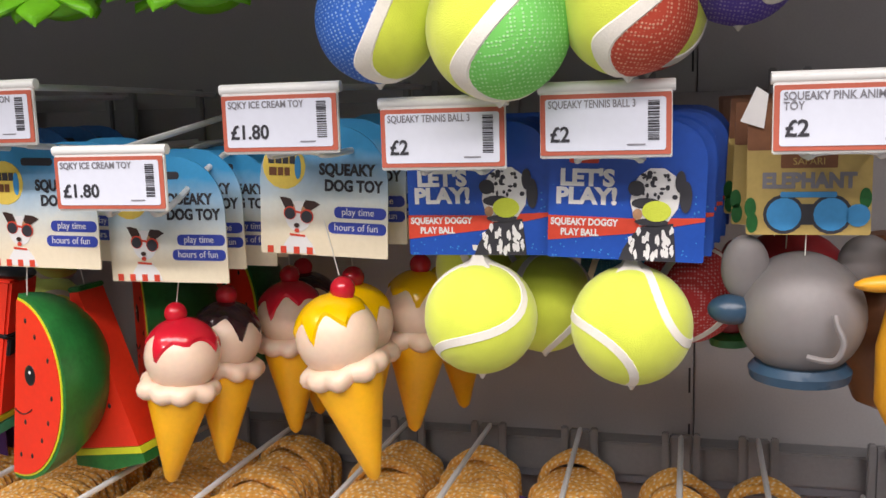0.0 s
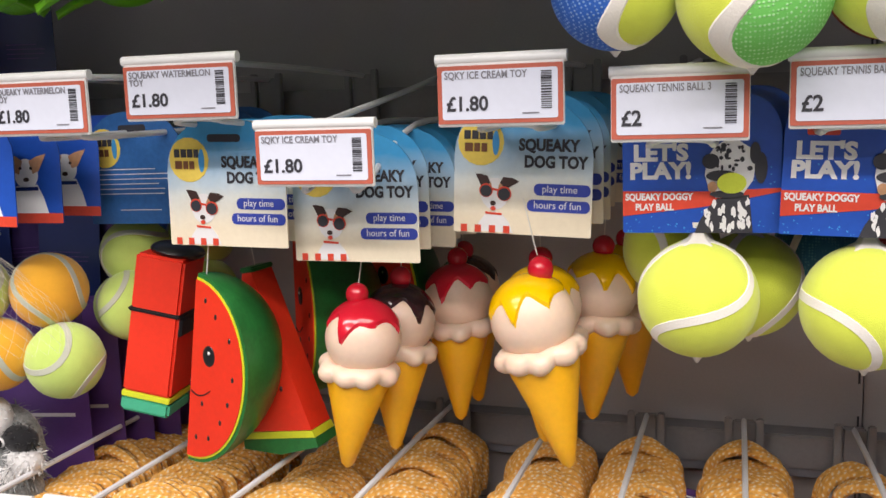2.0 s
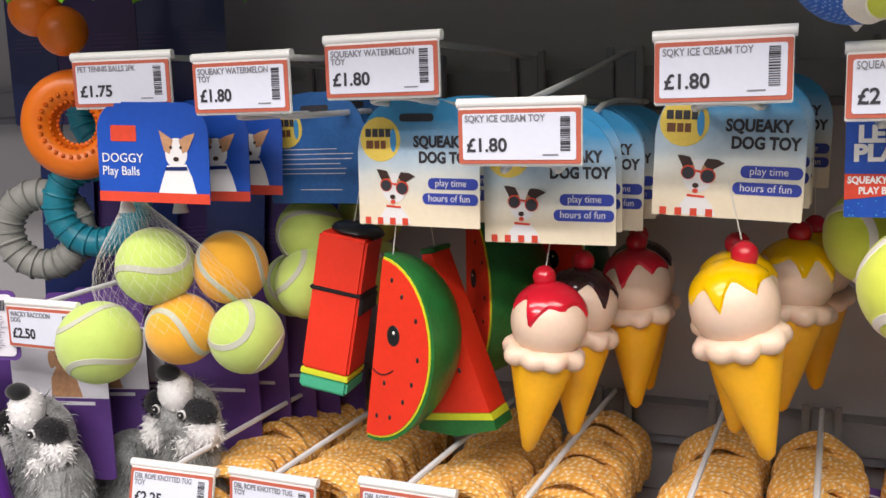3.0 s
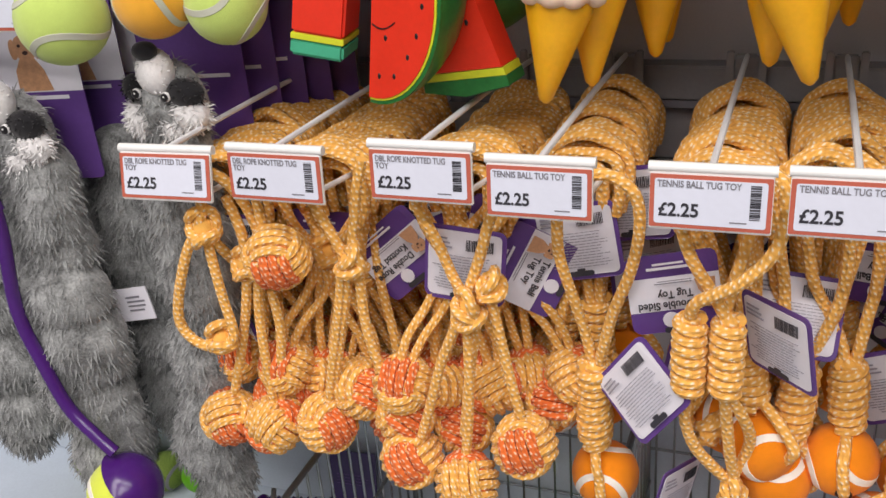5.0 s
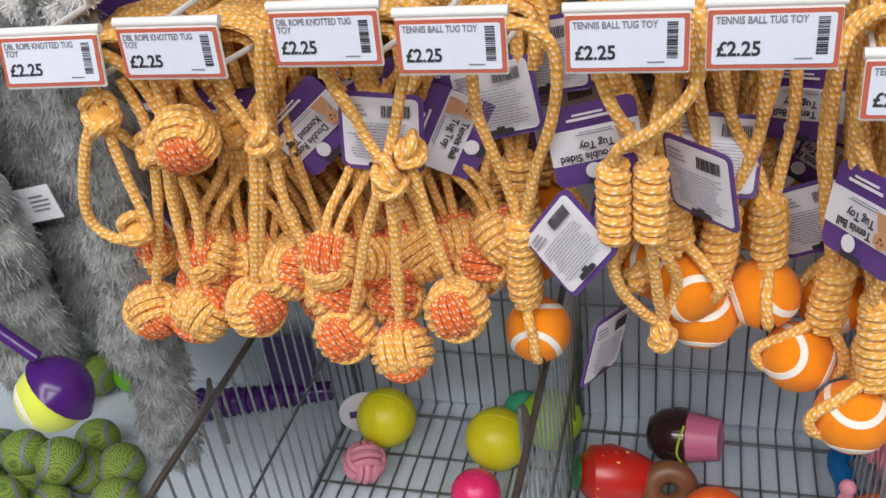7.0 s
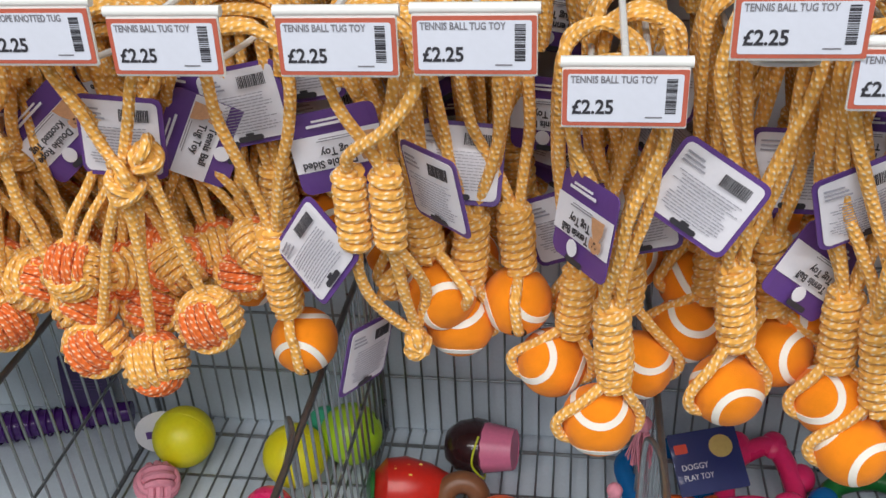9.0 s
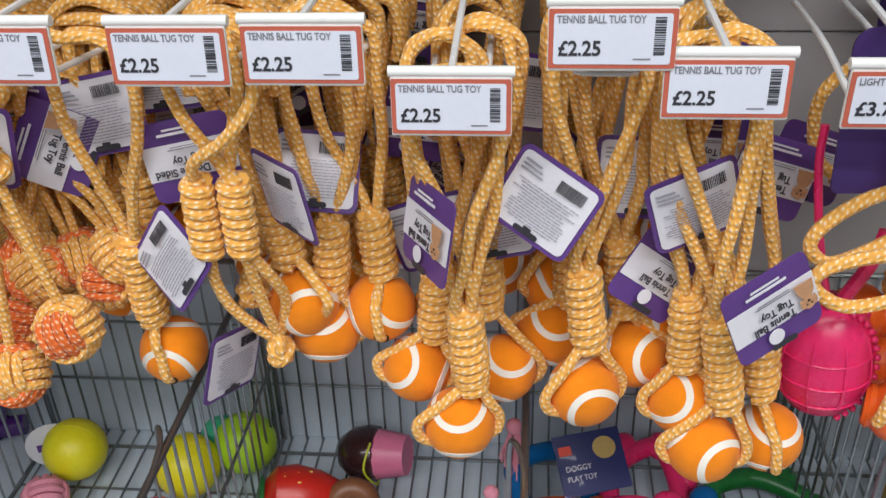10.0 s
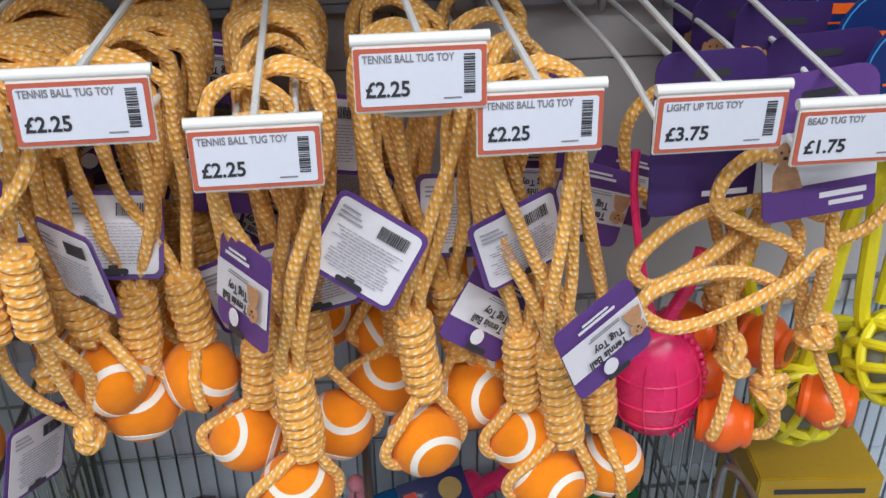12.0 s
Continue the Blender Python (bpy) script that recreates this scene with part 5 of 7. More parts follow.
part("upper_band", MB().plate(rounded(-0.031, 0.031, -0.0095, 0.014, 0.0012), -0.0008, -0.0006), M["brown"], body, smooth=False)
bino = part("binocular", MB().plate(rounded(-0.004, 0.0035, -0.049, -0.038, 0.001), -0.00091, -0.0006).plate(disc(-0.012, -0.0435, 0.0105), -0.0009, -0.0006).plate(disc(0.0115, -0.0435, 0.0105), -0.0009, -0.0006), M["ink"], body, smooth=False)
part("lens", MB().plate(disc(-0.012, -0.0435, 0.0088), -0.0012, -0.001).plate(disc(0.0115, -0.0435, 0.0088), -0.0012, -0.001).plate(disc(0.0245, -0.044, 0.006), -0.0012, -0.001).plate(rounded(-0.014, 0.014, -0.0345, -0.0315, 0.001), -0.0012, -0.001), M["sky_print"], bino, smooth=False)
for lx, lz in ((-0.028, -0.048), (0.028, -0.035), (-0.029, -0.04)):
    part("leaf", MB().plate(disc(lx, lz, 0.003, 0.0055), -0.0009, -0.0006), M["melon_green"], body, smooth=False)
part("string", MB().tube([(0, 0.006, -0.068), (0, 0.003, -0.052)], 0.0004, 5), M["thread"], t)
for k in range(4):
    c = copy_thing(t, pose(0.494 - 0.002 * k, 0.06 + 0.035 * k, 1.253 + 0.002 * k, 0, rnd.uniform(-3, 3), rnd.uniform(-5, 5)))
part("sticker", MB().plate([(-0.035, 0.006), (-0.023, 0.002), (-0.021, 0.02), (-0.027, 0.024)], -0.0025, -0.0022), M["white"], body, "torn white sticker", smooth=False)
one_mesh("red_animal_toy", [(MB().ball((0, 0, 0), (0.036, 0.03, 0.034), 24, 14).ball((-0.034, -0.005, 0.012), (0.009, 0.009, 0.016), 14, 10).lathe([(0.007, 0.0), (0.012, 0.016), (0.009, 0.04)], 14, pose(-0.036, -0.004, -0.033)), M["toy_red"]),
                            (MB().lathe([(0.012, 0), (0.013, 0.005), (0.009, 0.009)], 14, pose(-0.036, -0.004, -0.04)), M["melon_green"])],
         "dark red vinyl animal dog toy hanging behind others", "dog toy", pose(0.5, 0.12, 1.155))
one_mesh("yellow_animal_toy", [(MB().lathe([(0.005, -0.058), (0.02, -0.052), (0.029, -0.03), (0.027, 0.0), (0.018, 0.03), (0.014, 0.05), (0.01, 0.06)], 24, wob=lambda a, q, h: (q * math.cos(a) * (1.0 + 0.12 * math.sin(2 * a)), q * math.sin(a), h))
                                .ball((-0.023, -0.016, 0.036), (0.016, 0.006, 0.0045), 14, 8).ball((-0.012, -0.024, -0.05), (0.009, 0.009, 0.008), 12, 8), M["giraffe"])],
         "ochre yellow vinyl animal dog toy hanging on a hook", "dog toy", pose(0.562, 0.035, 1.14, 0, -4, 0))
one_mesh("brown_animal_toy", [(MB().lathe([(0.005, -0.06), (0.024, -0.05), (0.032, -0.02), (0.026, 0.02), (0.012, 0.05)], 20), M["brown"])],
         "brown vinyl animal dog toy hanging behind others", "dog toy", pose(0.556, 0.1, 1.14, 0, -4, 0))


# ---- top row: big two-tone balls and green rubber toys ----
def wave_ball(m, r, net, label):
    """A felt ball, half bare and half netted, parted by a wavy white seam."""
    t = thing("netted_ball", label, "ball", m, "two-tone balls")
    seg, rings = 48, 30
    vs = [(math.sin(math.pi * i / rings) * math.cos(2 * math.pi * s / seg), math.sin(math.pi * i / rings) * math.sin(2 * math.pi * s / seg), math.cos(math.pi * i / rings)) for i in range(rings + 1) for s in range(seg)]
    edge = lambda a: 0.55 * math.sin(2 * a)
    lo, hi = MB(), MB()
    vs = [(x * r, y * r, z * r) for x, y, z in vs]
    A, B = [], []
    for i in range(rings):
        for s in range(seg):
            q = (i * seg + s, (i + 1) * seg + s, (i + 1) * seg + (s + 1) % seg, i * seg + (s + 1) % seg)
            lat = math.pi / 2 - math.pi * (i + 0.5) / rings
            (A if lat > edge(2 * math.pi * (s + 0.5) / seg) else B).append(q)
    part("felt", lo.add(vs, A), M["felt_yellow"], t)
    part("net_side", hi.add(vs, B), net, t)
    verts, faces, n = [], [], 96
    for k in range(n):
        a = 2 * math.pi * k / n
        for dl, h in ((-0.17, -0.0003), (-0.13, 0.0006), (0.13, 0.0006), (0.17, -0.0003)):
            l = edge(a) + dl
            verts.append(((r + h) * math.cos(l) * math.cos(a), (r + h) * math.cos(l) * math.sin(a), (r + h) * math.sin(l)))
    for k in range(n):
        j = (k + 1) % n
        faces += [(k * 4 + q, j * 4 + q, j * 4 + q + 1, k * 4 + q + 1) for q in range(3)]
    part("seam", MB().add(verts, faces), M["seam_white"], t)
    part("tail", MB().lathe([(0.003, -1.0 * r), (0.0015, -1.05 * r), (0.0006, -1.09 * r)], 8, m.to_3x3().inverted().to_4x4()), M["thread"], t)
    return t


nb, ng, nr, npu = net_mat("blue_net_felt", (0.02, 0.12, 0.5), (0.3, 0.5, 0.8)), net_mat("green_net_felt", (0.16, 0.6, 0.12), (0.5, 0.85, 0.45)), net_mat("red_net_felt", (0.5, 0.06, 0.03), (0.8, 0.45, 0.3)), net_mat("violet_net_felt", (0.1, 0.06, 0.35), (0.4, 0.35, 0.6))
wave_ball(pose(0.2815, -0.02, 1.3155, 0, 68, 20), 0.0325, nb, "yellow felt ball with blue netted side on a hook")
wave_ball(pose(0.3465, -0.028, 1.308, 0, -95, 5), 0.036, ng, "yellow felt ball with green netted side on a hook")
wave_ball(pose(0.409, -0.02, 1.3145, 10, -85, 10), 0.0325, nr, "yellow felt ball with red netted side on a hook")
wave_ball(pose(0.463, 0.05, 1.342, 0, 10, 0), 0.033, npu, "yellow felt ball with violet netted side on a hook")
wave_ball(pose(0.415, 0.05, 1.318, 20, 20, 0), 0.032, nr, "yellow felt ball with red netted side on a hook")
wave_ball(pose(0.34, 0.06, 1.33, 40, 20, 0), 0.033, ng, "yellow felt ball with green netted side on a hook")
wave_ball(pose(0.28, 0.06, 1.335, 60, 20, 0), 0.032, nb, "yellow felt ball with blue netted side on a hook")


def lime_toy(m, seed):
    """Rubber toy of flat ribbed lobes hanging down and outward."""
    rnd = random.Random(seed)
    t = thing("rubber_toy", "lime green rubber dog toy with ribbed flat lobes", "dog toy", m, "lime rubber toys")
    part("core", MB().ball((0, 0, 0.02), (0.03, 0.02, 0.02), 20, 12), M["lime_rubber"], t)
    for k in range(5):
        a = -60 + 30 * k + rnd.uniform(-8, 8)
        mm = pose(0, -0.008, 0.014, rnd.uniform(-12, 12), rnd.uniform(-10, 14), 0) @ pose(0, 0, 0, 0, 0, a)
        lobe = MB()
        L = 0.05
        verts, faces = [], []
        nl, nw = 14, 12
        for i in range(nl + 1):
            f = i / nl
            w = 0.014 * math.sin(math.pi * min(0.12 + f * 0.9, 1)) ** 0.6 + 0.001
            for j in range(nw):
                b = 2 * math.pi * j / nw
                rib = 1 + 0.12 * math.sin(f * 40)
                verts.append(mm @ Vector((w * math.cos(b), -L * f, -0.012 * f * f + 0.0052 * math.sin(b) * rib * (1 - 0.4 * f))))
        for i in range(nl):
            for j in range(nw):
                q = (j + 1) % nw
                faces.append((i * nw + j, i * nw + q, (i + 1) * nw + q, (i + 1) * nw + j))
        faces += [tuple(range(nw)), tuple(range(nl * nw, (nl + 1) * nw))]
        part("lobe", lobe.add(verts, faces), M["lime_rubber"], t)
    return t


for k, (x, y, z) in enumerate(((-0.235, 0.03, 1.335), (-0.14, 0.02, 1.33), (-0.045, 0.035, 1.336), (0.06, 0.02, 1.332), (0.155, 0.03, 1.334), (0.215, 0.07, 1.34), (0.0, 0.11, 1.34), (0.11, 0.12, 1.34), (-0.1, 0.12, 1.34), (-0.2, 0.12, 1.34))):
    lime_toy(pose(x, y, z, 0, 0, rnd.uniform(-15, 15)), k)


# ---- rubber rings hanging at the left of the row ----
def rubber_ring(m, R, r, colour, label, bumps):
    t = thing("rubber_ring", label, "dog toy", m, "rubber rings")
    body = part("ring", MB().tube([(R * math.cos(a), 0, R * math.sin(a)) for a in (2 * math.pi * i / 48 for i in range(48))], r, 16, closed=True), M[colour], t)
    mb = MB()
    for i in range(26 if bumps else 20):
        for j in range(5 if bumps else 1):
            a, b = 2 * math.pi * (i + 0.5 * (j % 2)) / (26 if bumps else 20), (radians(110 + 35 * j) if bumps else 0)
            if bumps:
                q = R + r * math.cos(b)
                mb.ball((q * math.cos(a), -abs(r * math.sin(b)) * (1 if j != 9 else -1), q * math.sin(a)), 0.0019, 7, 5)
            else:
                C, N = Vector((R * math.cos(a), 0, R * math.sin(a))), Vector((math.cos(a), 0, math.sin(a)))
                mb.tube([C + (r * 1.02) * (math.cos(c) * N + math.sin(c) * Vector((0, 1, 0))) for c in (2 * math.pi * i2 / 14 for i2 in range(14))], 0.0016, 5, closed=True)
    part("nub" if bumps else "rib", mb, M[colour], body)
    return t


rubber_ring(pose(-0.303, 0.08, 1.242, 0, 0, 25), 0.031, 0.0145, "orange_rubber", "orange rubber ring dog toy with small nubs", True)
rubber_ring(pose(-0.318, 0.11, 1.172, 0, 0, 25), 0.034, 0.0125, "teal_rubber", "teal rubber ring dog toy with tyre ribs", False)
rubber_ring(pose(-0.372, 0.1, 1.15, 0, 0, 25), 0.032, 0.013, "grey_rubber", "grey rubber ring dog toy with tyre ribs", False)
rubber_ring(pose(-0.37, 0.2, 1.25, 0, 0, 25), 0.034, 0.0125, "teal_rubber", "teal rubber ring dog toy with tyre ribs", False)
t = thing("rubber_bone", "orange rubber bone-shaped dog toy on a hook", "dog toy", pose(-0.3, 0.07, 1.345, 0, 0, 20))
part("body", MB().ball((0, 0, -0.028), (0.02, 0.018, 0.02), 20, 12).ball((-0.022, 0, -0.012), (0.02, 0.018, 0.02), 20, 12).ball((-0.012, 0, 0.02), (0.016, 0.016, 0.04), 20, 12), M["orange_rubber"], t)


def side_card(m, w, h, body, label):
    t = thing("toy_card", label, "toy card", m, "dark toy cards")
    b = part("card", MB().plate(rounded(-w / 2, w / 2, -h, 0.012, 0.003), -0.0005, 0.0005), M[body], t, smooth=False)
    part("small_print", lined(-w * 0.35, w * 0.35, -h * 0.35, 4, 0.004), M["purple"], b, smooth=False)
    return t


for k in range(7):
    side_card(pose(-0.47 + 0.034 * k, 0.2 + 0.012 * (k % 3), 1.37, 0, 0, 18), 0.05, 0.13, "purple_dark" if k % 2 else "navy_card", "dark card of a rubber toy on a hook")
for k in range(10):
    side_card(pose(-0.44 + 0.034 * k, 0.2 + 0.02 * (k % 3), 1.19, 0, rnd.uniform(-4, 4), 18), 0.055, 0.15, "purple_dark" if k % 3 else "navy_card", "dark card of a plush toy on a hook")


# ---- hang tags on the rope toys ----
def hang_tag(m, kind="back", seed=1, words=("Tennis Ball", "Tug Toy")):
    """Purple-edged card tag; kind back: printed small text; front: picture panel and title, hung upside down."""
    t = thing("hang_tag", "purple-edged white card tag hanging from a rope toy" if kind == "back" else "purple card tag with white title panel on rope toy", "toy tag", m, "rope toy tags")
    w, h = 0.06, 0.056
    curl = lambda x, y, z: (x, y + (4.0 if seed % 2 else 1.5) * x * x + 2.0 * z * z, z)
    def rows(x0, x1, z0, z1, r, y0, y1):
        return MB().plate(rounded(x0, x1, z0, z1, r, 3), y0, y1, bend=curl)
    body = part("card", rows(-w / 2, w / 2, -h / 2, h / 2, 0.006, -0.0004, 0.0004), M["purple"], t, smooth=False)
    if kind == "back":
        part("label_panel", rows(-w / 2 + 0.003, w / 2 - 0.003, -h / 2 + 0.0035, h / 2 - 0.003, 0.004, -0.0009, -0.0006), M["tag_white"], body, smooth=False)
        rnd = random.Random(seed)
        mb = MB()
        for k in range(13):
            z = 0.0075 - k * 0.0021
            x = rnd.uniform(0.015, 0.023)
            p = -x
            while p < x:
                e = min(p + rnd.uniform(0.002, 0.006), x)
                mb.plate([(p, z), (e, z), (e, z + 0.0006), (p, z + 0.0006)], -0.0014, -0.0011, bend=curl)
                p = e + 0.0007
        for k in range(3):
            mb.plate([(-0.024, 0.013 + 0.003 * k), (-0.008 - 0.002 * k, 0.013 + 0.003 * k), (-0.008 - 0.002 * k, 0.0142 + 0.003 * k), (-0.024, 0.0142 + 0.003 * k)], -0.0014, -0.0011, bend=curl)
        part("small_print", mb, M["ink_pale"], body, smooth=False)
        bc = MB()
        p = 0.002
        while p < 0.021:
            ww = rnd.choice((0.0004, 0.0006, 0.0009))
            bc.plate([(p, 0.0125), (p + ww, 0.0125), (p + ww, 0.0205), (p, 0.0205)], -0.0014, -0.0011, bend=curl)
            p += ww + rnd.choice((0.0004, 0.0006))
        part("barcode", bc, M["ink"], body, smooth=False)
        part("hang_slot", MB().plate(rounded(-0.009, 0.009, -0.0245, -0.0205, 0.0018), -0.0014, -0.0011, bend=curl).plate(rounded(-0.003, 0.003, -0.0205, -0.0185, 0.0008), -0.00141, -0.0012, bend=curl), M["ink"], body, smooth=False)
    else:
        part("title_panel", rows(-w / 2, w / 2, -0.012, 0.012, 0.0006, -0.0009, -0.0006), M["tag_white"], body, smooth=False)
        for k, wd in enumerate(words):
            lettering(wd, 0.0074, M["ink"], body, 0.012, -0.0019, -0.004 + 0.0075 * k, 0.9, turn=180, bold=0.0002)
        part("small_print", MB().box(-0.012, 0.012, -0.0018, -0.0015, 0.0088, 0.0094).box(-0.01, 0.012, -0.0018, -0.0015, 0.0104, 0.0109), M["ink_grey"], body, smooth=False)
        part("title_bar", MB().box(-0.016, 0.012, -0.0018, -0.0015, 0.019, 0.0208).box(-0.012, 0.008, -0.0018, -0.0015, 0.0222, 0.0236), M["tag_white"], body, smooth=False)
        add_puppy(body, 0.021, 0.0, 0.022, -0.0034, -1)
        part("round_mark", MB().plate(disc(-0.004, -0.017, 0.0055), -0.0014, -0.0011), M["tag_white"], body, smooth=False)
        part("hang_slot", MB().plate(rounded(-0.009, 0.009, -0.0265, -0.0225, 0.0018), -0.0014, -0.0011), M["ink"], body, smooth=False)
    return t


DBLW = ("Double Rope", "Knotted Tug")
for k, (x, y, z, rx, ry, rz, kind) in enumerate((
        (0.402, 0.032, 0.874, -12, 26, -24, "back"), (0.248, 0.085, 0.868, -24, 6, 3, "back"), (0.33, 0.016, 0.863, -12, -4, -58, "front"), (0.498, 0.04, 0.868, 6, -18, 15, "back"),
        (0.540, -0.008, 0.826, -6, -22, 26, "front"), (0.153, 0.035, 0.824, -14, -55, -17, "back"), (0.237, 0.035, 0.874, 8, -4, -46, "back"), (0.366, 0.085, 0.828, -8, -12, 0, "back"),
        (0.468, 0.095, 0.861, -20, 3, 2, "back"), (0.484, 0.06, 0.804, -8, 40, 20, "front"), (0.563, 0.12, 0.85, -10, 20, 10, "front"), (0.292, 0.2, 0.84, -5, 20, 0, "back"), (0.308, 0.22, 0.925, -5, 10, 0, "front"),
        (0.1, 0.09, 0.905, -8, -10, 5, "back"), (0.069, 0.082, 0.884, -8, -62, 20, "front"), (0.172, 0.06, 0.888, -6, -8, 12, "front"), (0.178, 0.06, 0.72, 7, 16, 68, "back"),
        (0.028, 0.05, 0.899, -6, 4, 0, "back"), (-0.166, 0.065, 0.889, -4, 3, 5, "back"), (-0.195, 0.06, 0.805, -10, -24, 10, "back"), (-0.1, 0.085, 0.888, -6, 0, 0, "front"), (-0.036, 0.08, 0.888, -8, -40, 10, "front"),
        (0.048, 0.09, 0.905, -6, 10, 0, "front"), (0.13, 0.13, 0.92, -6, -8, 0, "back"), (0.32, 0.12, 0.8, -5, -20, 0, "back"), (0.428, 0.14, 0.8, -5, 25, 0, "back"), (0.19, 0.13, 0.8, -5, 12, 15, "back"), (0.60, 0.16, 0.84, -5, 18, 0, "front"))):
    hang_tag(pose(x, y, z, rx, ry, rz), kind, k, DBLW if x < 0.06 else ("Double Sided", "Tug Toy") if abs(x - 0.172) < 0.01 else ("Tennis Ball", "Tug Toy"))

rnd = random.Random(21)
for x, y, z in ((-0.13, 0.14, 0.9), (-0.07, 0.17, 0.87), (-0.02, 0.15, 0.91), (0.02, 0.2, 0.87), (0.06, 0.16, 0.85), (0.09, 0.19, 0.9), (0.14, 0.16, 0.86), (0.17, 0.2, 0.82), (0.215, 0.17, 0.9),
                (0.235, 0.22, 0.83), (0.305, 0.16, 0.87), (0.325, 0.2, 0.81), (0.385, 0.15, 0.9), (0.395, 0.2, 0.84), (0.455, 0.19, 0.8), (0.535, 0.18, 0.9), (0.54, 0.2, 0.83), (-0.17, 0.16, 0.87)):
    hang_tag(pose(x, y, z, -6, rnd.uniform(-40, 40), rnd.uniform(-25, 25)), rnd.choice(("front", "front", "back")), rnd.randrange(50, 90), DBLW if x < 0.06 else ("Tennis Ball", "Tug Toy"))


# ---- rope toys with a shape of their own ----
def rope_toy(label, paths, knots=(), coils=(), group="", r=ROPE_R, seed=1):
    t = thing("rope_tug_toy", label, "dog toy", None, group)
    rnd = random.Random(seed)
    for p in paths:
        part("rope", MB().tube(spline(p, 6), r, 8), M["rope"], t)
    for c, s in knots:
        part("knot", lump_knot(MB(), c, s, rnd, r), M["rope"], t)
    for x, y, z1, z0 in coils:
        part("barrel_knot", coil(MB(), x, y, z1, z0, 0.0078, r, (z1 - z0) / 0.0076), M["rope"], t)
    return t


rope_toy("yellow rope tug toy with two barrel knots, twisted on hook",
         [[(0.186, 0.028, 0.886), (0.19, 0.02, 0.905), (0.215, 0.012, 0.925), (0.234, 0.014, 0.95), (0.236, 0.03, 0.978), (0.224, 0.045, 0.985)],
          [(0.209, 0.03, 0.886), (0.2, 0.03, 0.905), (0.185, 0.03, 0.93), (0.178, 0.03, 0.955), (0.18, 0.035, 0.975), (0.195, 0.045, 0.985)],
          [(0.205, 0.034, 0.888), (0.212, 0.036, 0.92), (0.218, 0.04, 0.95), (0.214, 0.045, 0.98)],
          [(0.186, 0.03, 0.835), (0.184, 0.035, 0.81), (0.19, 0.04, 0.785), (0.203, 0.045, 0.765), (0.216, 0.05, 0.75)],
          [(0.209, 0.03, 0.835), (0.211, 0.036, 0.81), (0.214, 0.042, 0.78), (0.218, 0.05, 0.752)],
          [(0.209, 0.034, 0.835), (0.222, 0.04, 0.81), (0.226, 0.05, 0.785), (0.218, 0.055, 0.755)]],
         [((0.218, 0.05, 0.742), 0.011), ((0.2, 0.06, 0.785), 0.012)], [(0.186, 0.028, 0.89, 0.836), (0.209, 0.03, 0.89, 0.836)], "tennis ball tug toys")
rope_toy("yellow rope toy end with small knots hanging from a hook",
         [[(-0.15, 0.012, 0.985), (-0.15, 0.01, 0.96), (-0.152, 0.008, 0.94), (-0.168, 0.004, 0.912), (-0.184, 0.003, 0.87), (-0.185, 0.004, 0.848), (-0.17, 0.004, 0.836), (-0.15, 0.006, 0.838), (-0.143, 0.008, 0.848), (-0.148, 0.01, 0.875), (-0.151, 0.01, 0.91), (-0.152, 0.01, 0.935)],
          [(-0.16, 0.014, 0.97), (-0.145, 0.006, 0.978), (-0.13, 0.01, 0.972), (-0.122, 0.02, 0.95), (-0.115, 0.024, 0.92), (-0.108, 0.024, 0.9)]],
         [((-0.152, 0.01, 0.932), 0.0135), ((-0.155, 0.008, 0.841), 0.012)], (), "double rope knotted tug toys", 0.004, 4)


def fist_toy(label, paths, knots, fists, seed):
    """Double rope with a centre knot, its ends worked into fists; fists as: centre, way of the orange side."""
    t = rope_toy(label, paths, knots, (), "double rope knotted tug toys", 0.0039, seed)
    rnd = random.Random(seed + 30)
    for c, face in fists:
        monkey_fist(t, c, rnd, 0.0215, 0.0037, face)
    return t


fist_toy("yellow rope toy with large knotted ball below a ticket",
         [[(-0.136, 0.02, 0.954), (-0.128, 0.02, 0.924), (-0.13, 0.02, 0.898), (-0.135, 0.02, 0.87), (-0.146, 0.02, 0.831), (-0.162, 0.02, 0.785)],
          [(-0.111, 0.02, 0.956), (-0.11, 0.02, 0.934), (-0.11, 0.02, 0.917)],
          [(-0.123, 0.022, 0.886), (-0.127, 0.022, 0.86), (-0.129, 0.022, 0.826), (-0.129, 0.022, 0.779)],
          [(-0.117, 0.028, 0.876), (-0.115, 0.028, 0.843), (-0.121, 0.028, 0.808), (-0.127, 0.028, 0.77)]],
         [((-0.13, 0.022, 0.898), 0.0125)],
         [((-0.099, 0.016, 0.911), (0.35, -1, -0.45)), ((-0.174, 0.024, 0.756), (0.5, -0.7, -0.6)), ((-0.132, 0.022, 0.757), (-0.6, -0.6, -0.7))], 3)
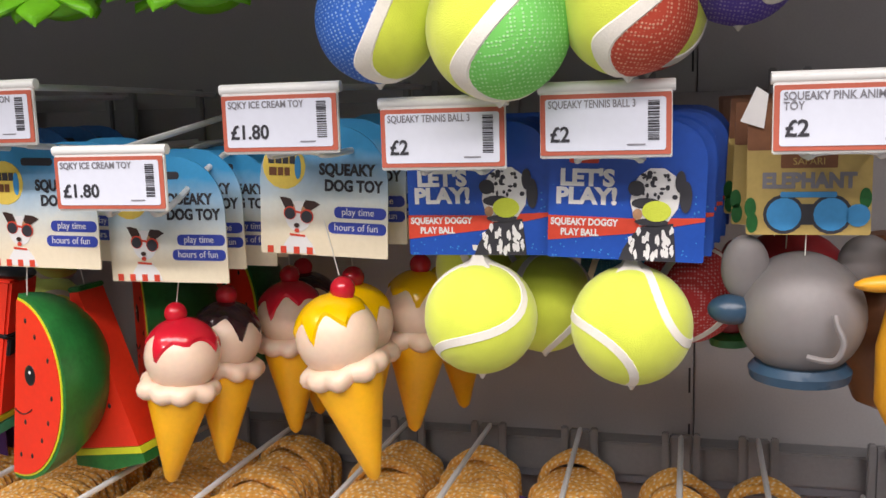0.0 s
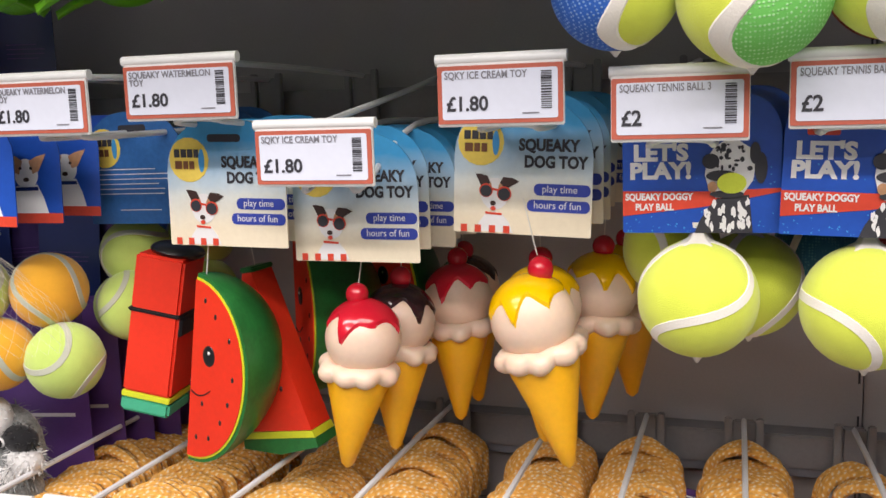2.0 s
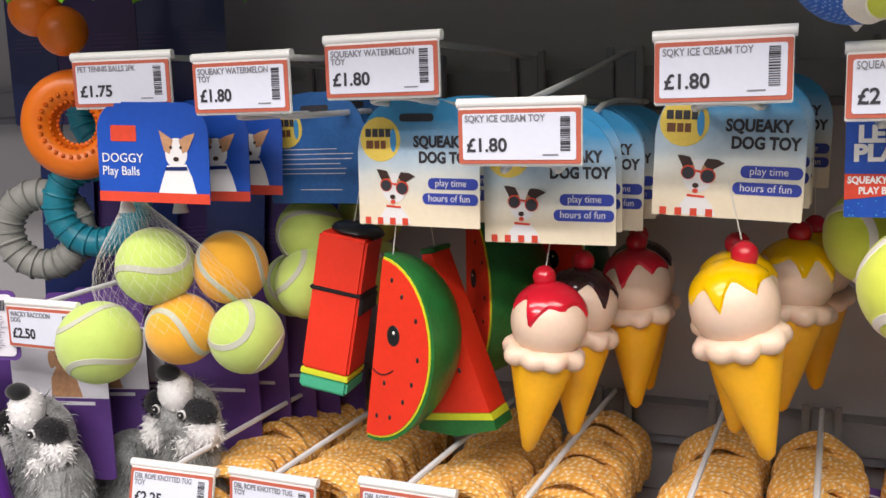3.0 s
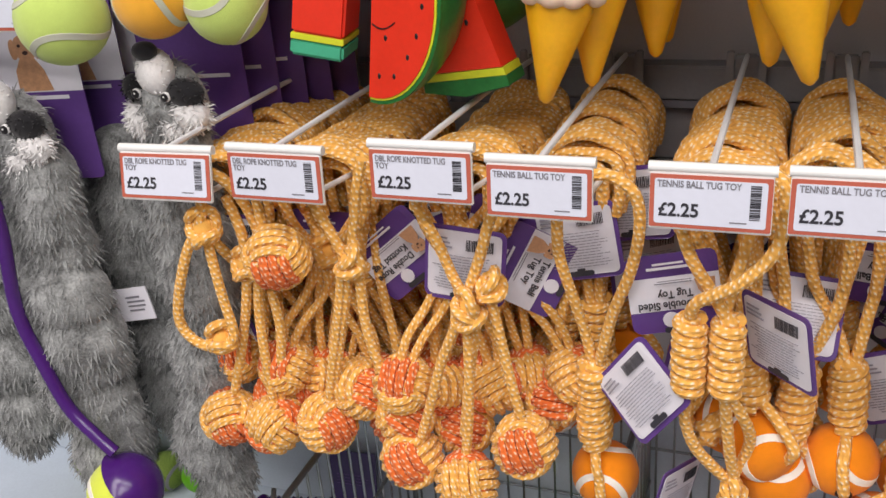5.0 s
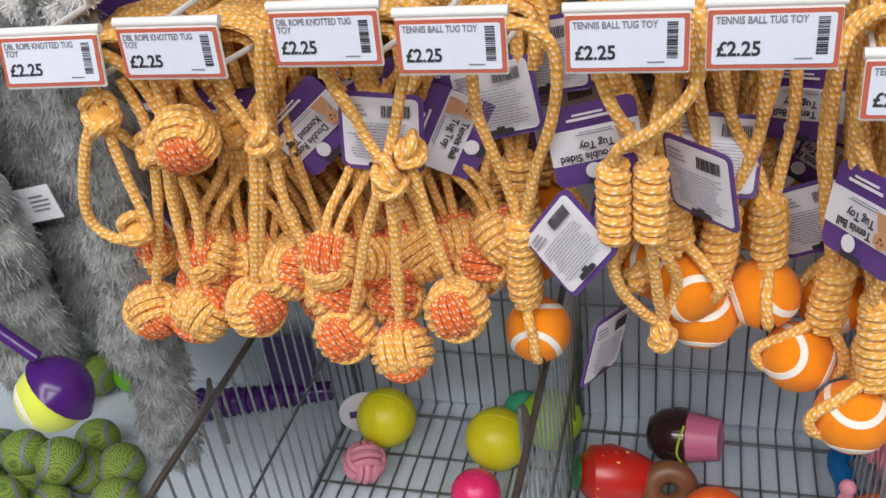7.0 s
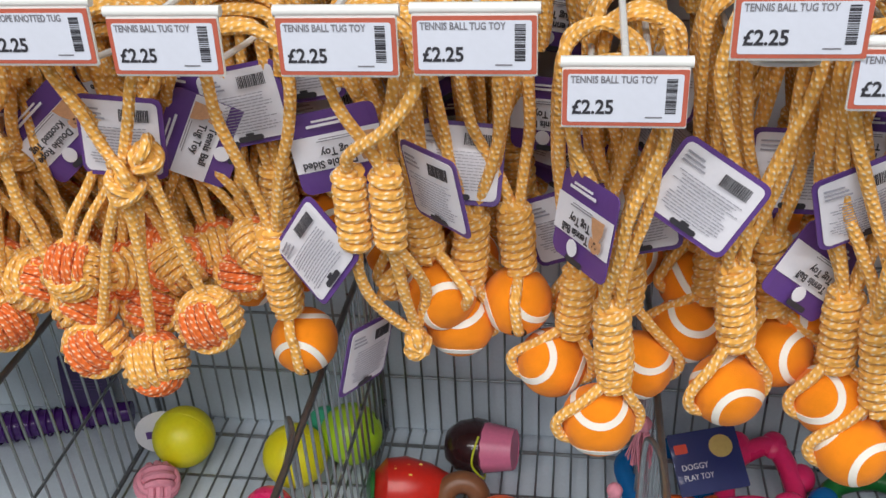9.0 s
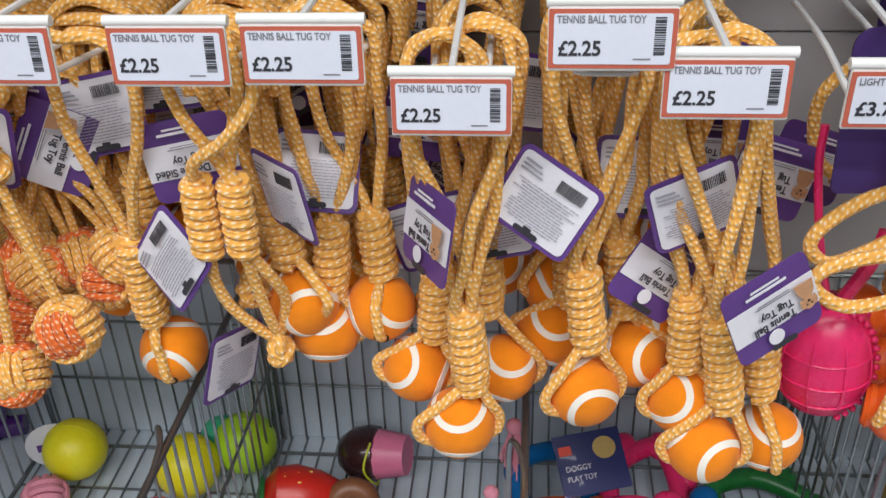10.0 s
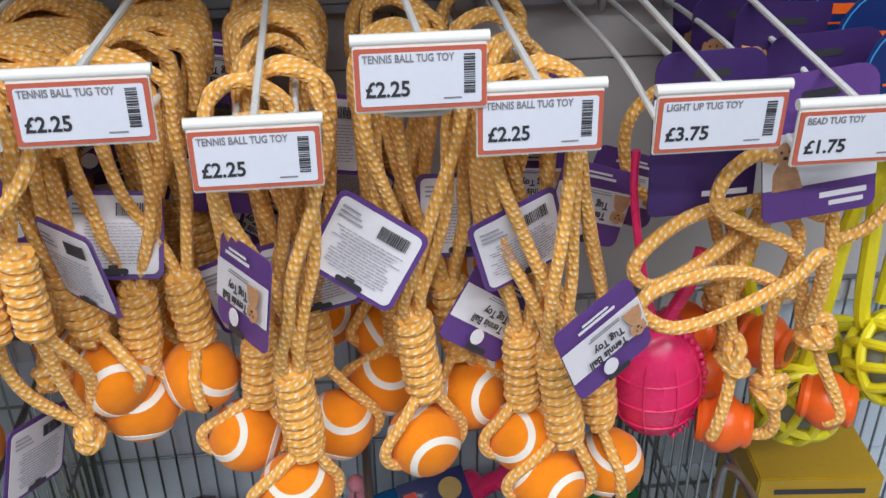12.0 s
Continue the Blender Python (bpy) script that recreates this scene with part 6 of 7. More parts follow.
fist_toy("yellow double rope tug toy with centre knot and three fists",
         [[(-0.076, 0.026, 0.965), (-0.07, 0.026, 0.951), (-0.061, 0.026, 0.933), (-0.051, 0.026, 0.912)],
          [(-0.028, 0.026, 0.985), (-0.034, 0.026, 0.966), (-0.039, 0.026, 0.942), (-0.045, 0.026, 0.915)],
          [(-0.054, 0.025, 0.9), (-0.062, 0.025, 0.863), (-0.073, 0.025, 0.819), (-0.081, 0.025, 0.783)],
          [(-0.05, 0.028, 0.898), (-0.062, 0.028, 0.852), (-0.072, 0.028, 0.812), (-0.081, 0.028, 0.781)],
          [(-0.041, 0.026, 0.902), (-0.041, 0.026, 0.86), (-0.035, 0.026, 0.827), (-0.024, 0.026, 0.796)]],
         [((-0.045, 0.024, 0.908), 0.0135)],
         [((-0.085, 0.026, 0.764), (0.9, -0.6, 0.1)), ((-0.057, 0.04, 0.791), (0.8, -0.5, 0.3)), ((-0.023, 0.038, 0.776), (0.6, -0.8, 0.4))], 5)
fist_toy("yellow double rope tug toy with broad knot and three hanging fists",
         [[(0.005, 0.028, 0.966), (0.007, 0.028, 0.953), (0.019, 0.028, 0.929), (0.03, 0.028, 0.9), (0.038, 0.028, 0.886)],
          [(0.067, 0.026, 0.965), (0.058, 0.026, 0.947), (0.05, 0.026, 0.921), (0.039, 0.026, 0.891)],
          [(0.032, 0.022, 0.871), (0.017, 0.022, 0.836), (0.007, 0.022, 0.803), (-0.004, 0.022, 0.769)],
          [(0.038, 0.024, 0.87), (0.037, 0.024, 0.835), (0.034, 0.024, 0.794), (0.029, 0.024, 0.754)],
          [(0.043, 0.03, 0.869), (0.036, 0.03, 0.831), (0.031, 0.03, 0.799), (0.027, 0.03, 0.77)],
          [(0.054, 0.03, 0.887), (0.06, 0.03, 0.854), (0.066, 0.03, 0.819), (0.073, 0.03, 0.787)]],
         [((0.041, 0.022, 0.882), 0.0135), ((0.056, 0.028, 0.897), 0.011)],
         [((-0.015, 0.024, 0.746), (0.1, -1, 0.25)), ((0.03, 0.02, 0.735), (0.25, -0.6, -0.8)), ((0.073, 0.03, 0.769), (0.1, -1, 0.3)), ((0.015, 0.06, 0.755), (0.3, -0.8, 0.5))], 7)
t = thing("rope_tug_toy", "yellow rope toy fists hanging behind the front toys", "dog toy", None, "double rope knotted tug toys")
for k, c in enumerate([(-0.117, 0.06, 0.775), (-0.041, 0.06, 0.752), (0.082, 0.085, 0.775), (0.031, 0.1, 0.778)]):
    monkey_fist(t, c, random.Random(50 + k), 0.0205, 0.0036, ((0.6, -0.8, 0.3), (-0.5, -0.8, 0.1), (0.1, -1, 0.5))[k % 3])
    part("rope", MB().tube(spline([Vector(c) + Vector((0, 0, 0.016)), Vector(c) + Vector((0.004, 0.004, 0.06)), Vector(c) + Vector((0.012 * (-1) ** k, 0.02, 0.12)), Vector(c) + Vector((0.016 * (-1) ** k, 0.03, 0.175))], 5), 0.0039, 8), M["rope"], t)


# ---- light-up and bead toys at the right ----
M["pink_rubber"] = mat("hot_pink_rubber", (0.8, 0.03, 0.16), 0.28, var=0.12, sss=0.15)
M["yellow_rubber"] = mat("yellow_rubber", (0.8, 0.72, 0.02), 0.35, var=0.1)
M["orange_bead"] = mat("orange_bead_rubber", (0.82, 0.13, 0.015), 0.32, var=0.12)
t = thing("light_up_toy", "translucent hot pink ridged rubber egg dog toy on strap", "dog toy", pose(0.611, 0.088, 0.7215, 0, -4, 0))
eg = part("egg", MB().lathe([(0.002, -0.0485), (0.013, -0.0465), (0.024, -0.038), (0.032, -0.02), (0.0345, -0.002), (0.033, 0.015), (0.0285, 0.031), (0.021, 0.043), (0.012, 0.0495), (0.004, 0.0505)], 40), M["pink_rubber"], t)
rb = MB()
for k in range(9):
    a = 2 * math.pi * k / 9
    rb.tube([((0.0352 * math.cos(b)) * math.cos(a), (0.0352 * math.cos(b)) * math.sin(a), 0.0485 * math.sin(b)) for b in (radians(-62 + 124 * i / 14) for i in range(15))], 0.0011, 5)
for z in (-0.026, -0.006, 0.014):
    q = 0.0352 * math.sqrt(1 - (z / 0.0505) ** 2)
    rb.tube([(q * math.cos(a), q * math.sin(a), z) for a in (2 * math.pi * i / 36 for i in range(36))], 0.0009, 5, closed=True)
part("ridge", rb, M["pink_rubber"], eg)
nub = MB()
for i in range(15):
    b = radians(-70 + 140 * i / 14)
    nub.ball((0.036 * math.cos(b), 0.004, 0.0495 * math.sin(b)), 0.0032, 8, 6)
    nub.ball((0.0325 * math.cos(b), -0.0155, 0.0495 * math.sin(b)), 0.0028, 8, 6)
part("nub", nub, M["pink_rubber"], eg)
part("strap", MB().tube(spline([(-0.004, -0.01, 0.048), (-0.012, -0.016, 0.08), (-0.02, -0.018, 0.12), (-0.024, -0.015, 0.165), (-0.022, -0.012, 0.19)], 6), 0.0028, 8).tube(spline([(0.004, -0.004, 0.048), (0.018, -0.012, 0.085), (0.026, -0.01, 0.11)], 6), 0.005, 8), M["pink_rubber"], t)


def toy_card(m, body, panel, words, label, w=0.075, h=0.075, p0=0.021, p1=0.055):
    t = thing("toy_card", label, "toy card", m, "purple toy cards")
    b = part("card", MB().plate(rounded(-w / 2, w / 2, -h, 0.02, 0.006, 5, 0.012), -0.0006, 0.0006), M[body], t, smooth=False)
    part("title_panel", MB().plate(rounded(-w / 2, w / 2, -h + p0, -h + p1, 0.0008), -0.001, -0.0007), M[panel], b, smooth=False)
    for k, wd in enumerate(words):
        lettering(wd, 0.0082, M["tag_white"] if body == panel else M["ink"], b, -0.004, -0.0014, -h + 0.044 - 0.0085 * k, 0.9, bold=0.0002)
    part("title_bar", MB().box(0.0, 0.03, -0.001, -0.0007, -h + 0.011, -h + 0.0145).box(0.006, 0.028, -0.001, -0.0007, -h + 0.0055, -h + 0.0085), M["tag_white"], b, smooth=False)
    if words:
        add_puppy(b, -0.022, -h + 0.036, 0.032, -0.0014)
    part("hang_slot", MB().plate(rounded(-0.012, 0.012, 0.004, 0.009, 0.002), -0.001, -0.0007), M["ink"], b, smooth=False)
    return t


toy_card(pose(0.612, 0.062, 0.956, -6, 0, 4), "purple_dark", "tag_white", (), "deep purple card of a light-up tug toy", 0.07, 0.082, 0.05, 0.075)
toy_card(pose(0.672, 0.042, 0.948, -8, -6, 2), "purple", "tag_white", ("Soft Bead", "Tug Toy"), "purple and white card reading soft bead tug toy", 0.072, 0.07)
for k, (x, y, z) in enumerate(((0.702, 0.1, 0.952), (0.69, 0.2, 0.95), (0.7, 0.15, 0.958), (0.692, 0.245, 0.945))):
    toy_card(pose(x, y, z, -6, 3 * (k % 3) - 3, 2), "purple_dark", "purple_dark", ("Soft Bead", "Tug Toy"), "dark purple card of a rope toy hanging behind others", 0.078, 0.06)
for k in range(5):
    t = thing("toy_card", "round navy card of a dog toy on a hook", "toy card", pose(0.748 + 0.004 * k, 0.06 + 0.045 * k, 0.952 + 0.006 * k, -8, 0, -4), "round navy cards")
    b = part("card", MB().plate(disc(0, 0, 0.042, 0.042, 32), -0.0006, 0.0006), M["navy_card"], t, smooth=False)
    part("rim", MB().tube([(0.0395 * math.cos(a), -0.0008, 0.0395 * math.sin(a)) for a in (2 * math.pi * i / 32 for i in range(32))], 0.0005, 5, closed=True), M["sky_print"], b)
    part("title_bar", MB().box(-0.026, -0.002, -0.0011, -0.0008, 0.004, 0.011).box(-0.028, 0.01, -0.0011, -0.0008, -0.003, -0.0015), M["orange_bead"], b, smooth=False)
    part("small_print", MB().box(-0.03, 0.004, -0.0011, -0.0008, -0.018, -0.012), M["tag_white"], b, smooth=False)


def bead(parent, c, rz, tilt=0):
    m = pose(*c, 90, 0, rz) @ pose(0, 0, 0, tilt, 0, 0)
    b = part("bead", MB().lathe([(0.0085, -0.019), (0.0135, -0.0195), (0.0165, -0.016), (0.0155, -0.0125), (0.0205, -0.006), (0.022, 0.0), (0.0205, 0.006), (0.0155, 0.0125), (0.0165, 0.016), (0.0135, 0.0195), (0.0085, 0.019)], 28, m), M["orange_bead"], parent, "orange rubber barrel bead")
    part("bore", MB().lathe([(0.0084, -0.0198), (0.0084, -0.0194)], 16, m).lathe([(0.0084, 0.0194), (0.0084, 0.0198)], 16, m), M["brown"], b)


bt = rope_toy("looped yellow rope tug toy with orange rubber beads", [
    [(0.664, 0.06, 0.935), (0.656, 0.045, 0.913), (0.634, 0.035, 0.921), (0.617, 0.035, 0.906), (0.618, 0.038, 0.884), (0.642, 0.04, 0.868), (0.672, 0.04, 0.852), (0.686, 0.045, 0.82), (0.694, 0.05, 0.79)],
    [(0.7, 0.06, 0.862), (0.676, 0.055, 0.874), (0.652, 0.055, 0.88), (0.608, 0.05, 0.875), (0.578, 0.045, 0.857), (0.571, 0.045, 0.839), (0.588, 0.048, 0.826), (0.62, 0.05, 0.842), (0.648, 0.055, 0.861), (0.672, 0.06, 0.866), (0.69, 0.065, 0.84), (0.68, 0.065, 0.78), (0.682, 0.055, 0.735)],
    [(0.693, 0.04, 0.795), (0.69, 0.03, 0.83), (0.681, 0.022, 0.857), (0.664, 0.02, 0.841), (0.626, 0.018, 0.822), (0.591, 0.018, 0.813), (0.569, 0.02, 0.826), (0.577, 0.022, 0.839), (0.612, 0.026, 0.846), (0.646, 0.03, 0.84), (0.674, 0.035, 0.82)],
    [(0.706, 0.05, 0.776), (0.716, 0.045, 0.75), (0.726, 0.04, 0.728), (0.73, 0.036, 0.712), (0.722, 0.04, 0.705)],
    [(0.651, 0.052, 0.763), (0.648, 0.045, 0.735), (0.642, 0.04, 0.71), (0.64, 0.042, 0.698)],
    [(0.682, 0.055, 0.725), (0.69, 0.05, 0.705), (0.688, 0.052, 0.688), (0.672, 0.06, 0.683)],
    [(0.651, 0.055, 0.77), (0.645, 0.06, 0.81), (0.66, 0.065, 0.85), (0.68, 0.065, 0.9), (0.69, 0.07, 0.95)],
    [(0.706, 0.055, 0.785), (0.71, 0.06, 0.84), (0.7, 0.065, 0.9), (0.69, 0.07, 0.95)],
    [(0.63, 0.15, 0.93), (0.605, 0.15, 0.915), (0.593, 0.15, 0.895), (0.594, 0.15, 0.868), (0.604, 0.15, 0.845), (0.63, 0.15, 0.83)],
    [(0.72, 0.08, 0.83), (0.745, 0.075, 0.845), (0.765, 0.075, 0.88), (0.765, 0.08, 0.92)]],
    [((0.706, 0.05, 0.776), 0.0135), ((0.682, 0.052, 0.73), 0.0135), ((0.651, 0.052, 0.76), 0.013)], (), "bead tug toys", 0.0046, 6)
bead(bt, (0.656, 0.058, 0.696), 70)
bead(bt, (0.731, 0.055, 0.711), 60)
bead(bt, (0.64, 0.11, 0.745), 80)
bead(bt, (0.7, 0.1, 0.735), 40)
for k in range(3):
    b2 = rope_toy("yellow rope tug toy hanging behind bead toys", [[(0.65 + 0.02 * k, 0.12 + 0.03 * k, 0.95), (0.64 + 0.02 * k, 0.12 + 0.03 * k, 0.88), (0.66 + 0.02 * k, 0.11 + 0.03 * k, 0.8), (0.655 + 0.02 * k, 0.11 + 0.03 * k, 0.74)],
        [(0.69 + 0.02 * k, 0.12 + 0.03 * k, 0.95), (0.7 + 0.02 * k, 0.12 + 0.03 * k, 0.88), (0.67 + 0.02 * k, 0.11 + 0.03 * k, 0.8), (0.67 + 0.02 * k, 0.11 + 0.03 * k, 0.72)]], [((0.663 + 0.02 * k, 0.11 + 0.03 * k, 0.77), 0.013)], (), "bead tug toys", 0.0044, k)
    bead(b2, (0.66 + 0.025 * k, 0.11 + 0.03 * k, 0.7), 50 + 20 * k)


def lattice_ball(m, r):
    """Open rubber ball of crossing bands."""
    t = thing("lattice_ball", "yellow open lattice rubber ball dog toy hanging on strap", "dog toy", m, "yellow lattice balls")
    mb = MB()
    for k in range(6):
        a = math.pi * k / 6
        mm = Euler((math.pi / 2, 0, a)).to_matrix()
        mb.tube([mm @ Vector((r * math.cos(b), r * math.sin(b), 0)) for b in (2 * math.pi * i / 36 for i in range(36))], r * 0.115, 8, closed=True)
    for z in (-0.62, 0.0, 0.62):
        q = math.sqrt(1 - z * z) * r
        mb.tube([(q * math.cos(b), q * math.sin(b), z * r) for b in (2 * math.pi * i / 36 for i in range(36))], r * 0.115, 8, closed=True)
    part("lattice", mb, M["yellow_rubber"], t)
    part("inner", MB().ball((0, 0, 0), r * 0.72, 20, 14), M["grey_rubber"], t, "grey inner ball")
    return t


lattice_ball(pose(0.742, 0.11, 0.668, 20, 10, 0), 0.034)
lattice_ball(pose(0.795, 0.08, 0.725, 60, 30, 0), 0.034)
lattice_ball(pose(0.79, 0.14, 0.68, 10, 70, 0), 0.034)
t = thing("rubber_strap", "yellow rubber straps of hanging lattice ball toys", "strap")
for p in ([(0.77, 0.1, 0.94), (0.757, 0.1, 0.895), (0.745, 0.1, 0.83), (0.741, 0.1, 0.764), (0.742, 0.11, 0.7)], [(0.775, 0.1, 0.94), (0.757, 0.1, 0.89), (0.764, 0.1, 0.83), (0.773, 0.1, 0.751), (0.785, 0.09, 0.75)],
          [(0.79, 0.12, 0.95), (0.8, 0.12, 0.86), (0.8, 0.12, 0.75)], [(0.69, 0.14, 0.9), (0.675, 0.14, 0.85), (0.69, 0.14, 0.79), (0.72, 0.14, 0.7)]):
    part("strap", MB().tube(spline(p, 6), 0.0062, 8), M["yellow_rubber"], t)
t = thing("toy_box", "mustard yellow printed carton standing in a wire basket", "box", pose(0.795, 0.17, 0.411, 0, 0, -6))
part("carton", MB().box(-0.055, 0.055, -0.05, 0.05, 0, 0.155, 0.0015), mat("mustard_card", (0.45, 0.28, 0.008), 0.4, var=0.1), t)
part("print_block", MB().box(-0.02, 0.02, -0.0512, -0.0503, 0.06, 0.12).box(0.026, 0.05, -0.0512, -0.0503, 0.03, 0.13), M["brown"], t, smooth=False)
part("seal", MB().box(-0.04, 0.04, -0.0512, -0.0503, 0.138, 0.143), M["ink"], t, smooth=False)

# ---- raccoon plush toys with purple cards ----
# mottled grey; the strong variation also paints shaded hollows between fur clumps
M["fur"] = mat("grey_plush_fur", (0.3, 0.315, 0.31), 0.95, var=0.8, big=60, fine=500, bump=0.3, sheen=0.5, spec=0.1)
M["fur_white"] = mat("white_plush_fur", (0.78, 0.78, 0.77), 0.95, var=0.2, big=60, fine=500, sheen=0.4, spec=0.1)
M["fur_black"] = mat("black_plush_fur", (0.015, 0.015, 0.017), 0.95, var=0.3, sheen=0.3, spec=0.1)
M["label_blue"] = mat("slate_blue_cloth", (0.13, 0.19, 0.3), 0.8, var=0.15)


def fur(mb, centre, radii, count, length, rnd, down=0.7, wid=0.0009):
    """Tufts on an ellipsoid, combed outward and down."""
    c = Vector(centre)
    for _ in range(count):
        n = Vector((rnd.gauss(0, 1), rnd.gauss(0, 1), rnd.gauss(0, 1))).normalized()
        if n.y > 0.5:
            continue
        p = c + Vector((n.x * radii[0], n.y * radii[1], n.z * radii[2])) * 0.97
        g = (Vector((n.x / radii[0], n.y / radii[1], n.z / radii[2]))).normalized()
        L = length * rnd.uniform(0.5, 1.2)
        tip = p + (g * 0.55 + Vector((rnd.uniform(-0.8, 0.8), rnd.uniform(-0.5, 0.3), -down + rnd.uniform(-0.4, 0.4)))).normalized() * L
        s = g.cross(Vector((rnd.gauss(0, 1), rnd.gauss(0, 1), rnd.gauss(0, 1)))).normalized() * wid
        mid = (p + tip) / 2 + g * L * 0.12
        mb.add([p - s, p + s, mid + s * 0.7, mid - s * 0.7, tip], [(0, 1, 2, 3), (3, 2, 4)])
    return mb


def raccoon(x, y, z, bottom, width, seed, face=True, lean=0.0, head=1.0):
    rnd = random.Random(seed)
    g, w, k, hg = MB(), MB(), MB(), MB()
    n = 15
    for i in range(n):
        f = i / (n - 1)
        zz = z - 0.045 - (z - 0.045 - bottom) * f
        r = width * (0.72 + 0.4 * math.sin(math.pi * (0.15 + 0.75 * f)) + 0.14 * rnd.uniform(-1, 1))
        cx, cy = x + lean * f + rnd.uniform(-0.008, 0.008), y + rnd.uniform(-0.005, 0.005)
        rr = (r, r * 0.75, (z - bottom) / n * 1.5)
        g.ball((cx, cy, zz), rr, 16, 10)
        fur(g, (cx, cy, zz), rr, 1100, 0.0105, rnd, 1.1, 0.00075)
    if face:
        def lump(mb, dx, dy, dz, radii, count, length, down=0.3, wid=0.0006):
            c = (x + dx, y + dy, z + dz)
            mb.ball(c, radii, 16, 10)
            fur(mb, c, radii, count, length, rnd, down, wid)
        lump(hg, 0, 0, -0.012, (0.028, 0.02, 0.034), 700, 0.009, 0.5)
        lump(hg, -0.004, -0.013, -0.006, (0.0085, 0.011, 0.02), 220, 0.005)
        lump(w, 0.001, -0.014, 0.016, (0.014, 0.013, 0.017), 200, 0.0025, 0.1)
        lump(w, -0.022, -0.010, -0.019, (0.013, 0.010, 0.014), 420, 0.006)
        lump(w, 0.021, -0.010, -0.015, (0.015, 0.010, 0.012), 420, 0.006)
        lump(w, 0.006, -0.013, -0.027, (0.010, 0.008, 0.009), 240, 0.0055)
        lump(k, -0.0185, -0.012, 0.004, (0.012, 0.0095, 0.0105), 180, 0.0035)
        lump(k, 0.0205, -0.012, 0.001, (0.0155, 0.0095, 0.0105), 220, 0.0035)
        lump(k, 0.001, -0.021, 0.0325, (0.0095, 0.008, 0.0065), 0, 0.001)
        for dx, dz in ((-0.0135, 0.002), (0.0105, 0.0)):
            w.ball((x + dx, y - 0.0205, z + dz), (0.0038, 0.0025, 0.0038), 14, 8)
            k.ball((x + dx, y - 0.0222, z + dz), (0.0031, 0.0022, 0.0031), 12, 8)
            # white dot on each pupil, an eye highlight put in as shape
            w.ball((x + dx + 0.001, y - 0.0243, z + dz + 0.001), 0.0007, 8, 5)
    for mb in (w, k, hg):
        mb.v = [(x + (p[0] - x) * head, y + (p[1] - y) * head, z + (p[2] - z) * head) for p in mb.v]
    pieces = [(g, M["fur"])] + ([(hg, M["fur"])] if face else []) + ([(w, M["fur_white"]), (k, M["fur_black"])] if face else [])
    return one_mesh("plush_toy", pieces, "long grey furry plush raccoon dog toy hanging on card", "dog toy", Matrix(), "raccoon plush toys")


raccoon(-0.193, 0.057, 1.02, 0.59, 0.03, 3, lean=-0.035, head=1.02)
raccoon(-0.31, 0.02, 1.004, 0.68, 0.036, 5, lean=0.0, head=1.05)
raccoon(-0.282, 0.09, 1.0, 0.7, 0.034, 6, False, 0.01)
raccoon(-0.36, 0.1, 1.0, 0.64, 0.034, 9, False, 0.0)
raccoon(-0.25, 0.15, 1.0, 0.66, 0.034, 12, False, 0.0)
raccoon(-0.41, 0.03, 0.96, 0.7, 0.036, 15, False, 0.0)


def plush_card(m, panel=True):
    t = thing("toy_card", "purple backing card of a plush raccoon on hook", "toy card", m, "plush toy cards")
    b = part("card", MB().plate(rounded(-0.043, 0.043, -0.125, 0.03, 0.004), -0.0006, 0.0006), M["purple"], t, smooth=False)
    if panel:
        q = part("picture_panel", MB().plate(rounded(-0.043, 0.043, -0.054, 0.0, 0.0008), -0.001, -0.0007), M["tag_white"], b, smooth=False)
        add_puppy(q, 0.004, -0.03, 0.046, -0.0013)
    part("title_bar", MB().box(-0.01, 0.03, -0.001, -0.0007, -0.06, -0.057), M["tag_white"], b, smooth=False)
    return t


for k, (x, y) in enumerate(((-0.313, 0.045), (-0.298, 0.075), (-0.29, 0.1), (-0.28, 0.13), (-0.27, 0.16))):
    plush_card(pose(x, y, 1.072, 0, 0, 14 + 2 * k), k < 3)
for k, (x, y) in enumerate(((-0.213, 0.115), (-0.2, 0.14), (-0.19, 0.165), (-0.18, 0.19), (-0.17, 0.22))):
    plush_card(pose(x, y, 1.072, 0, 0, 12 + 3 * k), False)
for k in range(6):
    plush_card(pose(-0.43 - 0.012 * k, 0.03 + 0.035 * k, 1.02, 0, 0, 20), False)
hang_tag(pose(-0.335, -0.005, 1.09, 0, 0, 10), "back", 40)
t = thing("cloth_tag", "small white cloth care tag on a furry plush toy", "toy tag", pose(-0.266, 0.045, 0.838, 0, -8, 10))
part("tag", MB().box(-0.017, 0.017, -0.0006, 0.0006, -0.015, 0.015), M["tag_white"], t, smooth=False)
part("small_print", lined(-0.004, 0.013, 0.006, 4, 0.004, 0.0016), M["ink_grey"], t, smooth=False)
t = thing("cloth_strip", "slate blue cloth ear of a furry plush toy", "cloth", pose(-0.2, 0.06, 0.70, 0, 24, 0))
part("strip", MB().plate(rounded(-0.012, 0.012, -0.055, 0.03, 0.006), -0.002, 0.002, bend=lambda x, y, z: (x, y + 3 * z * z, z)), M["label_blue"], t)

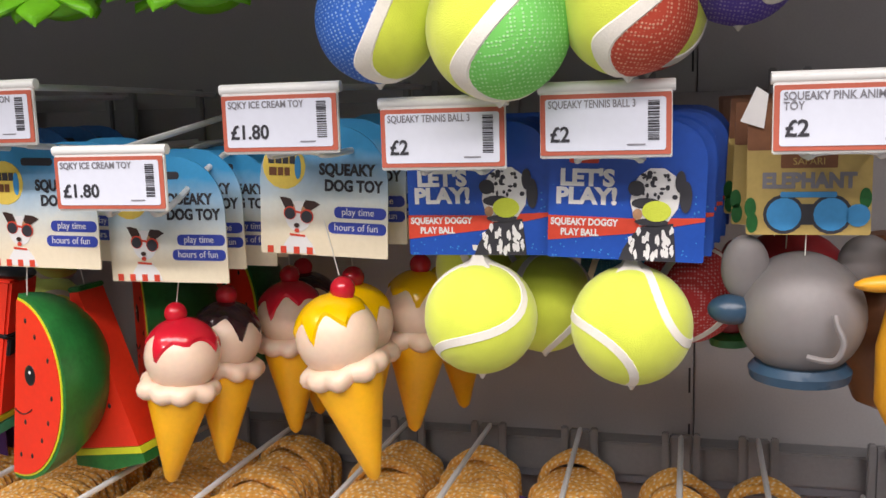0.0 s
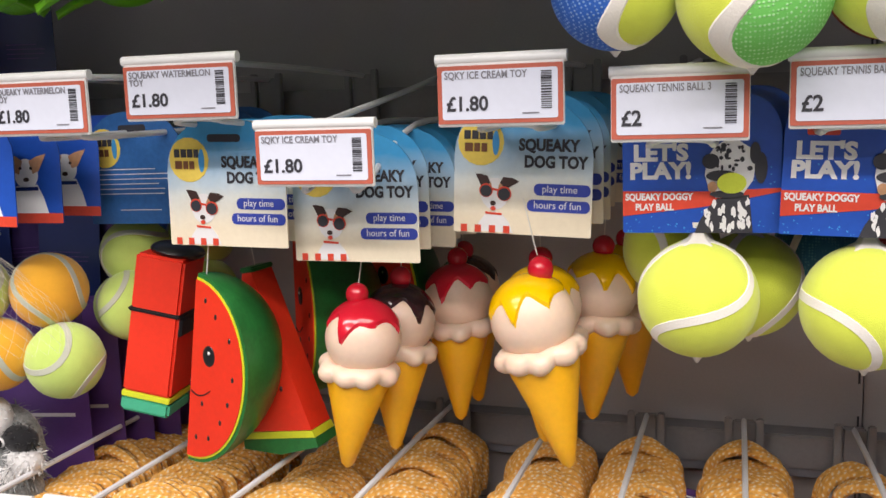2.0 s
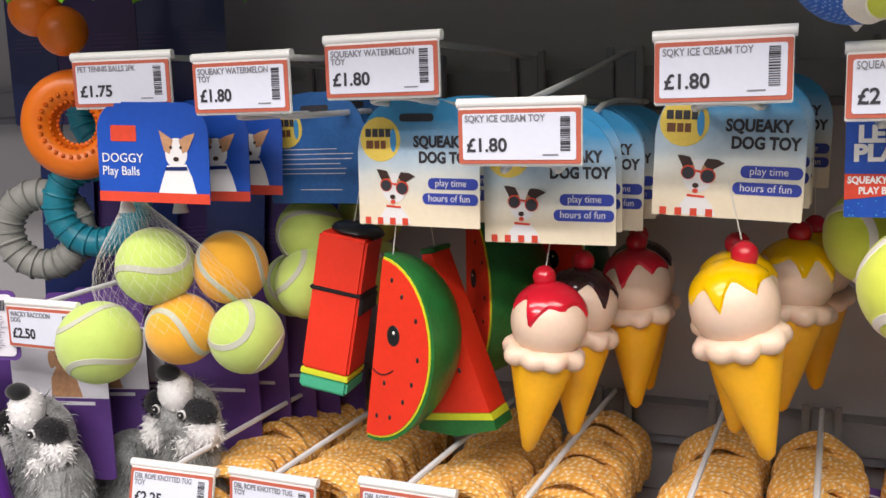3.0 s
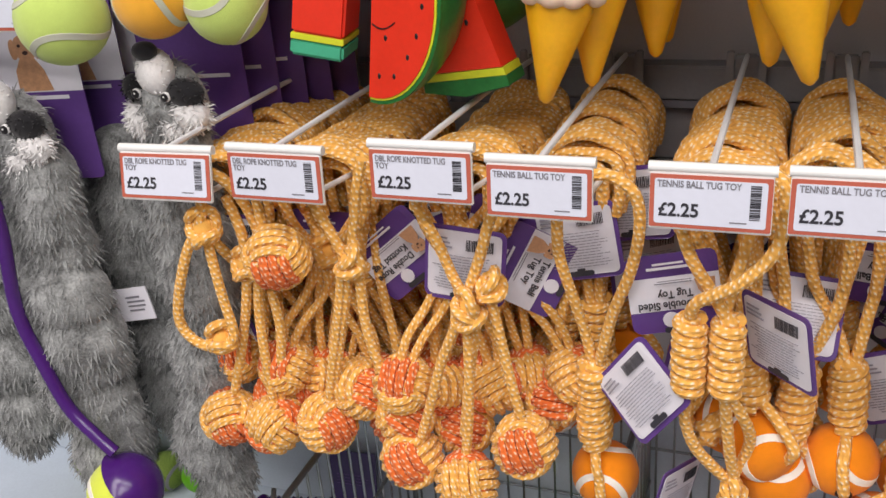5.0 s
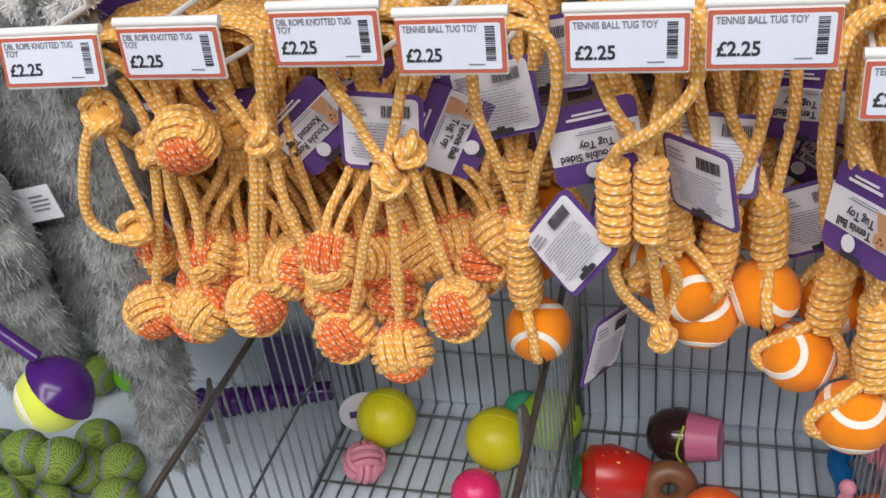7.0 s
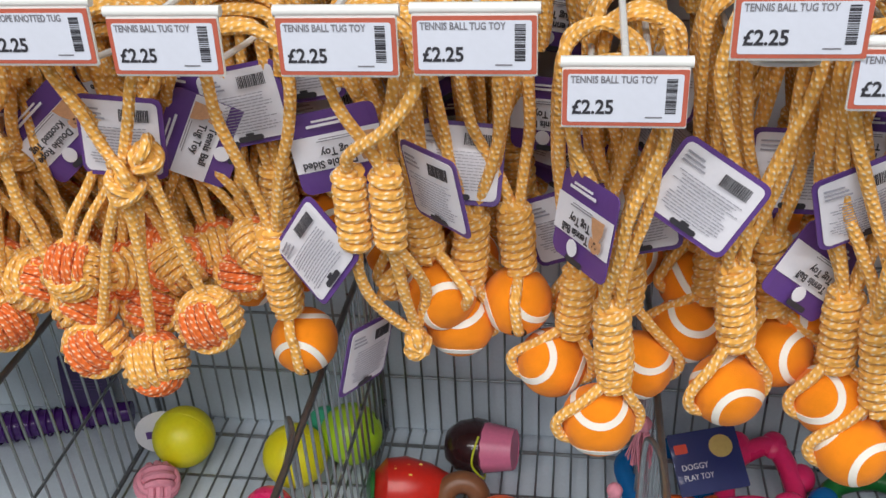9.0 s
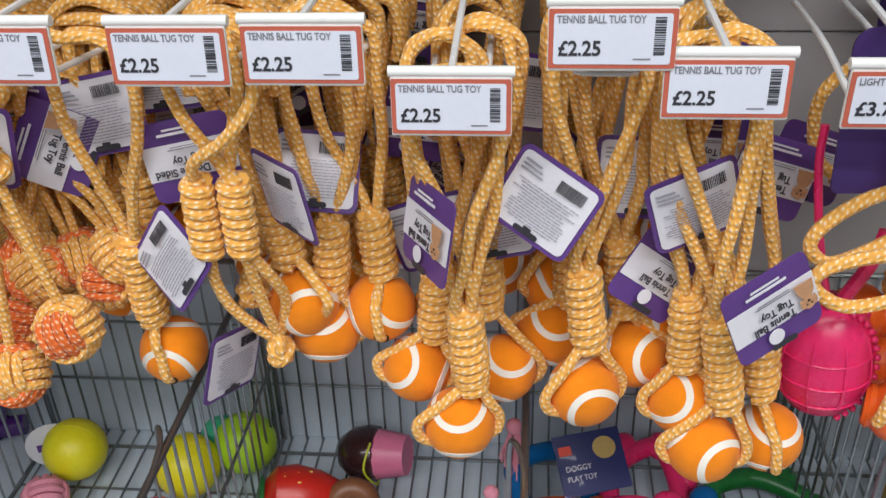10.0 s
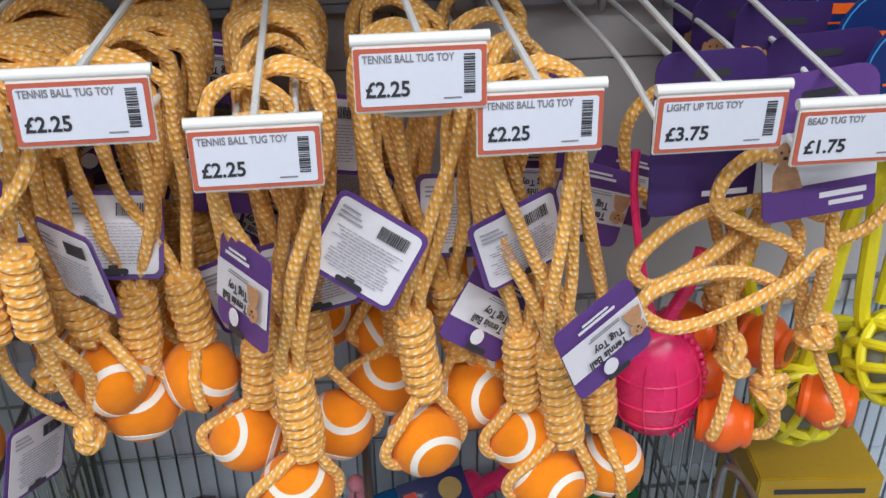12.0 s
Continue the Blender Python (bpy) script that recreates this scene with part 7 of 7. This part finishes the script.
# ball launcher with its ball
M["purple_plastic"] = mat("glossy_purple_plastic", (0.07, 0.015, 0.17), 0.22, var=0.15)
t = thing("ball_launcher", "glossy purple plastic ball launcher hanging with tennis ball", "ball launcher")
part("handle", MB().tube(spline([(-0.335, -0.015, 1.02), (-0.318, -0.02, 0.98), (-0.312, -0.02, 0.934), (-0.321, -0.02, 0.861), (-0.31, -0.02, 0.81), (-0.298, -0.02, 0.774), (-0.28, -0.02, 0.752), (-0.262, -0.02, 0.735)], 8), [0.0055] * 57, 10), M["purple_plastic"], t)
part("grip", MB().tube(spline([(-0.338, -0.015, 1.03), (-0.325, -0.02, 0.99), (-0.314, -0.02, 0.945)], 6), 0.0085, 10), M["purple_plastic"], t)
cup = MB()
verts, faces = [], []
n, k = 24, 10
for i in range(k + 1):
    th = radians(78) * i / k
    for j in range(n):
        a = 2 * math.pi * j / n
        q = 0.0315 + (0.002 if i == k else 0)
        verts.append((q * math.sin(th) * math.cos(a), q * math.sin(th) * math.sin(a), q * math.cos(th)))
for i in range(k):
    faces += [(i * n + j, (i + 1) * n + j, (i + 1) * n + (j + 1) % n, i * n + (j + 1) % n) for j in range(n)]
mm = pose(-0.2605, -0.021, 0.698, -25, 52, 0)
part("cup", MB().add([mm @ Vector(v) for v in verts], faces), M["purple_plastic"], t)
b = part("tennis_ball", MB().ball((-0.2615, -0.022, 0.697), 0.0295, 28, 18), M["felt_yellow"], t, "yellow tennis ball")
part("seam", seam_band(0.0295, 0.006, pose(-0.2615, -0.022, 0.697, 60, 20, 0)), M["seam_white"], b)

# ---- wire baskets on the base shelf ----
X_DIV = (-0.155, 0.12, 0.395, 0.67)
ZB, ZR = 0.4095, 0.655


def wire(mb, a, b, r=0.0014):
    return mb.tube([a, b], r, 6)


for k, x in enumerate(X_DIV + (0.94,)):
    d = thing("basket_divider", "zinc wire divider panel of a shop basket", "basket divider", None, "wire basket dividers")
    part("frame", MB().tube(spline([(x, 0.308, ZB), (x, 0.308, 0.58), (x, 0.306, ZR - 0.004), (x, 0.292, ZR), (x, 0.1, ZR), (x, -0.02, ZR), (x, -0.075, ZR), (x, -0.088, ZR - 0.012), (x, -0.1, 0.52), (x, -0.11, ZB)], 4), 0.0032, 8), M["chrome"], d)
    part("frame_rail", MB().tube([(x, 0.305, ZB + 0.003), (x, -0.11, ZB + 0.003)], 0.0026, 8).tube([(x + 0.003, 0.305, 0.53), (x + 0.003, -0.098, 0.53)], 0.0018, 6), M["chrome"], d)
    for i in range(19):
        y = 0.288 - 0.02 * i
        part("wire", wire(MB(), (x, y, ZB), (x, y, ZR)), M["chrome"], d)
    part("hook_end", MB().tube(spline([(x - 0.012, 0.05, ZR - 0.07), (x - 0.012, 0.05, ZR - 0.004), (x - 0.008, 0.046, ZR + 0.008), (x - 0.002, 0.03, ZR + 0.006), (x, 0.0, ZR)], 5), 0.0024, 8), M["chrome"], d)
for k in range(4):
    x0, x1 = (X_DIV + (0.94,))[k], (X_DIV + (0.94,))[k + 1]
    b = thing("wire_basket", "zinc wire basket tray standing on the base shelf", "basket", None, "wire baskets")
    for i in range(15):
        x = x0 + (x1 - x0) * (i + 0.5) / 15
        part("wire", MB().tube(spline([(x, 0.306, 0.65), (x, 0.306, 0.48), (x, 0.304, ZB + 0.008), (x, 0.292, ZB + 0.002), (x, 0.1, ZB + 0.002), (x, -0.12, ZB + 0.002)], 4), 0.0013, 6), M["chrome"], b)
    for i, (y, z, r) in enumerate(((0.3085, 0.65, 0.0028), (0.3085, 0.57, 0.0016), (0.3085, 0.49, 0.0016), (0.285, ZB, 0.0022), (0.22, ZB, 0.0016), (0.17, ZB, 0.0016), (0.1, ZB, 0.0022), (0.02, ZB, 0.0016), (-0.06, ZB, 0.0022))):
        part("cross_wire", wire(MB(), (x0, y, z), (x1, y, z), r), M["chrome"], b)

# ---- things in the baskets ----
M["ball_yellow"] = mat("yellow_rubber_ball", (0.74, 0.68, 0.012), 0.42, var=0.1, sss=0.1)
M["ball_lime"] = mat("lime_rubber_ball", (0.38, 0.62, 0.02), 0.42, var=0.1, sss=0.1)
M["pink_yarn"] = mat("pink_yarn", (0.72, 0.28, 0.36), 0.85, var=0.15, bump=0.3)
M["cup_pink"] = mat("pink_vinyl", (0.75, 0.2, 0.35), 0.4)
M["strawberry"] = mat("strawberry_vinyl", (0.55, 0.02, 0.012), 0.32, var=0.15, coat=0.2)


def plain_ball(x, y, r, m, label, z=None):
    t = thing("rubber_ball", label, "ball", pose(x, y, (z or ZB + 0.003 + r)), "loose rubber balls")
    part("body", MB().ball((0, 0, 0), r, 32, 20), M[m], t)
    part("mould_line", MB().tube([(1.0005 * r * math.cos(a), 0.3 * r * math.cos(a) * 0, 1.0005 * r * math.sin(a)) for a in (2 * math.pi * i / 36 for i in range(36))], 0.0003, 4, closed=True), M[m], t)
    return t


plain_ball(-0.093, 0.24, 0.034, "ball_yellow", "plain yellow rubber ball lying in a wire basket")
plain_ball(0.039, 0.222, 0.0345, "ball_yellow", "plain yellow rubber ball lying beside a divider")
plain_ball(0.058, 0.28, 0.0235, "melon_mint", "green tennis ball lying at the back of a basket")
plain_ball(0.092, 0.26, 0.034, "ball_lime", "plain lime green rubber ball lying in a wire basket")
plain_ball(0.03, 0.15, 0.026, "pink_rubber", "plain hot pink rubber ball lying in a wire basket")
t = thing("round_label", "round white card label behind a yellow ball", "label", pose(-0.123, 0.25, ZB + 0.032, 0, 0, 20))
part("card", MB().plate(disc(0, 0, 0.03, 0.03, 26), -0.0005, 0.0005), M["tag_white"], t, smooth=False)
part("print_bar", MB().box(-0.018, 0.0, -0.001, -0.0007, -0.006, 0.004), M["purple"], t, smooth=False)
t = thing("yarn_ball", "pink knotted yarn ball lying in a wire basket", "ball", pose(-0.102, 0.18, ZB + 0.026))
fist_faces_mb = fist_faces(MB().ball((0, 0, 0), 0.018, 14, 10), "xXyYzZ", (0, 0, 0), 0.0205, 0.0042, 3, Euler((0.4, 0.3, 0.5)).to_matrix())
part("yarn", fist_faces_mb, M["pink_yarn"], t)
t = thing("strawberry_toy", "red vinyl strawberry dog toy lying in a basket", "dog toy", pose(0.168, 0.19, ZB + 0.034, 0, -80, 12))
part("body", MB().lathe([(0.002, -0.05), (0.014, -0.044), (0.026, -0.02), (0.032, 0.005), (0.029, 0.025), (0.016, 0.036), (0.004, 0.038)], 28), M["strawberry"], t)
pips = MB()
rnd = random.Random(5)
for i in range(26):
    a, h = rnd.uniform(0, 6.28), rnd.uniform(-0.038, 0.025)
    q = 0.0325 * (1 - max(0, (-h) / 0.055)) ** 0.75 if h < 0 else 0.0315 - 0.0035 * (h / 0.025)
    pips.ball((q * math.cos(a), q * math.sin(a), h), (0.0012, 0.0012, 0.0022), 6, 5)
part("pip", pips, M["logo_yellow"], t)
part("leaf", MB().lathe([(0.003, 0.036), (0.018, 0.037), (0.02, 0.041), (0.004, 0.044)], 10), M["melon_green"], t)
t = thing("cupcake_toy", "chocolate and pink vinyl cupcake dog toy lying sideways", "dog toy", pose(0.229, 0.258, ZB + 0.031, 0, 84, -8))
part("case", MB().lathe([(0.02, 0.042), (0.021, 0.043), (0.027, 0.008), (0.02, 0.004)], 28, wob=lambda a, q, h: (q * (1 + 0.03 * math.sin(12 * a)) * math.cos(a), q * (1 + 0.03 * math.sin(12 * a)) * math.sin(a), h)), M["cup_pink"], t)
part("icing", MB().lathe([(0.004, -0.034), (0.018, -0.03), (0.027, -0.018), (0.031, 0.0), (0.0295, 0.01), (0.024, 0.012)], 28), M["vinyl_choc"], t, "dark chocolate icing")
part("string", MB().tube(spline([(0.031, 0.0, 0.006), (0.02, -0.026, 0.012), (-0.006, -0.032, 0.004), (-0.028, -0.014, 0.01)], 6), 0.0012, 6), M["melon_lime"], t)
t = thing("donut_toy", "brown vinyl ring dog toy lying beside a strawberry", "dog toy", pose(0.222, 0.185, ZB + 0.028, 60, 20, 0))
part("ring", MB().tube([(0.018 * math.cos(a), 0.018 * math.sin(a), 0) for a in (2 * math.pi * i / 28 for i in range(28))], 0.0115, 12, closed=True), M["brown"], t)
plain_ball(0.266, 0.14, 0.034, "orange_bead", "plain orange rubber ball lying in a wire basket")

# blue, pink and orange flat toys with a card
M["blue_rubber"] = mat("blue_rubber", (0.005, 0.14, 0.42), 0.25, var=0.15)


def flat_ring_toy(m, colour, label):
    t = thing("chew_toy", label, "dog toy", m, "chew toys")
    o = [(0.05 * math.cos(a) * (1 + 0.14 * math.cos(3 * a)), 0.036 * math.sin(a), 0) for a in (2 * math.pi * i / 40 for i in range(40))]
    part("ring", MB().tube(o, 0.0105, 10, closed=True), M[colour], t)
    for q in (-1, 0, 1):
        part("lobe", MB().ball((0.06 * math.cos(q * 0.9), 0.045 * math.sin(q * 0.9), 0), (0.017, 0.014, 0.011), 14, 10), M[colour], t)
    return t


flat_ring_toy(pose(0.43, 0.235, 0.432, 20, 6, 20), "blue_rubber", "blue rubber ring chew toy lying in a basket")
flat_ring_toy(pose(0.52, 0.225, 0.437, 18, -8, 70), "pink_rubber", "hot pink rubber chew toy lying in a basket")
flat_ring_toy(pose(0.435, 0.16, 0.432, 10, 0, 0), "orange_bead", "orange rubber chew toy lying in a basket")
flat_ring_toy(pose(0.57, 0.16, 0.437, 12, 4, 40), "blue_rubber", "blue rubber ring chew toy lying in a basket")
flat_ring_toy(pose(0.63, 0.21, 0.432, 12, 4, 10), "melon_green", "green rubber chew toy lying in a basket")
flat_ring_toy(pose(0.5, 0.13, 0.462, 30, 4, 10), "pink_rubber", "hot pink rubber chew toy lying in a basket")
t = thing("toy_card", "navy card reading doggy play toy, lying in basket", "toy card", pose(0.462, 0.21, 0.487, -52, 0, 18), "loose cards")
b = part("card", MB().plate(rounded(-0.035, 0.035, -0.03, 0.03, 0.002), -0.0005, 0.0005), M["navy_card"], t, smooth=False)
lettering("DOGGY", 0.0078, M["tag_white"], b, -0.028, -0.0009, -0.006, 0.95)
lettering("PLAY TOY", 0.0078, M["tag_white"], b, -0.028, -0.0009, -0.016, 0.85)
part("brand_block", MB().plate(rounded(-0.031, -0.018, 0.01, 0.019, 0.001), -0.0009, -0.0006), M["red_print"], b, smooth=False)
part("picture", MB().plate(disc(0.016, 0.012, 0.012, 0.011), -0.0009, -0.0006), M["tan"], b, smooth=False)
t = thing("toy_card", "navy card of a chew toy standing in basket", "toy card", pose(0.575, 0.13, 0.472, -40, 0, -12), "loose cards")
b = part("card", MB().plate(rounded(-0.035, 0.035, -0.03, 0.03, 0.002), -0.0005, 0.0005), M["navy_card"], t, smooth=False)
lettering("DOGGY", 0.0078, M["tag_white"], b, -0.028, -0.0009, -0.006, 0.95)
lettering("PLAY TOY", 0.0078, M["tag_white"], b, -0.028, -0.0009, -0.016, 0.85)
t = thing("plush_bundle", "black plush dog toy lying at the front of basket", "dog toy", pose(0.645, 0.14, 0.462))
mb = MB().ball((0, 0, 0), (0.035, 0.03, 0.03), 16, 12)
part("body", fur(mb, (0, 0, 0), (0.035, 0.03, 0.03), 500, 0.012, random.Random(8), 0.1), M["fur_black"], t)
# pink tassels hanging on the divider
t = thing("rope_tassel", "pink frayed rope tassel hanging beside a divider", "rope tassel")
for cx, cz in ((0.386, 0.63), (0.367, 0.553)):
    rnd = random.Random(int(cx * 1000))
    mb = MB()
    for i in range(60):
        a = rnd.uniform(0, 6.28)
        mb.tube(spline([(cx, 0.1, cz), (cx + 0.006 * math.cos(a), 0.1 + 0.006 * math.sin(a), cz - 0.015), (cx + 0.014 * math.cos(a) * rnd.random(), 0.1 + 0.014 * math.sin(a) * rnd.random(), cz - rnd.uniform(0.035, 0.05))], 3), 0.0006, 4)
    part("tassel", mb.ball((cx, 0.1, cz), 0.007, 10, 8), M["pink_yarn"], t)

# purple launcher lying on the shelf by the first basket
t = thing("ball_launcher", "purple ribbed plastic launcher lying on the base shelf", "ball launcher")
part("handle", MB().tube([(-0.34, 0.255, 0.424), (-0.265, 0.278, 0.424), (-0.185, 0.3, 0.424)], [0.019, 0.014, 0.012], 12), M["purple_plastic"], t)
rb = MB()
for i in range(16):
    f = i / 16
    c = Vector((-0.34 + 0.145 * f, 0.255 + 0.042 * f, 0.424))
    d = Vector((0.96, 0.28, 0)).normalized()
    e1, e2 = d.cross(Vector((0, 0, 1))), Vector((0, 0, 1))
    q = 0.0192 - 0.0066 * f
    rb.tube([c + q * (math.cos(a) * e1 + math.sin(a) * e2) for a in (2 * math.pi * j / 14 for j in range(14))], 0.0012, 5, closed=True)
part("rib", rb, M["purple_plastic"], t)
part("rim", MB().tube([(-0.342, 0.254 + 0.018 * math.cos(a), 0.424 + 0.02 * math.sin(a)) for a in (2 * math.pi * j / 20 for j in range(20))], 0.003, 8, closed=True), M["purple_plastic"], t)
side_card(pose(-0.23, 0.3, 0.49, -12, 0, 4), 0.06, 0.055, "purple_dark", "purple card of a launcher standing on base shelf")

# green netted tennis balls heaped on the shelf
M["net_green"] = net_mat("green_netted_felt", (0.25, 0.38, 0.06), (0.02, 0.035, 0.01), 0.85, True)
rnd = random.Random(12)
spots = []
for iy in range(4):
    for ix in range(5):
        spots.append((-0.385 - 0.055 * ix + 0.02 * (iy % 2) + rnd.uniform(-0.006, 0.006), 0.14 - 0.05 * iy + rnd.uniform(-0.006, 0.006) + (0.04 if ix == 1 else 0), 0.429))
for ix in range(4):
    spots.append((-0.43 - 0.05 * ix, 0.115 + rnd.uniform(-0.02, 0.01), 0.467))
    spots.append((-0.46 - 0.05 * ix, 0.045 + rnd.uniform(-0.01, 0.01), 0.468))
spots += [(-0.505, 0.285, 0.43), (-0.56, 0.29, 0.43), (-0.53, 0.24, 0.43), (-0.535, 0.275, 0.473), (-0.62, 0.28, 0.43)]
for x, y, z in spots:
    t = thing("tennis_ball", "green tennis ball in dark net heaped on base shelf", "ball", pose(x, y, z, rnd.uniform(0, 90), rnd.uniform(0, 90), 0), "netted green balls")
    part("felt", MB().ball((0, 0, 0), 0.0265, 24, 16), M["net_green"], t)
    part("seam", seam_band(0.0265, 0.005), M["ink_grey"], t)
plain_ball(-0.45, 0.285, 0.024, "lime_rubber", "lime green rubber ball lying on base shelf")
